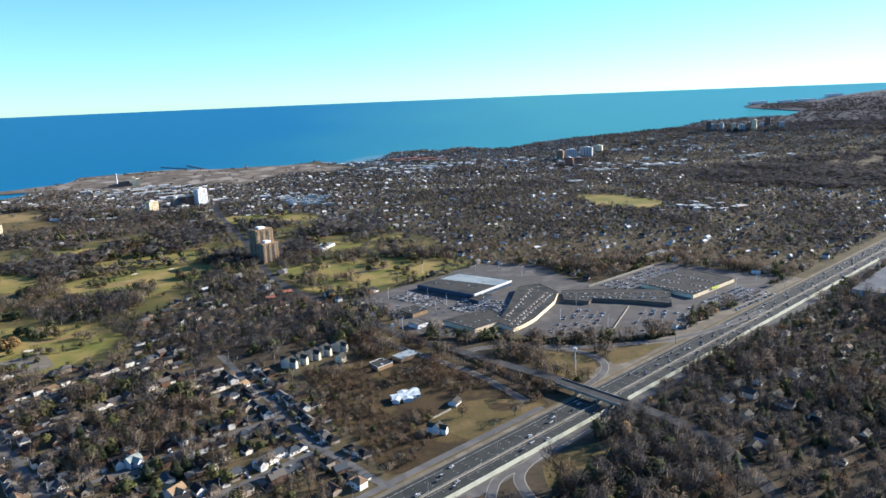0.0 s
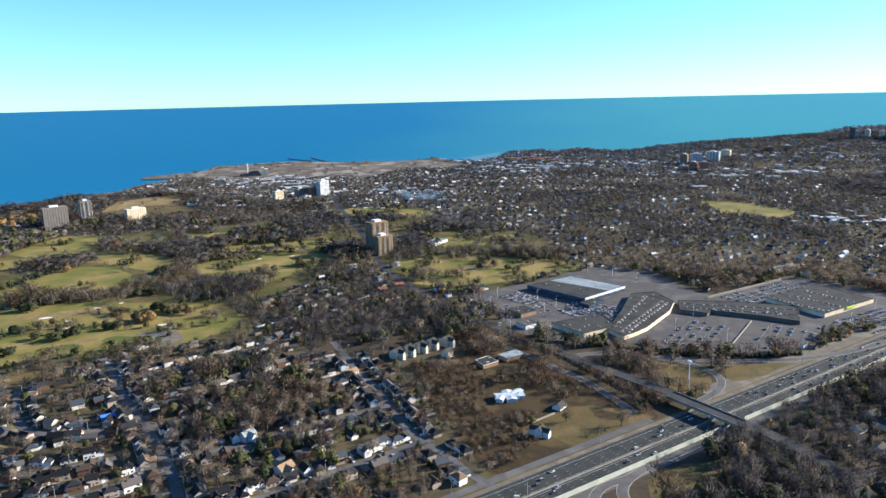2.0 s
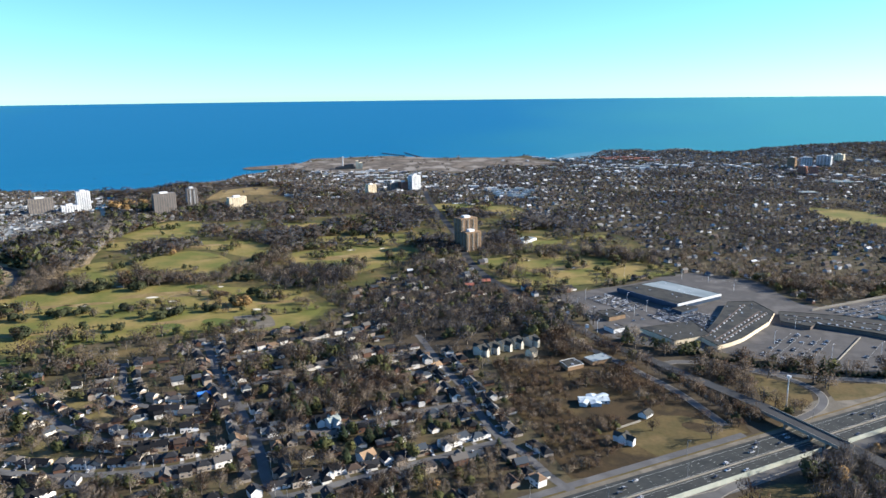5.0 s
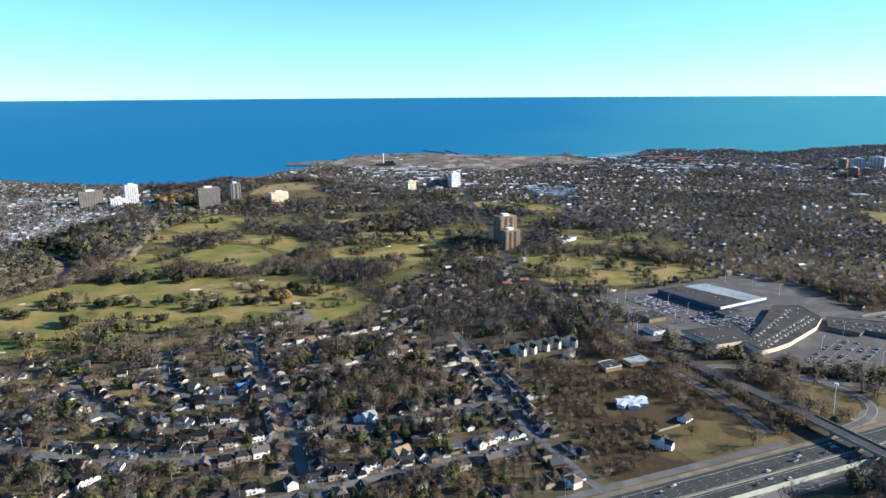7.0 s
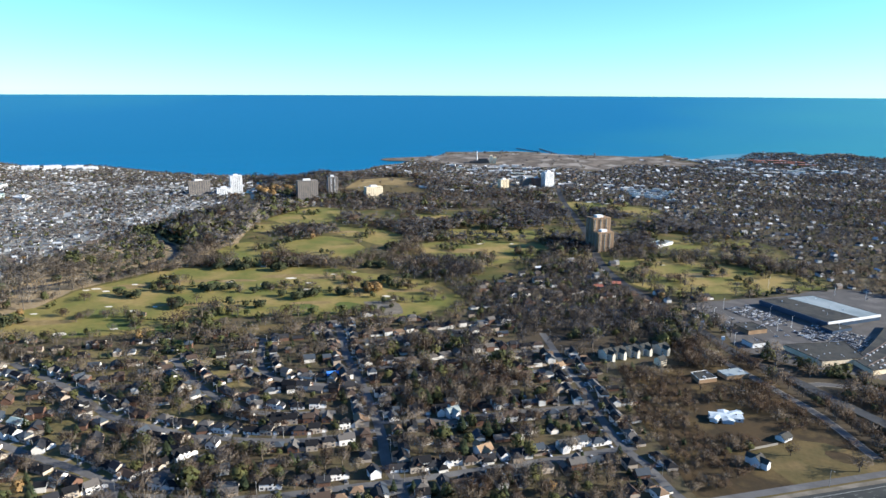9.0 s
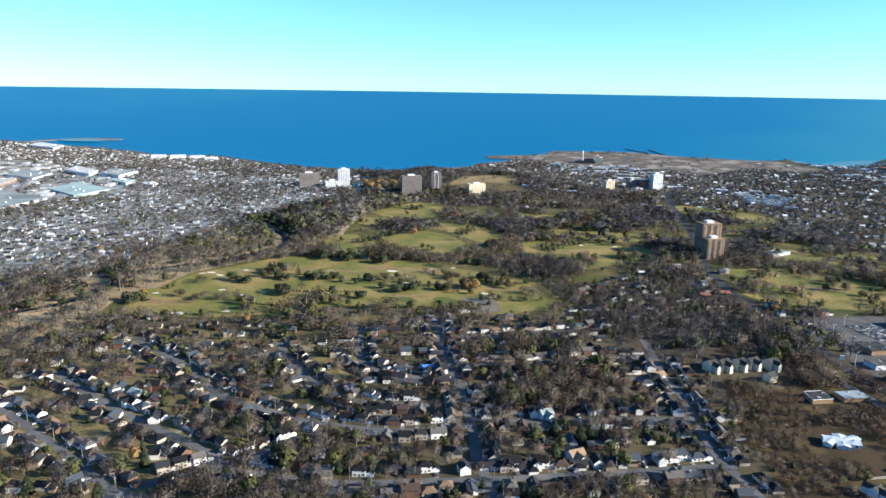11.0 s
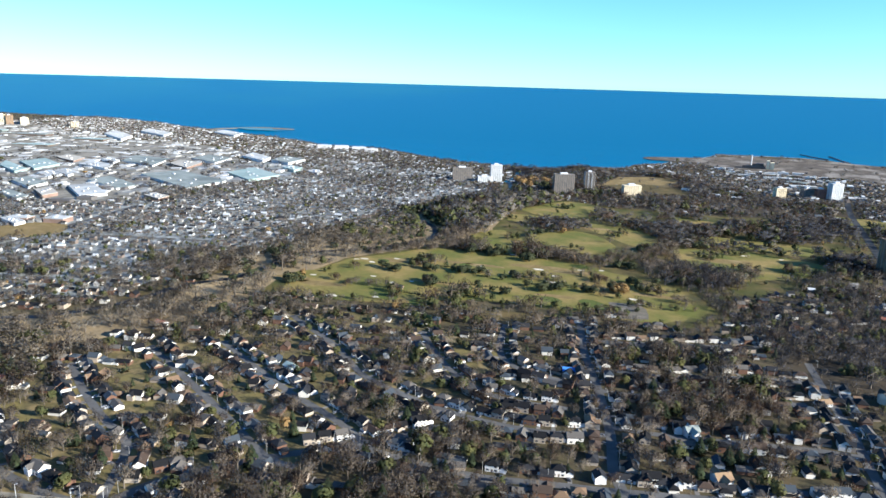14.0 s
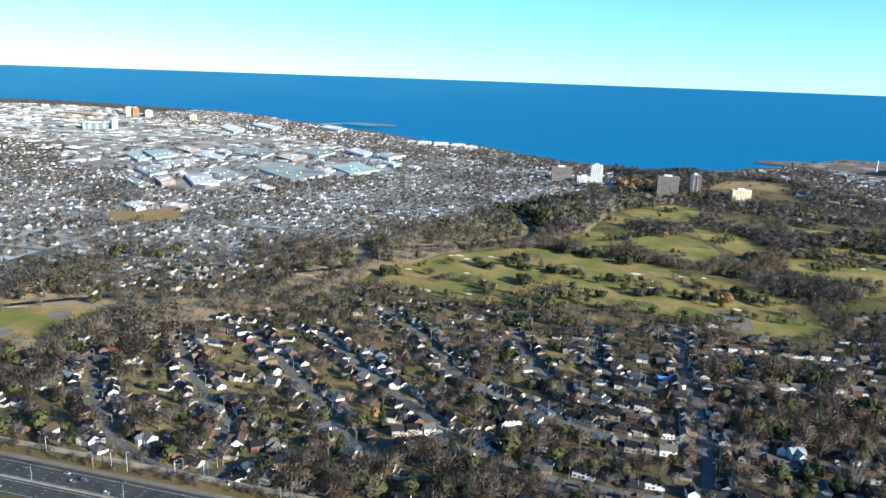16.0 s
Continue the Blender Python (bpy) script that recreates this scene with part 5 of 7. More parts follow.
for look_name, h, ring in LARGE_WORKS:
    wall, roof, text = LARGE_LOOK[look_name]
    root = tagged(new("factory"), text + " in an industrial quarter", "factory")
    cx, cy = sum(q[0] for q in ring) / 4, sum(q[1] for q in ring) / 4
    c = far([(cx, cy, 0)])[0]
    root.location = tuple(c)
    pieces = [("wall", Shape().prism(ring, -1, h), wall), ("roof", Shape().prism([(cx + (x - cx) * 1.01, cy + (y - cy) * 1.01) for x, y in ring], h, h + 0.7), roof)]
    for j in range(5):
        a, b = rng0.uniform(0.15, 0.85, 2)
        q = blend(blend(ring[0], ring[1], a), blend(ring[3], ring[2], a), b)
        e = rng0.uniform(2, 6)
        pieces.append(("rooftop_unit", Shape().box(q[0] - e, q[0] + e, q[1] - 2, q[1] + 2, h + 0.6, h + 2.4), M_METAL))
    top = root
    for name, s, mat in pieces:
        s.v = (far(s.v) - c).tolist()
        ob = part(name, s, mat, top)
        top = ob if name == "roof" else top
    mark(ring, BUILT)
block_row("factory", [q for q in WORKS if q[0] < -2750], "pale flat-roofed factory in an industrial quarter", PALE)
sheds = []
for i in range(5600):
    s, k = rng0.uniform(-3900, 400), rng0.uniform(700, 3700)
    x, y = along(s, k)
    if cover_at(x, y) == BARE and x < -1500:
        w, d, h = rng0.uniform(10, 48), rng0.uniform(8, 24), rng0.uniform(4, 7)
        sheds.append(strew(Shape().box(-w / 2, w / 2, -d / 2, d / 2, -1, h).triangles(), [(x, y, 0, math.atan2(AY, AX) + rng0.choice((0, math.pi / 2)), 1, 1)]))
tagged(soup("industrial_sheds", sheds, [M_INDUSTRY]), "hundreds of small pale sheds and workshops", "sheds", kind="stuff")
block_row("tank_farm", [(3900, 8880, 260, 60, 30, 20), (4300, 9000, 200, 60, 26, 20), (4700, 9300, 300, 60, 26, 20), (6100, 11200, 300, 80, 40, 20)], "pale industrial works far along the shore", [(M_WHITEWALL, M_PALEROOF)])
block_row("school", [(-1392, 300, 38, 30, 8, 43), (-1445, 250, 40, 22, 6, 43)], "red brick school with a white wall", [(M_PALEBRICK, M_PALEROOF)], "school")
SHORE_WORKS = [(-2240, 1530, 50, 20, 12, 48), (-2300, 1490, 50, 20, 13, 48), (-2360, 1450, 50, 20, 12, 48), (-2180, 1545, 44, 18, 10, 48)]
block_row("lakeside_flats", SHORE_WORKS, "long white block of flats by the lake", [(M_WHITEWALL, M_WHITEWALL)], "apartment block")
MIDDLE_WORKS = [(-1000, 2250, 80, 30, 8, 20), (-930, 2200, 90, 40, 8, 20), (-860, 2130, 110, 50, 9, 20), (-900, 2330, 60, 26, 7, 20), (-800, 2050, 100, 40, 8, 20), (-1180, 2280, 70, 24, 7, 20), (-1100, 2200, 60, 22, 7, 20), (-820, 2260, 50, 22, 7, 20),
                (-870, 1760, 60, 22, 8, 30), (-820, 1690, 50, 24, 7, 30), (-520, 1990, 60, 20, 9, 20), (-440, 2020, 60, 18, 9, 20), (-460, 1960, 70, 18, 9, 20), (-380, 1975, 50, 18, 9, 20), (-200, 2560, 90, 36, 8, 15), (-120, 2600, 80, 30, 8, 15),
                (-60, 2680, 110, 40, 8, 15), (20, 2740, 90, 30, 8, 15), (-300, 2640, 70, 30, 8, 15), (-380, 2580, 80, 30, 8, 15), (520, 2330, 110, 40, 8, 20), (640, 2300, 80, 34, 8, 20), (700, 2420, 100, 36, 8, 20), (560, 1540, 70, 26, 8, 30), (640, 1520, 80, 24, 8, 30), (1120, 2600, 90, 40, 8, 30), (380, 2060, 90, 36, 8, 20)]
block_row("low_block", [(x, y, w * 0.5, d * 0.8, h * 0.75, a + random.uniform(-12, 12)) for x, y, w, d, h, a in MIDDLE_WORKS], "long low flat-roofed block near the shore", [(M_BEIGE, M_GREYROOF), (M_WHITEWALL, M_GREYROOF), (M_WHITEWALL, M_PALEROOF), (M_BRICK, M_TANROOF), (M_DARKBRICK, M_GREYROOF)], "commercial block")
RED_WORKS = [(-210, 2990, 60, 22, 9, 10), (-140, 3020, 70, 24, 9, 10), (-70, 2990, 60, 22, 9, 10), (-110, 2930, 70, 20, 9, 10), (-30, 2900, 60, 20, 9, 10), (-190, 2920, 50, 20, 9, 10)]
block_row("terrace", RED_WORKS, "red-roofed terrace by the harbour", [(M_BRICK, M_REDROOF)], "terrace")
for line in ([(-1180, 3200), (-1090, 3070), (-989, 2935), (-920, 2895)], [(-1282, 3161), (-1200, 3090), (-1118, 3035)]):
    s = Shape()
    for a, b in zip(line, line[1:]):
        a, b = far([(*a, 0)])[0], far([(*b, 0)])[0]
        s.tube((a[0], a[1], a[2] - 1), (b[0], b[1], b[2] - 1), 2.2, 2.2, 6)
    tagged(new("breakwater", s.mesh("breakwater", M_DARKBRICK)), "dark stone breakwater reaching into the lake", "breakwater", kind="structure")

# yards, tracks and small blocks of the lakeshore site, and shops among the far suburbs
sheet("shore_yard", [(-1126, 2232), (-1180, 2330), (-1075, 2400), (-1039, 2463), (-903, 2408), (-795, 2183), (-830, 2080), (-880, 1960), (-974, 2073)], 0.6, M_YARD, "pale gravel yards round a lakeshore plant", "yard")
block_row("warehouse", [(-812, 2058, 70, 44, 6, 32), (-950, 2180, 60, 20, 6, 32), (-1010, 2290, 40, 24, 7, 32), (-900, 2300, 50, 16, 6, 10)], "low pale warehouse near the shore", [(M_WHITEWALL, M_PALEROOF)])
block_row("terrace", [(x, y, 30, 10, 6, 20) for x, y in ((-436, 1923), (-410, 1950), (-380, 1960), (-345, 1942), (-420, 1880), (-385, 1895), (-350, 1900), (-402, 1843), (-372, 1850), (-340, 1850), (-353, 1819), (-308, 1796))], "row of small white terraced houses", [(M_WHITEWALL, M_GREYROOF)], "terrace")
for line in ([(-984, 2139), (-886, 2012), (-798, 1873), (-760, 1800)], [(-1420, 2500), (-1250, 2430), (-1000, 2440), (-800, 2520), (-620, 2620), (-480, 2700)], [(-1000, 2440), (-940, 2600), (-900, 2800), (-880, 2930)], [(-760, 2160), (-700, 2060), (-640, 1940)], [(-1350, 2640), (-1150, 2620), (-930, 2640)]):
    p = smooth_line(line, 40)
    r = ribbon([(q[0], q[1]) for q in p], 12, 0.9)
    r.v = far(r.v).tolist()
    tagged(new("road_track", r.mesh("road_track", M_CONCRETE)), "pale track across the lakeshore site", "track", kind="structure")
rng0 = np.random.default_rng(77)
blocks = []
for cx, cy, spread, n in ((-1020, 2330, 90, 26), (-840, 2160, 70, 22), (-700, 2000, 60, 12), (-180, 2620, 130, 34), (60, 2760, 120, 28), (-330, 2900, 100, 16), (480, 2420, 120, 30), (680, 2500, 110, 24), (330, 2760, 130, 26), (900, 3050, 160, 26), (580, 1545, 60, 14), (1150, 2620, 90, 14), (1300, 3600, 220, 24), (-900, 1700, 60, 10)):
    for i in range(n):
        x, y = cx + rng0.normal(0, spread), cy + rng0.normal(0, spread * 0.6)
        w, d, h = rng0.uniform(9, 34), rng0.uniform(8, 16), rng0.uniform(4, 8)
        if cover_at(x, y) in (SUBURB, BARE, WOODS):
            blocks.append(strew(Shape().box(-w / 2, w / 2, -d / 2, d / 2, -1, h).triangles(), [(x, y, 0, 0.4 + rng0.choice((0, math.pi / 2)), 1, 1)]))
M_SHOPS = material("pale_block_walls_and_roofs", (0.72, 0.71, 0.68), (0.45, 0.44, 0.42), (0.16, 0.13, 0.11), 0.02, 0.1, 0.8, vary="island", grain=0.1)
tagged(soup("small_blocks", blocks, [M_SHOPS]), "hundreds of small pale blocks among the far suburbs", "buildings", kind="stuff")

# ---- houses ----


def gable(s, x0, x1, y0, y1, z, rise, over=0.5, mat=0, across=False, thick=0.22):
    """A pitched roof shell with eaves over a rectangle; the ridge runs along x, or along y if across."""
    def p(a, b, c):
        return (b, a, c) if across else (a, b, c)
    a0, a1, b0, b1 = (y0, y1, x0, x1) if across else (x0, x1, y0, y1)
    mid, drop = (b0 + b1) / 2, over * rise / ((b1 - b0) / 2)
    lower = [p(a, b, c) for a in (a0 - over, a1 + over) for b, c in ((b0 - over, z - drop), (mid, z + rise), (b1 + over, z - drop))]
    upper = [(q[0], q[1], q[2] + thick) for q in lower]
    faces = [(6, 7, 10, 9), (7, 8, 11, 10), (0, 3, 4, 1), (1, 4, 5, 2), (0, 6, 9, 3), (2, 5, 11, 8), (0, 1, 7, 6), (1, 2, 8, 7), (3, 9, 10, 4), (4, 10, 11, 5)]
    return s.solid(lower + upper, faces, mat)


def hip(s, x0, x1, y0, y1, z, rise, over=0.5, mat=0):
    d = (y1 - y0) / 2
    m = (y0 + y1) / 2
    base = [(x0 - over, y0 - over, z - 0.1), (x1 + over, y0 - over, z - 0.1), (x1 + over, y1 + over, z - 0.1), (x0 - over, y1 + over, z - 0.1)]
    up = [(q[0], q[1], z + 0.12) for q in base]
    r = [(x0 + min(d, (x1 - x0) / 2 - 0.5), m, z + rise), (x1 - min(d, (x1 - x0) / 2 - 0.5), m, z + rise)]
    return s.solid(base + up + r, [(3, 2, 1, 0), (0, 1, 5, 4), (1, 2, 6, 5), (2, 3, 7, 6), (3, 0, 4, 7), (4, 5, 9, 8), (6, 7, 8, 9), (5, 6, 9), (7, 4, 8)], mat)


def gable_walls(s, x0, x1, y0, y1, h, rise, mat=0, across=False):
    """Walls with pointed gable ends."""
    s.box(x0, x1, y0, y1, 0, h, mat)
    if across:
        m = (x0 + x1) / 2
        s.solid([(x0, y0, h), (x1, y0, h), (m, y0, h + rise), (x0, y1, h), (x1, y1, h), (m, y1, h + rise)], [(0, 1, 2), (3, 5, 4), (0, 2, 5, 3), (1, 4, 5, 2)], mat)
    else:
        m = (y0 + y1) / 2
        s.solid([(x0, y0, h), (x0, y1, h), (x0, m, h + rise), (x1, y0, h), (x1, y1, h), (x1, m, h + rise)], [(0, 2, 1), (3, 4, 5), (0, 3, 5, 2), (1, 2, 5, 4)], mat)
    return s


HOUSE_KINDS = [  # width, depth, wall height, roof rise, hipped, garage wing, front gable
    (15, 8.6, 3.0, 2.2, False, 0, 0), (13, 9.0, 3.0, 2.4, True, 0, 0), (10, 9.0, 5.6, 2.6, False, 5.5, 0), (11, 8.5, 5.4, 2.4, True, 5.5, 0),
    (16, 8.6, 3.0, 2.0, False, 0, 6), (9, 11, 4.2, 3.0, False, 0, 9), (12, 9, 3.2, 2.6, True, 6, 0), (14, 9.5, 5.6, 3.0, False, 6.0, 6)]

HOUSE_KINDS = [(w * 0.88, d * 0.9, h * 0.95, r, *rest) for w, d, h, r, *rest in HOUSE_KINDS]


def house_shapes(kind):
    w, d, h, rise, hipped, garage, front = kind
    walls, roof = Shape(), Shape()
    if hipped:
        walls.box(-w / 2, w / 2, -d / 2, d / 2, 0, h)
        hip(roof, -w / 2, w / 2, -d / 2, d / 2, h, rise)
    elif front >= w:
        gable_walls(walls, -w / 2, w / 2, -d / 2, d / 2, h, rise, across=True)
        gable(roof, -w / 2, w / 2, -d / 2, d / 2, h, rise, across=True)
    else:
        gable_walls(walls, -w / 2, w / 2, -d / 2, d / 2, h, rise)
        gable(roof, -w / 2, w / 2, -d / 2, d / 2, h, rise)
    if garage:
        gable_walls(walls, w / 2 - 0.02, w / 2 + garage, -d / 2 + 0.5, d / 2 - 1.5, 2.7, 1.6, across=True)
        gable(roof, w / 2, w / 2 + garage, -d / 2 + 0.5, d / 2 - 1.5, 2.7, 1.6, 0.4, across=True)
    if front and front < w:
        gable_walls(walls, -w / 2, -w / 2 + front, -d / 2 - 3.0, 0, h - 0.2, rise * 0.8, across=True)
        gable(roof, -w / 2, -w / 2 + front, -d / 2 - 3.0, 0, h - 0.2, rise * 0.8, 0.4, across=True)
    return walls, roof


def house_model(kind, label):
    """One house with its parts; its front faces minus y."""
    w, d, h, rise, hipped, garage, front = kind
    root = tagged(new("house"), label, "house", "houses of the suburb")
    walls, roof = house_shapes(kind)
    part("wall", walls, M_WALL, root)
    cover_ob = part("roof", roof, M_ROOF, root)
    part("chimney", Shape().box(w * 0.2, w * 0.2 + 0.6, 0.6, 1.4, h, h + rise + 0.7), M_DARKBRICK, cover_ob, "brick chimney")
    yf = -d / 2
    part("door", Shape().box(-0.3, 0.75, yf - 0.08, yf + 0.02, 0.2, 2.3), M_DARKBRICK, root)
    pane = Shape().box(-0.95, 0.95, -0.07, 0.05, 0, 1.35)
    me = pane.mesh("window", M_GLASS)
    spots = [(w * 0.3, yf, 1.0, 0), (-w * 0.3, -yf, 1.0, 0), (w * 0.25, -yf, 1.0, 0)]
    if not front:
        spots.append((-w * 0.3, yf, 1.0, 0))
    if h > 5:
        spots += [(w * 0.28, yf, 3.7, 0), (-w * 0.28, -yf, 3.7, 0)]
    for x, y, z, turn in spots:
        part("window", me, M_GLASS, root).matrix_basis = pose(x, y, z, 0, 0, turn)
    gx = w / 2 + garage / 2 if garage else -w * 0.18
    gy = yf + 0.5 if garage else yf
    part("garage_door", Shape().box(gx - 1.3, gx + 1.3, gy - 0.1, gy + 0.02, 0.05, 2.2), M_TRIM, root, "white garage door")
    return root


LABELS = ["long low bungalow with a shingled gable roof", "low hipped-roof bungalow with pale walls", "two-storey gabled house with side garage", "two-storey hipped house with side garage",
          "long bungalow with a front gable wing", "gable-fronted house with a steep roof", "hipped bungalow with an attached garage", "large gabled house with front wing and garage"]
models = [house_model(k, t) for k, t in zip(HOUSE_KINDS, LABELS)]
plain_houses = []
for k in HOUSE_KINDS:
    walls, roof = house_shapes(k)
    wv, wt, ws = walls.triangles()
    rv, rt, rs = roof.triangles()
    plain_houses.append((np.concatenate([wv, rv]), np.concatenate([wt, rt + len(wv)]), np.concatenate([ws, rs + 1])))

homes = []  # x, y, turn, kind


def settle(line, first, spacing, setback, sides=(1, -1)):
    """House lots along both sides of a street."""
    p = smooth_line(line, 1.0)
    for side in sides:
        i = int(first)
        while i < len(p) - 6:
            a, b = Vector(p[i][:2]), Vector(p[min(i + 2, len(p) - 1)][:2])
            d = (b - a).normalized()
            n = Vector((-d.y, d.x)) * side
            back = setback + random.uniform(-1.5, 2.5)
            q = a + n * back
            turn = math.atan2(n.y, n.x) - math.pi / 2 + random.uniform(-0.06, 0.06)
            if cover_at(q.x, q.y) in (SUBURB, HOMES, RAVINE) and all((q.x - x) ** 2 + (q.y - y) ** 2 > 11.2 ** 2 for x, y, t, k in homes):
                homes.append((q.x, q.y, turn, random.randrange(len(HOUSE_KINDS))))
            i += int(spacing + random.uniform(-2, 3))


for key, (w, line) in STREETS.items():
    settle(line, 6, 12.6, 13.0)
for x, y, t, k in homes:
    mark([(x - 5, y - 5), (x + 5, y - 5), (x + 5, y + 5), (x - 5, y + 5)], BUILT)
count = 0
drives = Shape()
homes.sort(key=lambda q: math.hypot(q[0] + 120, q[1] - 60))
used = set()
near_rows = {k: [] for k in range(len(HOUSE_KINDS))}
for x, y, t, k in homes:
    m = pose(x, y, 0, 0, 0, math.degrees(t))
    if count < 235:
        if k not in used:
            used.add(k)
            models[k].matrix_basis = m
        else:
            copy_thing(models[k], m)
        count += 1
    else:
        near_rows[k].append((x, y, 0, t, 1, 1))
    f = Vector((math.sin(t), -math.cos(t)))
    sidev = Vector((math.cos(t), math.sin(t)))
    g = Vector((x, y)) + sidev * (HOUSE_KINDS[k][0] / 2 + HOUSE_KINDS[k][5] / 2 - (0 if HOUSE_KINDS[k][5] else 0.68 * HOUSE_KINDS[k][0]))
    a, b = g + f * (HOUSE_KINDS[k][1] / 2), g + f * 11.0
    drives.face(ribbon([tuple(a), tuple(b)], 3.2, 0.11).v[:2] + ribbon([tuple(a), tuple(b)], 3.2, 0.11).v[2:][::-1])
tagged(new("driveways", drives.mesh("driveways", M_DRIVE)), "paved driveways from street to garages", "driveways", kind="stuff")

# other suburbs: rows of plain houses on a grid along the motorway's axes
rng = np.random.default_rng(5)
gs, gk = np.meshgrid(np.arange(-2600, 5200, 17.0), np.arange(-900, 4600, 33.0))
gs, gk = gs.ravel() + rng.uniform(-5, 5, gs.size), gk.ravel() + rng.uniform(-5, 5, gk.size)
hx, hy = AX * gs - AY * gk, AY * gs + AX * gk
hr, ha = np.hypot(hx, hy), np.degrees(np.arctan2(hx, hy))
shore = np.interp(ha, [q[0] for q in COAST], [q[1] for q in COAST])
keep = (ha > -93) & (ha < 36) & (hr > 330) & (hr < np.minimum(shore - 60, np.where(ha < -60, 5800, 5200))) & (cover_at(hx, hy) == SUBURB)
keep &= rng.random(hx.size) < np.where(hx < -900, 0.92, np.where(hr > 2000, 0.8, np.where(gk < 310, 0.65, 0.7)))
keep &= ~((ha > 12) & (hr > 2300) & (rng.random(hx.size) < 0.6))
keep &= ~((ha > -8) & (hr > 1000) & (hr < 2300) & (rng.random(hx.size) < 0.3))
hx, hy, gk = hx[keep], hy[keep], gk[keep]
turns = math.atan2(AY, AX) + np.where(rng.random(hx.size) < 0.7, 0, math.pi / 2) + rng.uniform(-0.1, 0.1, hx.size)
which = rng.integers(0, len(HOUSE_KINDS), hx.size)
size = rng.uniform(0.75, 1.1, hx.size) * np.where(hx < -950, 0.88, np.where(hx > -100, 0.9, 1.0))
for k in range(len(HOUSE_KINDS)):
    pick = which == k
    near_rows[k] += np.stack([hx[pick], hy[pick], 0 * hx[pick], turns[pick], size[pick], size[pick]], -1).tolist()
pieces, near_pieces = [], []
for k, rows in near_rows.items():
    q = np.array(rows)
    w, d, h, up = HOUSE_KINDS[k][:4]
    small, lid = Shape(), Shape()
    gable_walls(small, -w / 2, w / 2, -d / 2, d / 2, h, up)
    small.f, small.m = [f for i, f in enumerate(small.f) if i not in (0, 1, 8, 9)], [0] * (len(small.f) - 4)
    o = 0.5
    lid.face([(-w / 2 - o, -d / 2 - o, h - 0.2), (w / 2 + o, -d / 2 - o, h - 0.2), (w / 2 + o, 0, h + up + 0.1), (-w / 2 - o, 0, h + up + 0.1)])
    lid.face([(w / 2 + o, d / 2 + o, h - 0.2), (-w / 2 - o, d / 2 + o, h - 0.2), (-w / 2 - o, 0, h + up + 0.1), (w / 2 + o, 0, h + up + 0.1)])
    (wv, wt, ws), (rv, rt, rs) = small.triangles(), lid.triangles()
    simple = (np.concatenate([wv, rv]), np.concatenate([wt, rt + len(wv)]), np.concatenate([ws, rs + 1]))
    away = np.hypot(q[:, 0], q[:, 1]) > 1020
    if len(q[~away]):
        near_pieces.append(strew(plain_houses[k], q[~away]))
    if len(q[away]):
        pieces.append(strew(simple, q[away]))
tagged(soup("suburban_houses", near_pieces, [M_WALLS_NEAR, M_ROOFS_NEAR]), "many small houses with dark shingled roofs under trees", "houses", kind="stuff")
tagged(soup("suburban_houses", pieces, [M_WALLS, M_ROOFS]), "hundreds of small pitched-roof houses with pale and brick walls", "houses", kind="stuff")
for x, y in zip(hx, hy):
    if math.hypot(x, y) < 1600:
        mark([(x - 4, y - 4), (x + 4, y - 4), (x + 4, y + 4), (x - 4, y + 4)], BUILT)

# ---- trees ----


def bare_crown(seed, n, size, thin, spread=1.0):
    """Twigs of a leafless crown, one unit wide and high, as slivers that point out and up."""
    r = np.random.default_rng(seed)
    v = []
    lobes = r.normal(0, 0.18, (6, 3)) + [0, 0, 0.62]
    for i in range(n):
        d = r.normal(0, 1, 3)
        d /= np.linalg.norm(d)
        if i % 2:
            c = lobes[i % 6] + d * r.uniform(0.12, 0.28) * np.array([1, 1, 0.85]) * spread
        else:
            c = np.array([0, 0, 0.6]) + d * np.array([0.47, 0.47, 0.36]) * r.uniform(0.75, 1.05) * spread
        c[2] = max(c[2], 0.24)
        out = c - np.array([0, 0, 0.3])
        out = out / np.linalg.norm(out) + r.normal(0, 0.55, 3)
        out /= np.linalg.norm(out)
        side = np.cross(out, r.normal(0, 1, 3))
        side /= np.linalg.norm(side)
        v += [c - out * size * 0.5 - side * thin * size * 0.5, c - out * size * 0.5 + side * thin * size * 0.5, c + out * size * 0.5]
    return np.array(v)


def trunk_shape(seed, branches, sides=4):
    r = random.Random(seed)
    s = Shape()
    s.tube((0, 0, 0), (0, 0, 0.32), 0.034, 0.026, sides)
    for i in range(branches):
        a = 2 * math.pi * i / max(branches, 1) + r.uniform(-0.4, 0.4)
        l = r.uniform(0.2, 0.36)
        b = (math.cos(a) * l, math.sin(a) * l, r.uniform(0.6, 0.9))
        s.tube((0, 0, 0.24 + 0.02 * i), b, 0.017, 0.005, 3)
        if i % 2 == 0:
            s.tube((b[0] * 0.5, b[1] * 0.5, 0.24 + (b[2] - 0.24) * 0.5), (b[0] * 0.7 - b[1] * 0.4, b[1] * 0.7 + b[0] * 0.4, b[2] * 1.02), 0.009, 0.004, 3)
    if branches:
        s.tube((0, 0, 0.3), (0.02, -0.02, 0.88), 0.022, 0.005, 3)
    return s


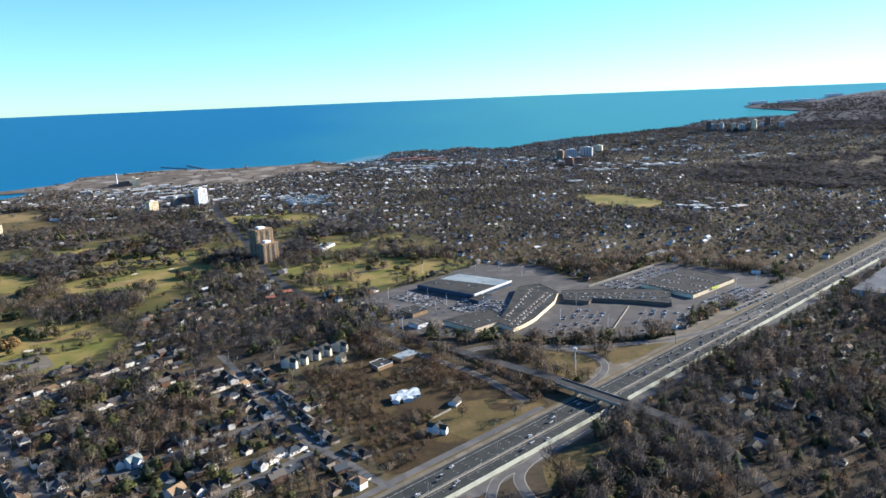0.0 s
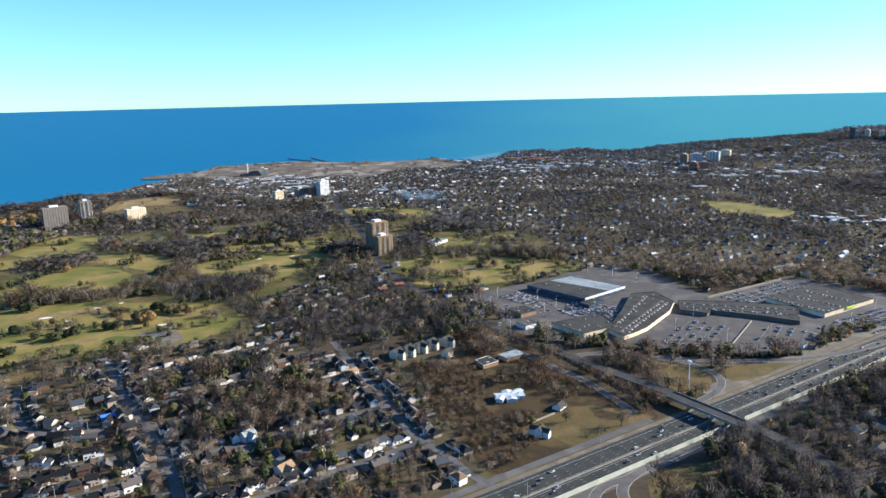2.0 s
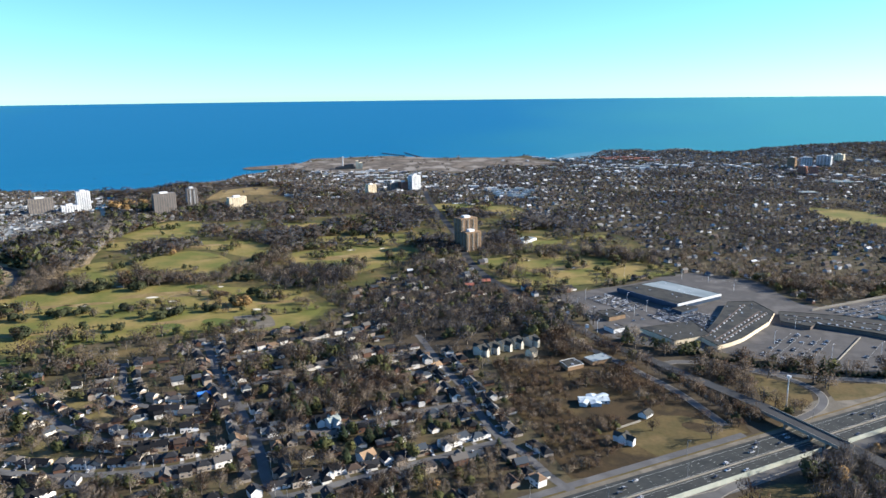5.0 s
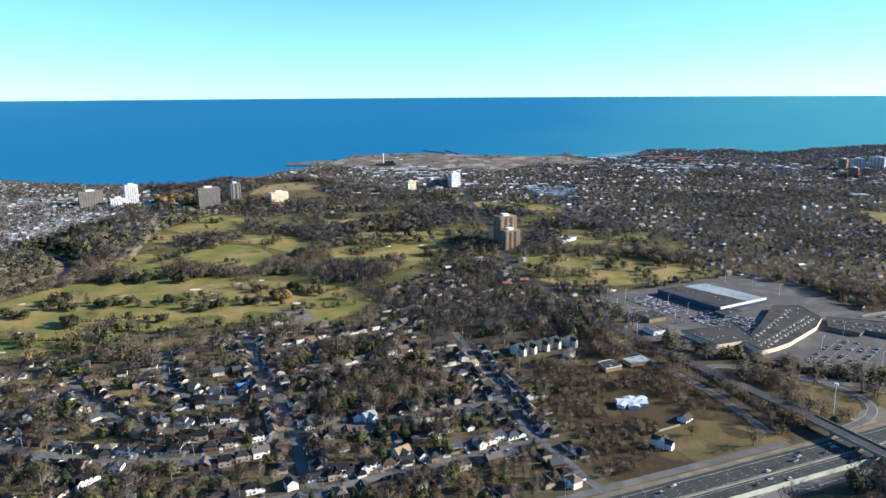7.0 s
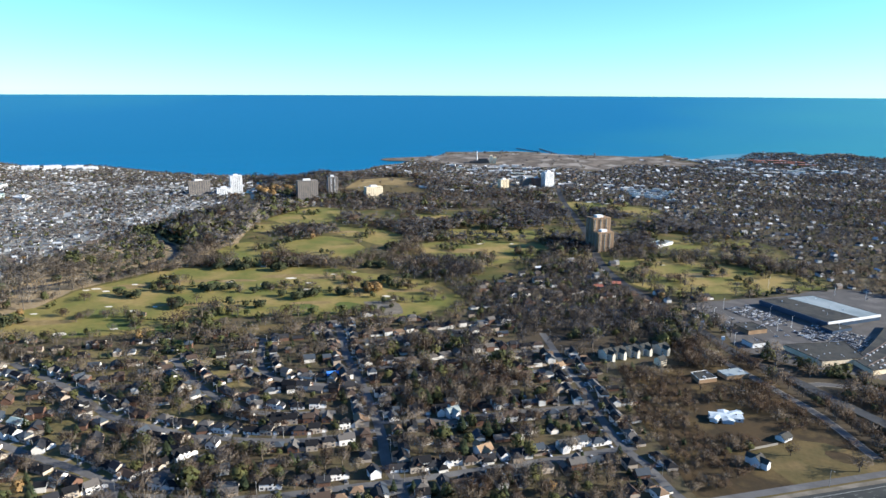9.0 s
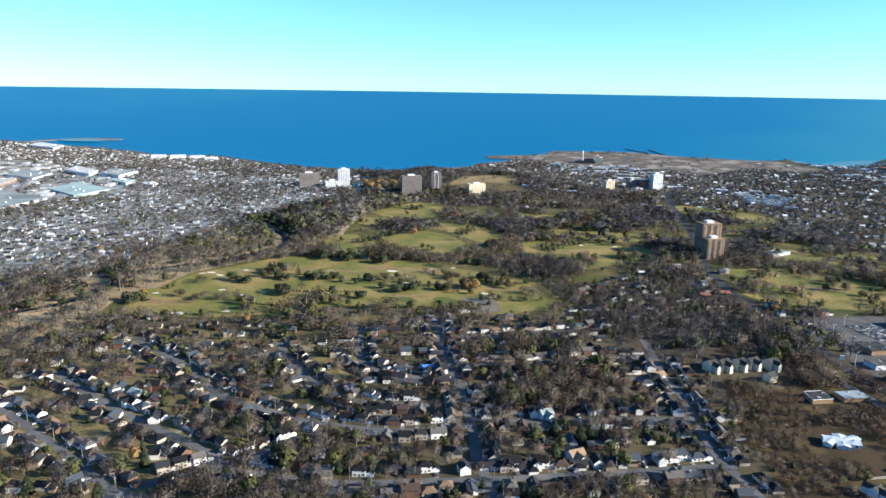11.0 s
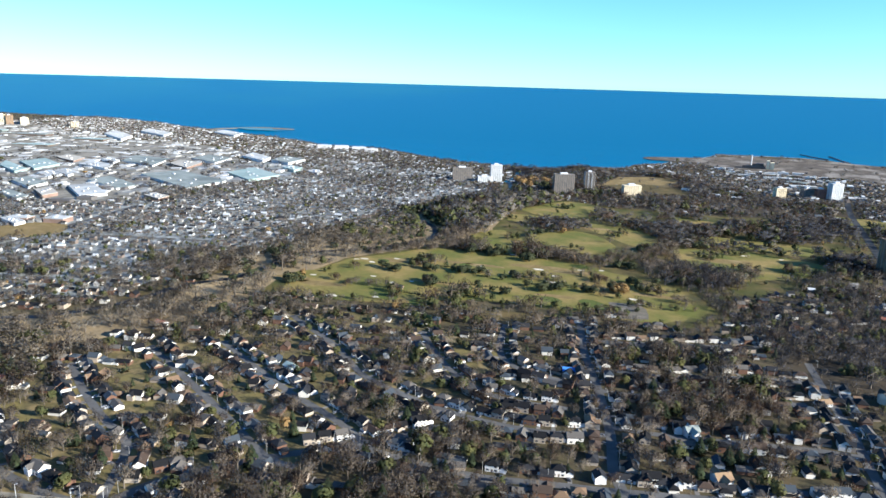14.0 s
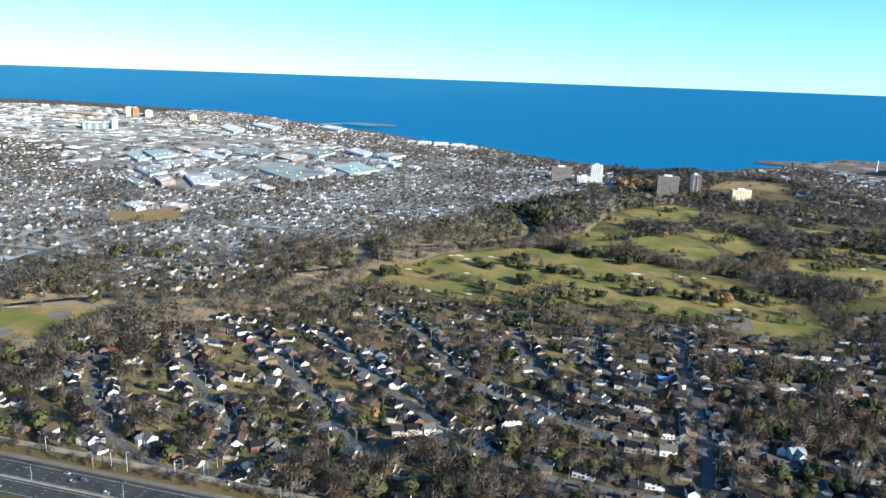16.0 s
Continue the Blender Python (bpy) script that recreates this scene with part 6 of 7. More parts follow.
def fir_crown(seed, n, size):
    """Drooping sprays of a conifer in ragged tiers, one unit high."""
    r = np.random.default_rng(seed)
    v = []
    for i in range(n):
        t = (i + r.uniform(0, 1)) / n
        a = r.uniform(0, 2 * math.pi)
        rad = 0.25 * (1 - t) ** 0.8 + 0.015
        z = 0.10 + 0.9 * t
        d, e = np.array([math.cos(a), math.sin(a), 0]), np.array([-math.sin(a), math.cos(a), 0])
        w = size * (1.1 - 0.7 * t)
        v += [d * rad * 0.15 + [0, 0, z + w * 0.35], d * rad * r.uniform(0.9, 1.25) + e * w * 0.5 + [0, 0, z - w * 0.35], d * rad * r.uniform(0.9, 1.25) - e * w * 0.5 + [0, 0, z - w * 0.35]]
    return np.array(v)


def bushy_crown(seed, n, size):
    """A rounded leafy crown of foliage clumps lying along a lumpy surface, one unit wide and high."""
    r = np.random.default_rng(seed)
    v = []
    lumps = [(np.array([0, 0, 0.5]), np.array([0.42, 0.42, 0.44]))]
    for i in range(5):
        a = i * 2 * math.pi / 5 + r.uniform(-0.4, 0.4)
        lumps.append((np.array([0.22 * math.cos(a), 0.22 * math.sin(a), r.uniform(0.3, 0.7)]), np.array([0.26, 0.26, 0.24])))
    for i in range(n):
        c0, rad = lumps[i % 6]
        d = r.normal(0, 1, 3)
        d[2] += 0.25
        d /= np.linalg.norm(d)
        c = c0 + d * rad * r.uniform(0.85, 1.05)
        c[2] = max(c[2], 0.08)
        e = np.cross(d, r.normal(0, 1, 3))
        e /= np.linalg.norm(e)
        f = np.cross(d, e) + d * r.uniform(-0.3, 0.4)
        v += [c - f * size * 0.45 - e * size * 0.5, c - f * size * 0.45 + e * size * 0.5, c + f * size * 0.55]
    return np.array(v)


def with_trunk(crown, trunk, heart=(0, 0, 0.42), up=0.0):
    tv, tt, ts = trunk.triangles() if trunk else (np.zeros((0, 3)), np.zeros((0, 3), int), np.zeros(0, int))
    c = crown.reshape(-1, 3, 3)
    flat = np.cross(c[:, 1] - c[:, 0], c[:, 2] - c[:, 0])
    flat /= np.linalg.norm(flat, axis=1)[:, None] + 1e-9
    out = c.mean(1) - heart
    out /= np.linalg.norm(out, axis=1)[:, None] + 1e-9
    flip = (flat * out).sum(1) < 0
    c = np.where(flip[:, None, None], c[:, ::-1], c)
    flat = np.where(flip[:, None], -flat, flat)
    out = out * 0.97 + flat * 0.03 + np.array([0, 0, up])
    out /= np.linalg.norm(out, axis=1)[:, None]
    round_out = tv * [1, 1, 0] + 1e-4
    round_out = round_out / np.linalg.norm(round_out, axis=1)[:, None] if len(tv) else round_out
    t = np.arange(len(crown)).reshape(-1, 3)
    return (np.concatenate([tv, c.reshape(-1, 3)]), np.concatenate([tt, t + len(tv)]), np.concatenate([ts, np.ones(len(t), int)]),
            np.concatenate([round_out, np.repeat(out, 3, 0)]))


LEVELS = []  # near, middle and far models: bare, fir
for level, (nb, sb, tb, nf, sf, br, var) in enumerate(((310, 0.13, 0.34, 170, 0.12, 5, 5), (150, 0.15, 0.42, 60, 0.18, 2, 4), (17, 0.40, 0.8, 12, 0.40, 0, 3))):
    bare = [with_trunk(bare_crown(10 * level + i, nb, sb, tb) if level < 2 else np.concatenate([bare_crown(10 * level + i, 8, 0.46, 0.55), bushy_crown(10 * level + i, 8, 0.36)]),  trunk_shape(i, br) if level < 2 else None, up=(0.15, 0.3, 0.35)[level]) for i in range(var)]
    fir = [with_trunk(fir_crown(50 + 10 * level + i, nf, sf), trunk_shape(i, 0) if level < 2 else None, (0, 0, 0.25)) for i in range(var)]
    full = [with_trunk(bushy_crown(80 + 10 * level + i, (210, 84, 20)[level], (0.155, 0.225, 0.42)[level]), trunk_shape(i, 0) if level < 2 else None) for i in range(var)]
    LEVELS.append((bare, fir, full))

# open ground round the houses that stand by themselves
for x, y, r in ((-170, 684, 13), (-161, 694, 13), (-150, 706, 13), (-140, 717, 13), (-124, 727, 13), (-118, 694, 11), (-206, 636, 12), (-250, 492, 13), (-200, 447, 13), (-15, 528, 12), (0, 581, 14), (-45, 597, 24), (-76, 676, 20), (-50, 698, 18), (257, 595, 6), (258, 574, 6), (279, 602, 6), (278, 566, 6), (281, 553, 6), (237, 529, 6), (237, 567, 6), (236, 491, 6), (223, 481, 6), (318, 614, 6), (302, 627, 6)):
    mark([(x - r, y - r), (x + 1.5 * r, y - 1.5 * r), (x + 1.6 * r, y + r), (x - r, y + r)], PAVED)
# where trees stand: chance by cover, on a jittered grid
rng = np.random.default_rng(11)
STEP = 8.5
gx, gy = np.meshgrid(np.arange(-5800, 3000, STEP), np.arange(-300, 4600, STEP))
tx, ty = gx.ravel() + rng.uniform(-4, 4, gx.size), gy.ravel() + rng.uniform(-4, 4, gx.size)
tr, ta = np.hypot(tx, ty), np.degrees(np.arctan2(tx, ty))
shore = np.interp(ta, [q[0] for q in COAST], [q[1] for q in COAST])
cov = cover_at(tx, ty)
patch = np.array([noise.noise((x * 0.008, y * 0.008, 4)) for x, y in zip(tx, ty)])
chance = np.select([cov == SUBURB, cov == GRASS, cov == WOODS, cov == SCRUB, cov == FOREST, cov == RAVINE], [0.74, 0.012, 0.46, 0.5, 0.9, 0.27], 0.0)
chance = np.where((cov == WOODS) & (ty < 1750) & inside(tx, ty, GOLF), np.clip(np.where(tx < -640, 0.2, np.where(tx < -250, 0.55, 0.3)) + 1.7 * patch, 0.03, 0.8), chance)
chance = np.where((cov == SUBURB) & (tx < -950), 0.6, chance)
chance = np.where((cov == SUBURB) & (tr > 1500), chance * 0.85, chance)
chance = np.where((cov == SUBURB) & (ta > 4) & (tr > 1000), 0.75, chance)
chance = np.where((cov == SUBURB) & (ta > 12) & (tr > 2300), 0.8, chance)
chance = np.where((cov == BARE), np.where(tx < -1500, 0.035, 0.03), chance)
brown = inside(tx, ty, [(-1330, 2440), (-1243, 2605), (-1150, 2960), (-598, 3000), (-370, 2750), (-609, 2640), (-671, 2340), (-946, 2330)])
chance = np.where(brown, 0.015, chance)
clump = np.array([noise.noise((x * 0.021, y * 0.021, 14)) for x, y in zip(tx, ty)])
chance = np.where((cov == SUBURB) & (tr < 900) & (tx < -390), 0.41, chance)
chance = np.where((cov == SUBURB) & (tr < 1050) & (tx >= -390) & (0.676 * tx - 0.737 * ty < -305), np.where((tx > -260) & (ty < 580), 0.5, 0.62), chance)
chance = np.where((cov == SUBURB) & (tr > 1000) & (tx > -900) & (ta < 4), np.where(ta > -10, 0.62, 0.5), chance)
chance = np.where((cov == SUBURB) & (0.676 * tx - 0.737 * ty > -305), 0.95, chance)
chance = np.where((cov == WOODS) & (tr < 720) & (tx > -100), 0.9, chance)
chance = np.where((cov == SUBURB) & (ty > 780) & (tr < 1180) & (tx > -375) & (tx < -130), 0.62, chance)
chance *= np.clip(1 + 0.9 * patch, 0.3, 1.6)
chance = np.where((cov == SCRUB), np.where((tx + 40) ** 2 + (ty - 588) ** 2 < 28 ** 2, 0.05, np.clip(0.95 + 1.3 * clump, 0.3, 1.0)), chance)
chance = np.where((cov == GRASS) & inside(tx, ty, GOLF), np.clip((clump - np.where(tx > -640, 0.02, 0.24)) * 2.2, 0.004, 0.6), chance)
band = inside(tx, ty, WOODBAND)
chance = np.where((cov == RAVINE) & (ty > 620), 0.62, np.where(band, 0.3, chance))
ok = (ta > -93) & (ta < 36) & (tr > 300) & (tr < np.minimum(shore - 12, 6000)) & (rng.random(tx.size) < chance)
ok &= ~((tr > 2000) & (rng.random(tx.size) < 0.3)) & ~((tr > 2600) & (rng.random(tx.size) < 0.55))
tx, ty, tr, ta, cov, patch, band = (q[ok] for q in (tx, ty, tr, ta, cov, patch, band))
grove = np.array([noise.noise((x * 0.006 + 9, y * 0.006, 2)) for x, y in zip(tx, ty)])
u = rng.random(tx.size)
fir_share = np.where(cov == WOODS, np.where(inside(tx, ty, GOLF), 0.1, 0.14) + 1.1 * np.clip(grove, 0, 0.6), np.where(cov == SUBURB, np.where(tr < 1100, 0.3, 0.16), 0.05))
fir_share = np.where((cov == GRASS) & inside(tx, ty, GOLF), np.where(tx > -640, 0.4, 0.75), fir_share)
sort = np.where(u < fir_share * 0.5, 3, np.where(u < fir_share, 4, np.where(u > 0.995, 5, np.where(u > 0.92, 2, np.where(u > 0.74, 1, 0)))))
sort = np.where((cov == RAVINE) & (sort < 2) & (rng.random(tx.size) < 0.8), 2, sort)
sort = np.where((cov == SCRUB) & (sort == 0) & (rng.random(tx.size) < 0.6), 1, sort)
height = np.where(sort >= 3, rng.uniform(7, 14, tx.size), rng.uniform(8, 15, tx.size))
height = np.where(cov == SCRUB, height * 0.74, height)
height = np.where((tr > 1100) & (cov == SUBURB), height * np.where(tx < -950, 0.6, 0.66), height)
height = np.where((cov == SUBURB) & (ty > 780) & (tr < 1180) & (tx > -375) & (tx < -130), height * 0.9, height)
height = np.where((tr < 1000) & (cov == SUBURB) & (sort < 3), height * 1.1, height)
height = np.where(np.isin(cov, (RAVINE, WOODS)) & (sort < 3), height * 1.2, height)
height *= np.clip(1 + 0.7 * grove, 0.7, 1.4) * np.where(band, 0.65, 1.0)
width = np.where(sort >= 3, rng.uniform(0.8, 1.15, tx.size), rng.uniform(0.85, 1.2, tx.size)) * height
sort = np.where((sort == 3) & np.isin(cov, (GRASS, WOODS, RAVINE)) & (rng.random(tx.size) < 0.75), 6, sort)
near_creek, sunny_bank = np.zeros(tx.size, bool), np.zeros(tx.size, bool)
for (ax, ay), (bx, by) in zip(CREEK[4:], CREEK[5:]):
    f = np.clip(((tx - ax) * (bx - ax) + (ty - ay) * (by - ay)) / ((bx - ax) ** 2 + (by - ay) ** 2), 0, 1)
    ox, oy = tx - ax - f * (bx - ax), ty - ay - f * (by - ay)
    near_creek |= np.hypot(ox, oy) < 24
    sunny_bank |= (np.hypot(ox, oy) < 75) & (ox * math.sin(sa) + oy * math.cos(sa) > 14)
sunny_bank &= ~near_creek & (cov == RAVINE)
height = np.where(sunny_bank, height * 1.45, np.where(near_creek, height * 0.7, height))
sort = np.where(sunny_bank & (sort == 2), 0, sort)
# Extra pines by the creek: their dark colour stands for valley shadow too.
sort = np.where(near_creek & (rng.random(tx.size) < 0.6), 6, sort)
sort = np.where((cov == RAVINE) & (tx < -950) & (ty > 650) & (rng.random(tx.size) < 0.3), 4, sort)
# More pale twig colour in the town, in place of haze.
sort = np.where((tx < -950) & (cov == SUBURB) & (sort == 0) & (rng.random(tx.size) < 0.4), 2, sort)
sort = np.where((tr < 760) & (tx > -60) & (cov == WOODS) & (sort == 2), 1, sort)
# Across the motorway, dark fir and slate colours stand in for back light.
beyond = 0.676 * tx - 0.737 * ty > -305
sort = np.where(beyond & (tr < 1250) & (sort == 4) & (rng.random(tx.size) < 0.75), 3, sort)
height = np.where(beyond & (tr < 1250) & (sort != 3), height * 1.25, height)
sort = np.where(beyond & (tr < 1250) & (sort < 3), np.where(rng.random(tx.size) < 0.08, 3, np.where(rng.random(tx.size) < 0.84, 7, np.where(rng.random(tx.size) < 0.5, 1, 0))), sort)
width = np.where(np.isin(cov, (WOODS, RAVINE, FOREST)) & (sort < 3), width * 1.15, width)
width = np.where((tr > 640) & (sort < 3), width * np.select([tr > 2000, tr > 1000], [1.75, np.where(cov == SUBURB, 1.5, 1.3)], 1.25), width)
width = np.where(sort == 3, width * 1.25, np.where(cov == SCRUB, width * 1.5, width))
# Far and right-hand woods take the slate colour in place of haze.
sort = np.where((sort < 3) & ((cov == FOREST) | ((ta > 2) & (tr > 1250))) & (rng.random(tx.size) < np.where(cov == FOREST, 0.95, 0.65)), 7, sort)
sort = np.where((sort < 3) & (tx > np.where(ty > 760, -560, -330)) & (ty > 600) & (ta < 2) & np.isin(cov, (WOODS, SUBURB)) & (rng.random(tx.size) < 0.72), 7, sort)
# Pale twigs on the far left stand in for haze and front light.
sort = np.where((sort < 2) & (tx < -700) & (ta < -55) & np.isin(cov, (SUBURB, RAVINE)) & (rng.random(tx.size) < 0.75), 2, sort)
spin = rng.uniform(0, 2 * math.pi, tx.size)
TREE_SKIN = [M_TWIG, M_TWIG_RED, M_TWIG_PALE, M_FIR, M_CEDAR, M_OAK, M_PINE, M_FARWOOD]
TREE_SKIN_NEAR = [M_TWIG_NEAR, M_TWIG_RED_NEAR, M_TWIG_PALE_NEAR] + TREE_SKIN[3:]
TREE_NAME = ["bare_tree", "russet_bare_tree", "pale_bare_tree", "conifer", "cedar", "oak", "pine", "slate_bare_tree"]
TREE_LABEL = ["leafless grey-brown broadleaf tree", "leafless russet-brown broadleaf tree", "leafless pale grey broadleaf tree", "tall dark green conifer tree", "broad olive-green cedar tree", "oak holding orange-brown withered leaves", "round-crowned dark green pine tree", "leafless haze-greyed broadleaf tree"]
order = np.argsort(np.hypot(tx + 60, ty - 40))
rank = np.empty(tx.size, int)
rank[order] = np.arange(tx.size)
single = rank < 220
level = np.where(tr < 640, 0, np.where(tr < 1250, 1, 2))
for k in range(8):
    for lv in range(3):
        bank = LEVELS[lv][1 if k == 3 else 2 if k in (4, 5, 6) else 0]
        for i, model in enumerate(bank):
            pick = np.where((sort == k) & (level == lv) & ~single & (np.arange(tx.size) % len(bank) == i))[0]
            if lv == 0:
                solo = np.where((sort == k) & single & (np.arange(tx.size) % len(bank) == i))[0]
                if len(solo):
                    tv, tt, ts, tn = model
                    meshes = []
                    for slot, nm, mat in ((0, "trunk", M_BARK), (1, "crown", TREE_SKIN_NEAR[k])):
                        f = tt[ts == slot]
                        ids = np.unique(f)
                        me = bpy.data.meshes.new(nm)
                        me.from_pydata(tv[ids].tolist(), [], np.searchsorted(ids, f).tolist())
                        me.materials.append(mat)
                        soft(me, tn[ids])
                        meshes.append((nm, me))
                    for j in solo:
                        root = tagged(new(TREE_NAME[k]), TREE_LABEL[k], "tree", "trees of the suburb")
                        root.matrix_basis = pose(tx[j], ty[j], 0, 0, 0, math.degrees(spin[j])) @ Matrix.Diagonal((width[j], width[j], height[j], 1))
                        for nm, me in meshes:
                            part(nm, me, M_BARK, root)
            if len(pick):
                rows = np.stack([tx[pick], ty[pick], 0 * tx[pick], spin[pick], width[pick], height[pick]], -1)
                LEVELS_OUT = strew(model, rows)
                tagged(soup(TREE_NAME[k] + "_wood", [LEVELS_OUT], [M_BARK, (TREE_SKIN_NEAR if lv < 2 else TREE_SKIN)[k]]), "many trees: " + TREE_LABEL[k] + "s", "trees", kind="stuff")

# woods beyond the last houses, where single trees run together
rng = np.random.default_rng(31)
rows = []
for a0, a1, r0, r1, n in ((15, 36, 4300, 15000, 5200), (22.8, 36, 6900, 11000, 1500)):
    a, r = rng.uniform(a0, a1, n), r0 * (r1 / r0) ** rng.random(n)
    edge = np.interp(a, [q[0] for q in COAST], [q[1] for q in COAST])
    ok = (r < edge - 40) | ((a > 24) & (r > 7700) & (r < 9500))
    for x, y, w in zip((r * np.sin(np.radians(a)))[ok], (r * np.cos(np.radians(a)))[ok], rng.uniform(24, 46, n)[ok]):
        rows.append((x, y, -2, w, w, rng.uniform(13, 20)))
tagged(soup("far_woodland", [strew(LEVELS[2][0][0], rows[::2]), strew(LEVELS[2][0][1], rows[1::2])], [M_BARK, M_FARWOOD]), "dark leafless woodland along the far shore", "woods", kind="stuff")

# ---- things by themselves ----


def single_tree(x, y, kind, h, w, turn=0.0, label=""):
    """A tree placed by hand; kind: slot of the tree kinds."""
    model = LEVELS[0][1 if kind == 3 else 2 if kind > 3 else 0][int(abs(x + y)) % 5]
    tv, tt, ts, tn = model
    root = tagged(new(TREE_NAME[kind]), label or TREE_LABEL[kind], "tree")
    root.matrix_basis = pose(x, y, 0, 0, 0, turn) @ Matrix.Diagonal((w, w, h, 1))
    for slot, nm, mat in ((0, "trunk", M_BARK), (1, "crown", TREE_SKIN_NEAR[kind])):
        f = tt[ts == slot]
        ids = np.unique(f)
        key = "%s_%d_%d" % (nm, kind, int(abs(x + y)) % 5)
        me = bpy.data.meshes.get(key)
        if me is None:
            me = bpy.data.meshes.new(key)
            me.from_pydata(tv[ids].tolist(), [], np.searchsorted(ids, f).tolist())
            me.materials.append(mat)
            soft(me, tn[ids])
        part(nm, me, mat, root)
    return root


CLUMPS = [(-797, 766, 6, 3), (-764, 779, 7, 3), (-594, 892, 7, 3), (-643, 1163, 8, 3), (-783, 599, 5, 4), (-754, 640, 4, 4), (-715, 668, 5, 4), (-701, 685, 5, 3), (-650, 713, 6, 3), (-591, 697, 5, 4), (-575, 712, 5, 3), (-763, 784, 7, 3), (-805, 790, 5, 0), (-809, 758, 5, 1), (-545, 740, 3, 3), (-640, 1012, 6, 3), (-597, 1118, 5, 3),
          (-627, 1130, 4, 3), (-733, 524, 4, 0), (-753, 508, 4, 0), (-776, 503, 4, 1), (-720, 540, 3, 0), (-690, 600, 3, 3), (-560, 800, 6, 1), (-530, 820, 5, 3), (-480, 800, 4, 1), (-820, 560, 3, 1), (-440, 800, 6, 0), (-860, 540, 3, 2), (-610, 640, 3, 3), (-840, 720, 4, 0)]
for x, y, n, kind in CLUMPS:
    for i in range(n):
        a, b = x + random.gauss(0, 7), y + random.gauss(0, 5)
        h = random.uniform(8, 12)
        kind = 6 if kind in (3, 4) else kind
        single_tree(a, b, kind, h, h * random.uniform(1.1, 1.5), random.uniform(0, 360), TREE_LABEL[kind] + " on the golf course")
hedge_rows = []
for a, b, n in (((-704, 600), (-615, 669), 24), ((-689, 541), (-661, 554), 9)):
    for i in range(n):
        x, y = blend(a, b, i / (n - 1))
        hedge_rows.append((x + random.uniform(-1, 1), y + random.uniform(-1, 1), 0, i, 5.5, random.uniform(3, 4.5)))
for i in range(46):
    x, y = blend((35, 748), (245, 738), i / 45)
    hedge_rows.append((x, y + random.uniform(-5, 5) - 22 * math.sin(i / 45 * 3.14), 0, i, random.uniform(8, 11), random.uniform(4, 7)))
bank_rows = []
for i in range(230):
    x, y = along(random.uniform(-760, -30), random.uniform(362.5, 370.5))
    h = random.uniform(3, 7)
    bank_rows.append((x, y, 0, i, h * random.uniform(0.9, 1.3), h))
for i in range(70):
    x, y = along(random.uniform(-760, -60), random.uniform(373, 386))
    h = random.uniform(6, 10)
    bank_rows.append((x, y, 0, i, h, h))
tagged(soup("roadside_bushes", [strew(LEVELS[1][0][1], bank_rows[::2]), strew(LEVELS[1][0][3], bank_rows[1::2])], [M_BARK, M_TWIG_NEAR]), "brown leafless bushes along the motorway bank", "bushes", kind="stuff")
tagged(soup("evergreen_hedge", [strew(LEVELS[0][1][0], hedge_rows)], [M_BARK, M_FIR]), "rows of low dark evergreen hedge bushes", "hedge", kind="stuff")
for x, y, h in ((-707, 803, 15), (-700, 797, 14), (-712, 796, 13), (-703, 806, 13), (-637, 579, 11), (-633, 587, 11), (-529, 771, 13), (-597, 717, 10)):
    single_tree(x, y, 6, h, h * 1.1, x, "broad dark green pine on the golf course")
for x, y in ((-1296, 1424), (-1288, 1450), (-1264, 1446), (-1268, 1482), (-1276, 1400), (-1330, 1440), (-1240, 1390), (-1300, 1470), (-1250, 1470)):
    single_tree(x, y, 5, 19, 26, x, "tall orange-brown tree near the creek mouth")
for x, y, h in ((-520, 768, 15), (-510, 773, 15), (-529, 777, 14), (-518, 782, 14), (-809, 1009, 13), (-835, 480, 9), (402, 754, 10), (396, 748, 9), (-790, 860, 10), (-782, 866, 9)):
    single_tree(x, y, 5, h, h * 1.15, x, "golden orange tree still in leaf")


def villa(x, y, turn, label, w, d, h, rise, wall, roof, wing=0.0, hipped=False):
    """A larger house standing by itself."""
    root = tagged(new("house"), label, "house")
    root.matrix_basis = pose(x, y, 0, 0, 0, turn)
    walls, top = Shape(), Shape()
    if hipped:
        walls.box(-w / 2, w / 2, -d / 2, d / 2, 0, h)
        hip(top, -w / 2, w / 2, -d / 2, d / 2, h, rise)
    else:
        gable_walls(walls, -w / 2, w / 2, -d / 2, d / 2, h, rise)
        gable(top, -w / 2, w / 2, -d / 2, d / 2, h, rise)
    part("wall", walls, wall, root)
    lid = part("roof", top, roof, root)
    if wing:
        a, b = Shape(), Shape()
        gable_walls(a, -wing / 2, wing / 2, -d / 2 - 5, d / 2 + 5, h - 0.3, rise * 0.85, across=True)
        gable(b, -wing / 2, wing / 2, -d / 2 - 5, d / 2 + 5, h - 0.3, rise * 0.85, across=True)
        part("wing_wall", a, wall, root)
        part("wing_roof", b, roof, root)
    pane = Shape().box(-0.8, 0.8, -0.08, 0.04, 0, 1.4).mesh("window", M_GLASS)
    for i in range(4):
        for z in ((1.0,) if h < 4.5 else (1.0, 3.6)):
            part("window", pane, M_GLASS, root).location = (-w / 2 + w * (i + 0.5) / 4, -d / 2, z)
            part("window", pane, M_GLASS, root).matrix_basis = pose(w / 2, -d / 2 + d * (i + 0.5) / 4, z, 0, 0, 90)
    part("chimney", Shape().box(w * 0.3, w * 0.3 + 0.9, -0.4, 0.5, h, h + rise + 0.7), M_DARKBRICK, lid, "brick chimney")
    mark([(x - w / 2, y - w / 2), (x + w / 2, y - w / 2), (x + w / 2, y + w / 2), (x - w / 2, y + w / 2)], BUILT)
    return root


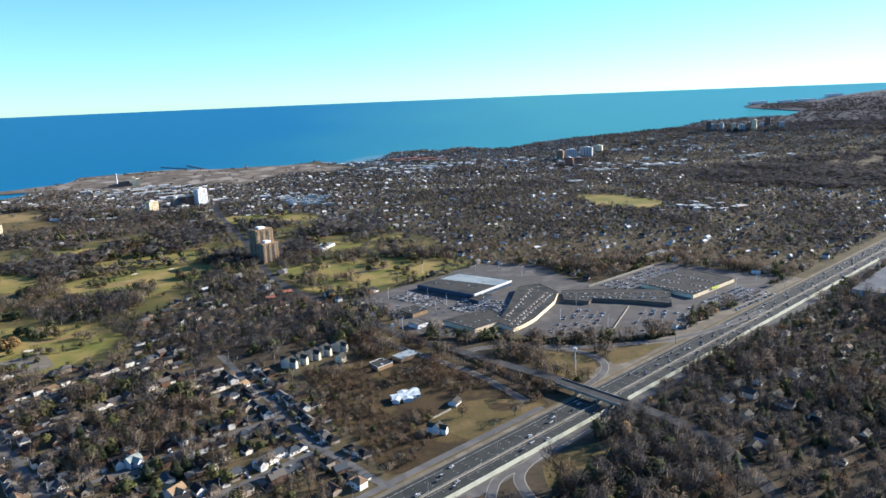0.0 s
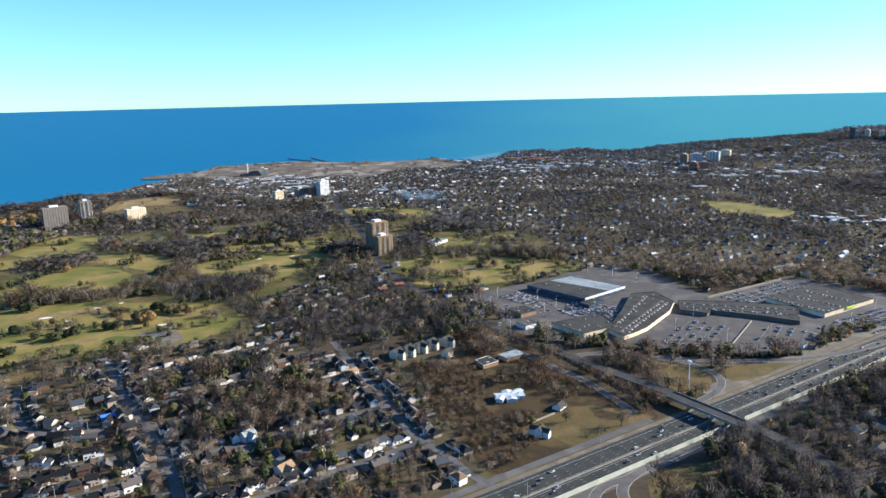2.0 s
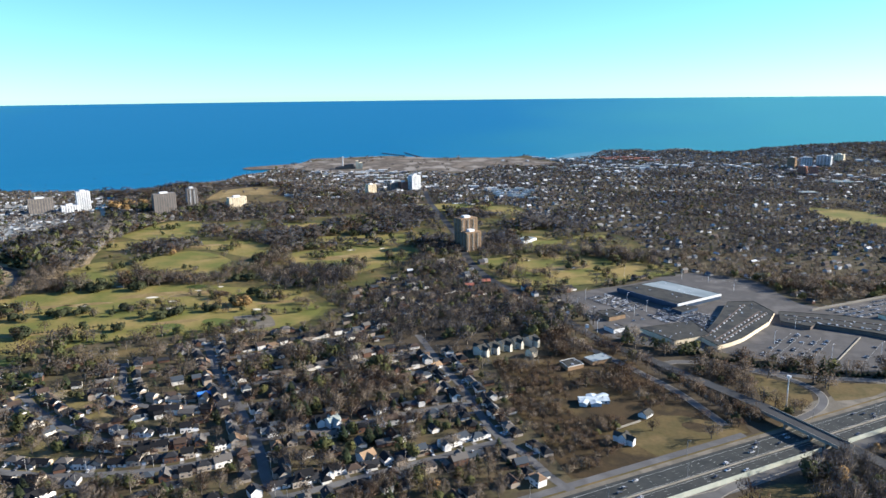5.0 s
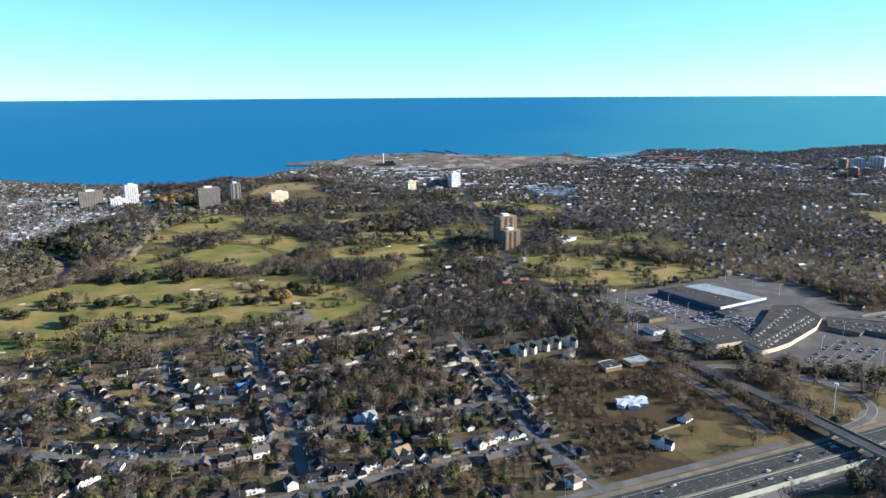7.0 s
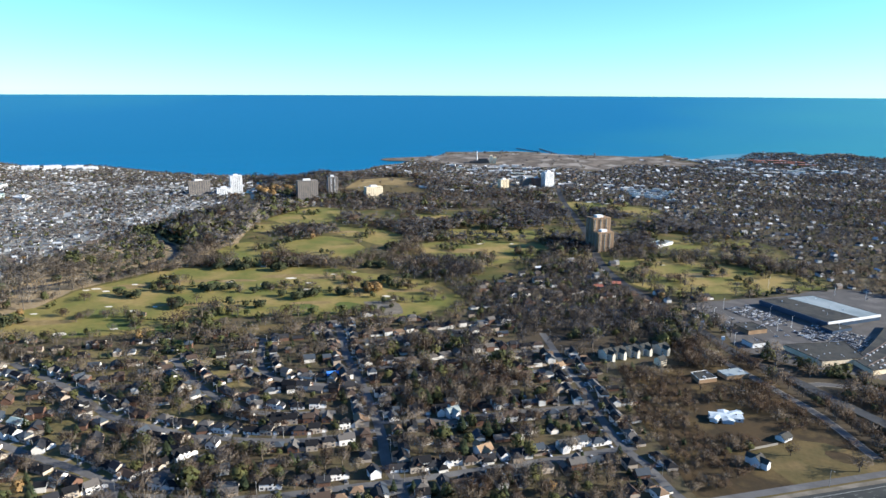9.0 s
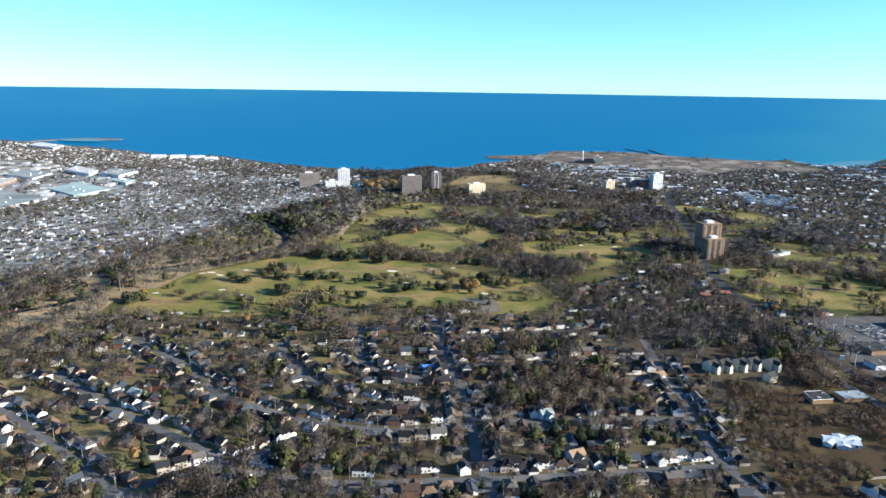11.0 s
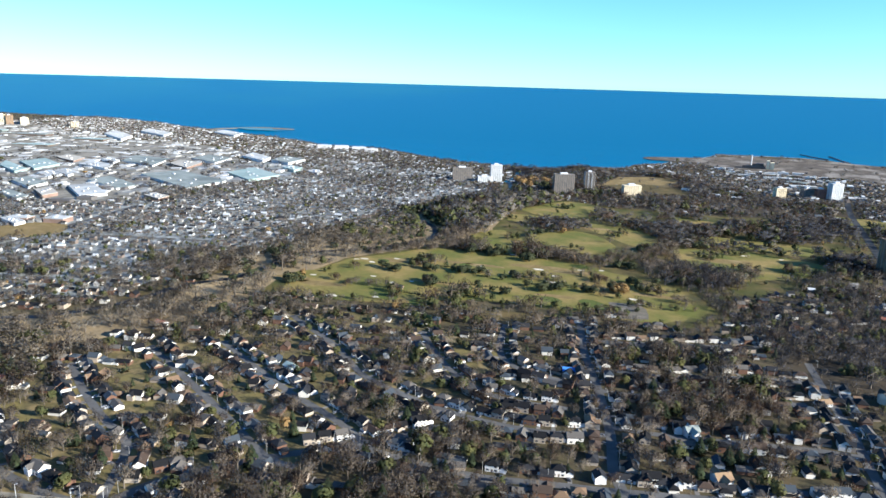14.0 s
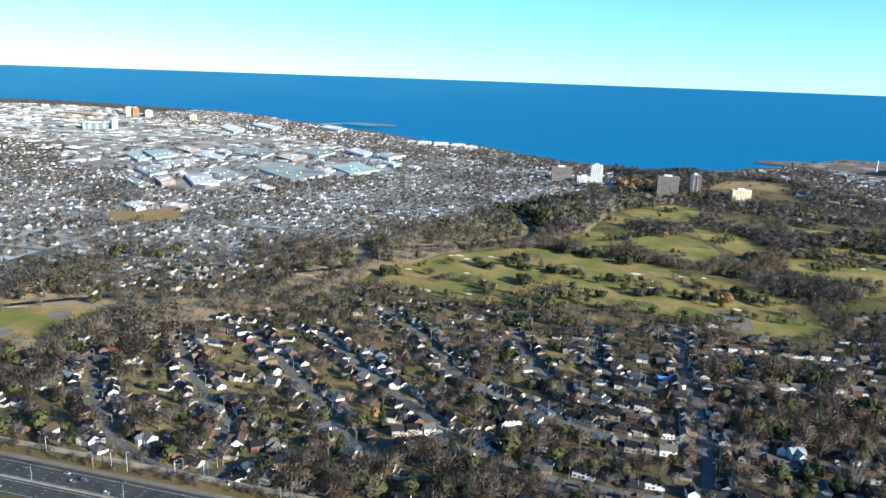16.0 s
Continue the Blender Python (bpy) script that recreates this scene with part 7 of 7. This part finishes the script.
manor = villa(-45, 597, 20, "sprawling house with bright white angular roofs in scrubland", 26, 10, 3.2, 1.0, M_PALEROOF_HOUSE, M_PALEROOF_HOUSE, 9)
for x, y, t in ((8, 5, 35), (-9, -4, 60)):
    r = Shape()
    gable(r, -6, 6, -3.5, 3.5, 3.4, 0.8)
    part("wing_roof", r, M_PALEROOF_HOUSE, manor, "white angular roof wing").matrix_basis = pose(x, y, 0, 0, 0, t)
    part("wing_wall", Shape().box(-5.6, 5.6, -3.2, 3.2, 0, 3.4), M_WHITEWALL, manor).matrix_basis = pose(x, y, 0, 0, 0, t)
villa(-15, 528, 66, "white two-storey farmhouse with dark roof", 8, 7, 5.6, 2.8, M_WHITEWALL, M_FLATROOF, 5)
villa(0, 581, 62, "dark-roofed clubhouse with a white front", 11, 8, 3.0, 2.4, M_WHITEWALL, M_FLATROOF)
villa(-706, 547, 32, "dark-roofed shed on the golf course", 16, 7, 3, 2, M_BRICK, M_FLATROOF)
for x, y in ((-170, 684), (-161, 694), (-150, 706), (-140, 717), (-124, 727)):
    villa(x, y, 58, "tall cream terraced house with a dark roof", 12, 11.5, 8.0, 3.2, M_CREAM, M_FLATROOF, 4)
villa(-118, 694, 60, "tall grey house with a blind gable", 9, 9, 6, 3, M_BEIGE, M_FLATROOF)
villa(-206, 636, 60, "white house lit by the sun", 12, 9, 3.2, 2.5, M_WHITEWALL, M_BRICK)
villa(-250, 492, 62, "grey two-storey house with white gables", 11, 9, 5.6, 3, M_WHITEWALL, M_GREYROOF, 5)
villa(-200, 447, 60, "tan-roofed gabled house with a white front", 12, 10, 4.6, 3.4, M_WHITEWALL, M_BRICK, 6)
villa(-483, 606, 40, "white-gabled house at the end of the street", 11, 9, 4.2, 3, M_WHITEWALL, M_DARKBRICK, 5)
villa(-389, 512, 40, "house with a bright blue tarpaulin on its roof", 12, 9, 3, 2.4, M_WHITEWALL, material("blue_tarpaulin", (0.05, 0.16, 0.45), (0.06, 0.2, 0.5), None, 0.5, 2.0, 0.5))
# houses in the trees across the motorway
villa(257, 595, 40, "white-walled house with a dark roof among bare trees", 12, 9, 3.4, 2.6, M_WHITEWALL, M_FLATROOF)
villa(258, 574, 130, "cream house with a dark roof among bare trees", 14, 9, 5.4, 2.6, M_CREAM, M_FLATROOF)
villa(279, 602, 50, "white-walled house with a dark roof among bare trees", 11, 9, 3.4, 2.6, M_WHITEWALL, M_FLATROOF)
villa(278, 566, 40, "tan brick house with a dark roof among bare trees", 12, 9, 5.4, 2.6, M_BRICK, M_FLATROOF)
villa(281, 553, 130, "white-walled house with a dark roof among bare trees", 14, 9, 3.4, 2.6, M_WHITEWALL, M_FLATROOF)
villa(237, 529, 50, "cream house with a dark roof among bare trees", 11, 9, 5.4, 2.6, M_CREAM, M_FLATROOF)
villa(237, 567, 40, "white-walled house with a dark roof among bare trees", 12, 9, 3.4, 2.6, M_WHITEWALL, M_FLATROOF)
villa(236, 491, 130, "white-walled house with a dark roof among bare trees", 14, 9, 5.4, 2.6, M_WHITEWALL, M_FLATROOF)
villa(223, 481, 50, "dark brick house with a grey roof among bare trees", 11, 9, 3.4, 2.6, M_DARKBRICK, M_FLATROOF)
villa(318, 614, 40, "white-walled house with a dark roof among bare trees", 12, 9, 5.4, 2.6, M_WHITEWALL, M_FLATROOF)
villa(302, 627, 130, "tan brick house with a dark roof among bare trees", 14, 9, 3.4, 2.6, M_BRICK, M_FLATROOF)
villa(-745, 254, 20, "house with a salmon red roof at the ravine's edge", 13, 9, 3.2, 2.6, M_WHITEWALL, M_REDROOF)
villa(-655, 50, 12, "long low white house at the end of the court", 22, 10, 3.2, 2.2, M_WHITEWALL, M_GREYROOF)
villa(-690, 92, 30, "red-roofed bungalow near the ravine", 18, 9, 3, 2.2, M_BRICK, M_REDROOF)
villa(-555, 285 + 22, 4, "bungalow with a green roof", 14, 9, 3.2, 2.4, M_WHITEWALL, M_GREENROOF)
villa(-252, 940, 30, "house with a bright red roof among trees", 13, 9, 3.2, 2.4, M_BRICK, M_REDROOF)
villa(-234, 968, 30, "house with a red roof among trees", 12, 9, 3.2, 2.4, M_BRICK, M_REDROOF)
for x, y in ((-376, 1200), (-369, 1206)):
    t = tagged(new("marquee"), "white pointed marquee tent by the tower", "tent")
    t.location = (x, y, 0)
    part("canopy", Shape().solid([(-5, -5, 3), (5, -5, 3), (5, 5, 3), (-5, 5, 3), (0, 0, 9)], [(0, 1, 4), (1, 2, 4), (2, 3, 4), (3, 0, 4), (3, 2, 1, 0)]), M_TRIM, t)
    for a, b in ((-4.9, -4.9), (4.9, -4.9), (4.9, 4.9), (-4.9, 4.9)):
        part("post", Shape().tube((a, b, 0), (a, b, 3.05), 0.12, 0.12, 5), M_METAL, t)
flat_building("curling_rink", [(-252, 1250), (-230, 1245), (-214, 1290), (-236, 1296)], 5, M_WHITEWALL, M_WHITEROOF, "long pale blue-roofed hall by the golf course", "hall", 2)
sheet("golf_car_park", [(-500, 729), (-473, 750), (-433, 712), (-452, 685)], 0.3, M_GRAVEL, "pale asphalt parking court of the golf course", "car park")
COURT = [(-575, 480), (-602, 506), (-587, 521), (-560, 495)]
s = Shape()
s.face([(x, y, 0.3) for x, y in COURT][::-1])
tagged(new("tennis_court", s.mesh("tennis_court", M_GREEN)), "green hard tennis court with white light poles", "tennis court", kind="structure")


def pole(name, x, y, h, label, arm=2.0, turn=0.0, mast=False, mat=M_POLE):
    """A tapered lighting pole with one arm and lantern, or a crown of lanterns on a high mast."""
    root = tagged(new(name), label, "light pole")
    root.matrix_basis = pose(x, y, 0, 0, 0, turn)
    part("pole", Shape().tube((0, 0, 0), (0, 0, h), 0.2 if not mast else 0.65, 0.13 if not mast else 0.4, 6), mat, root)
    if mast:
        ring_ob = part("lantern_ring", Shape().tube((0, 0, h - 1.3), (0, 0, h - 0.3), 1.5, 1.9, 8), mat, root)
        for i in range(6):
            a = i * math.pi / 3
            part("lantern", Shape().box(1.6 * math.cos(a) - 0.4, 1.6 * math.cos(a) + 0.4, 1.6 * math.sin(a) - 0.4, 1.6 * math.sin(a) + 0.4, h - 2.0, h - 1.3), M_TRIM, ring_ob)
        part("footing", Shape().tube((0, 0, 0), (0, 0, 1.2), 1.2, 1.0, 8), M_CONCRETE, root)
    elif arm:
        arm_ob = part("arm", Shape().tube((0, 0, h - 0.3), (arm, 0, h + 0.4), 0.09, 0.07, 5), mat, root)
        part("lantern", Shape().box(arm - 0.1, arm + 0.9, -0.2, 0.2, h + 0.28, h + 0.52), mat, arm_ob)
    return root


pole("high_mast_light", 117, 633, 29, "tall steel high-mast light in a slip-road loop", mast=True, mat=M_METAL)
for i in range(-10, 22):
    pole("street_lamp", *along(70 * i, 336), 12, "steel lamp pole on the motorway median", 2.6, math.degrees(math.atan2(AX, -AY)) + (180 if i % 2 else 0))
for i in range(-9, 20, 2):
    pole("street_lamp", *along(70 * i + 25, 362), 13, "steel lamp pole beside the motorway", 2.6, math.degrees(math.atan2(-AX, AY)))
for x, y, h in ((-522, 22, 12), (-481, 58, 12), (-468, 66, 15), (-445, 92, 13), (-434, 108, 13), (-458, 125, 12)):
    pole("utility_pole", x, y, h, "pale wooden utility pole beside the motorway", 1.2, 45, mat=M_METAL)
for key, (w, line) in STREETS.items():
    p = smooth_line(line, 1.0)
    for i in range(15, len(p), 48):
        a, b = Vector(p[i][:2]), Vector(p[min(i + 2, len(p) - 1)][:2])
        if (b - a).length > 0:
            n = Vector((-(b - a).y, (b - a).x)).normalized()
            q = a + n * (w / 2 + 1.0)
            pole("utility_pole", q.x, q.y, 9.5, "grey utility pole beside the street", 1.6, math.degrees(math.atan2(-n.y, -n.x)))
for x, y in ((-85, 918), (-58, 901), (-31, 911), (-6, 882), (-105, 824), (-58, 786), (-42, 1055), (40, 1060), (76, 1050), (107, 1011), (130, 800), (180, 770), (230, 790), (160, 860), (330, 840), (380, 900), (420, 930), (-20, 860), (-90, 870)):
    pole("car_park_lamp", x, y, 15, "tall pale lamp pole in the mall car park", 1.5, 40, mat=M_TRIM)
for x, y in ((-70, 786), (-98, 832)):
    g = tagged(new("pylon_sign"), "white illuminated pylon sign at the car park", "sign")
    g.matrix_basis = pose(x, y, 0, 0, 0, 20)
    part("post", Shape().tube((0, 0, 0), (0, 0, 5), 0.3, 0.3, 6), M_METAL, g)
    part("panel", Shape().box(-2, 2, -0.4, 0.4, 5, 9), M_TRIM, g)
lane = Shape()
for x, y, w in ((-22, 549, 0),):
    lane.box(-0.4, 27, -0.3, 0.3, 0, 1.8)
wall_ob = tagged(new("garden_wall", lane.mesh("garden_wall", M_CONCRETE)), "long pale garden wall beside a field", "wall")
wall_ob.matrix_basis = pose(-22, 549, 0, 0, 0, 47)
divider = tagged(new("divider_wall", Shape().box(0, 106, -0.4, 0.4, 0, 1.6).mesh("divider_wall", M_CONCRETE)), "long low concrete wall dividing the car park", "wall")
divider.matrix_basis = pose(178, 749, 0, 0, 0, math.degrees(math.atan2(97, 46)))

# ---- cars ----


def car_shapes(length, width, van=False):
    """Lower body, glazed cabin and roof; the front points along x."""
    l, w = length / 2, width / 2
    body, cabin = Shape(), Shape()
    body.solid([(-l, -w, 0.32), (l, -w, 0.32), (l, w, 0.32), (-l, w, 0.32), (-l, -w * 0.96, 0.85), (l, -w * 0.9, 0.7), (l, w * 0.9, 0.7), (-l, w * 0.96, 0.85), (-0.2 * l, -w, 0.95), (0.45 * l, -w, 0.9), (0.45 * l, w, 0.9), (-0.2 * l, w, 0.95)],
               [(3, 2, 1, 0), (0, 1, 5, 9, 8, 4), (2, 3, 7, 11, 10, 6), (1, 2, 6, 5), (3, 0, 4, 7), (5, 6, 10, 9), (9, 10, 11, 8), (8, 11, 7, 4)])
    top = 2.1 if van else 1.48
    x0, x1 = (-0.98 * l, 0.55 * l) if van else (-0.8 * l, 0.42 * l)
    cabin.solid([(x0, -w * 0.93, 0.86), (x1, -w * 0.93, 0.86), (x1, w * 0.93, 0.86), (x0, w * 0.93, 0.86), (x0 + 0.35, -w * 0.75, top), (x1 - 0.75, -w * 0.75, top), (x1 - 0.75, w * 0.75, top), (x0 + 0.35, w * 0.75, top)],
                [(0, 1, 5, 4), (1, 2, 6, 5), (2, 3, 7, 6), (3, 0, 4, 7), (4, 5, 6, 7)])
    roof = Shape().box(x0 + 0.33, x1 - 0.7, -w * 0.76, w * 0.76, top - 0.02, top + 0.06)
    return body, cabin, roof


def car_model(name, length, width, van, label, wheels=True):
    root = tagged(new(name), label, "car")
    body, cabin, roof = car_shapes(length, width, van)
    paint = part("body", body, M_CARPAINT, root)
    part("cabin_glass", cabin, M_GLASS, root, "dark tinted windows")
    part("roof", roof, M_CARPAINT, root)
    if wheels:
        for x in (-length * 0.31, length * 0.31):
            for y in (-width / 2 + 0.08, width / 2 - 0.08):
                part("wheel", Shape().tube((x, y - 0.11, 0.33), (x, y + 0.11, 0.33), 0.33, 0.33, 8), M_TYRE, root)
    return root


saloon = car_model("car", 4.6, 1.85, False, "saloon car driving on the motorway")
van_model = car_model("van", 5.2, 2.0, True, "van driving on the motorway")
heading = math.degrees(math.atan2(AY, AX))
spots = []
rnd = random.Random(4)
for k, way in ((340.0, 0), (343.5, 0), (347.2, 0), (350.9, 0), (325.8, 180), (329.3, 180), (332.4, 180)):
    s = -640 + rnd.uniform(0, 40)
    while s < 1500:
        spots.append((*along(s, k + rnd.uniform(-0.3, 0.3)), heading + way))
        s += rnd.uniform(30, 130) if s < 520 else rnd.uniform(18, 70)
rnd.shuffle(spots)
spots.sort(key=lambda q: math.hypot(q[0], q[1]))
for i, (x, y, t) in enumerate(spots[:75]):
    m = pose(x, y, 0.2, 0, 0, t)
    src = van_model if i % 6 == 5 else saloon
    if i == 0:
        saloon.matrix_basis = m
    elif i == 5:
        van_model.matrix_basis = m
    else:
        copy_thing(src, m)
moving_rest = spots[75:]

parked = car_model("parked_car", 4.5, 1.8, False, "parked car in the mall car park", False)
LOTS = [  # corner, row direction, rows, cars in a row, share taken
    ((-2, 868), (66, -30), 6, 27, 0.7, 9.0), ((-8, 905), (-55, 45), 5, 24, 0.7, 8.0), ((112, 757), (40, 88), 5, 32, 0.27, -10.0), ((200, 752), (40, 84), 4, 24, 0.15, -13.0),
    ((318, 850), (74, 62), 6, 30, 0.7, -9.0), ((-72, 840), (-42, 60), 3, 18, 0.2, -13.0), ((-20, 840), (-28, 60), 3, 16, 0.25, -14.0), ((250, 760), (45, 70), 2, 20, 0.2, -12.0), ((140, 1040), (-70, 40), 2, 18, 0.1, 14.0), ((30, 870), (30, -50), 2, 14, 0.5, 10.0), ((205, 955), (100, 86), 5, 36, 0.55, -11.0), ((60, 830), (-45, 50), 3, 18, 0.7, 10.0)]
stalls = []
for (x, y), (dx, dy), rows, n, share, gap in LOTS:
    L = math.hypot(dx, dy)
    ux, uy = dx / L, dy / L
    for r in range(rows):
        for i in range(n):
            if rnd.random() < share:
                off = gap * r + rnd.uniform(-0.5, 0.5)
                px, py = x + ux * L * i / n - uy * off, y + uy * L * i / n + ux * off
                if cover_at(px, py) == PAVED:
                    stalls.append((px, py, math.degrees(math.atan2(ux, -uy)) + (180 if rnd.random() < 0.5 else 0)))
lines = Shape()
for (x, y), (dx, dy), rows, n, share, gap in LOTS:
    L = math.hypot(dx, dy)
    ux, uy = dx / L, dy / L
    for r in range(rows):
        ax, ay = x - uy * (gap * r - 2.6), y + ux * (gap * r - 2.6)
        lines.face([(ax, ay, 0.24), (ax + dx, ay + dy, 0.24), (ax + dx - uy * 0.2, ay + dy + ux * 0.2, 0.24), (ax - uy * 0.2, ay + ux * 0.2, 0.24)])
tagged(new("parking_lines", lines.mesh("parking_lines", M_PAINT)), "faded white parking lines", "road marking", kind="structure")
rnd.shuffle(stalls)
for i, (x, y, t) in enumerate(stalls[:150]):
    m = pose(x, y, 0.18, 0, 0, t)
    if i == 0:
        parked.matrix_basis = m
    else:
        copy_thing(parked, m)
rest = []
for x, y, t in moving_rest:
    rest.append((x, y, 0.2, radians(t), 1, 1))
for x, y, t in stalls[150:]:
    rest.append((x, y, 0.18, radians(t), 1, 1))
for x, y, t, k in homes:
    if rnd.random() < 0.6:
        f, sd = Vector((math.sin(t), -math.cos(t))), Vector((math.cos(t), math.sin(t)))
        kk = HOUSE_KINDS[k]
        g = Vector((x, y)) + sd * (kk[0] / 2 + kk[5] / 2 - (0 if kk[5] else 0.68 * kk[0])) + f * (kk[1] / 2 + 3.2)
        rest.append((g.x, g.y, 0.15, t - math.pi / 2, 1, 1))
for i in range(420):
    a, r = rnd.uniform(-88, 30), rnd.uniform(1300, 2800)
    x, y = r * math.sin(radians(a)), r * math.cos(radians(a))
    if cover_at(x, y) in (SUBURB, BARE):
        rest.append((x, y, 0.1, rnd.choice((0.74, 2.3)), 1, 1))
body, cabin, roof = car_shapes(4.5, 1.8)
bv, bt, bs = body.triangles()
cv, ct, cs = cabin.triangles()
rv, rt, rs = roof.triangles()
plain_car = (np.concatenate([bv, cv, rv]), np.concatenate([bt, ct + len(bv), rt + len(bv) + len(cv)]), np.concatenate([bs, cs + 1, rs]))
tagged(soup("far_cars", [strew(plain_car, rest)], [M_CARPAINTS, M_GLASS]), "many small cars parked on drives and driving far off", "cars", kind="stuff")
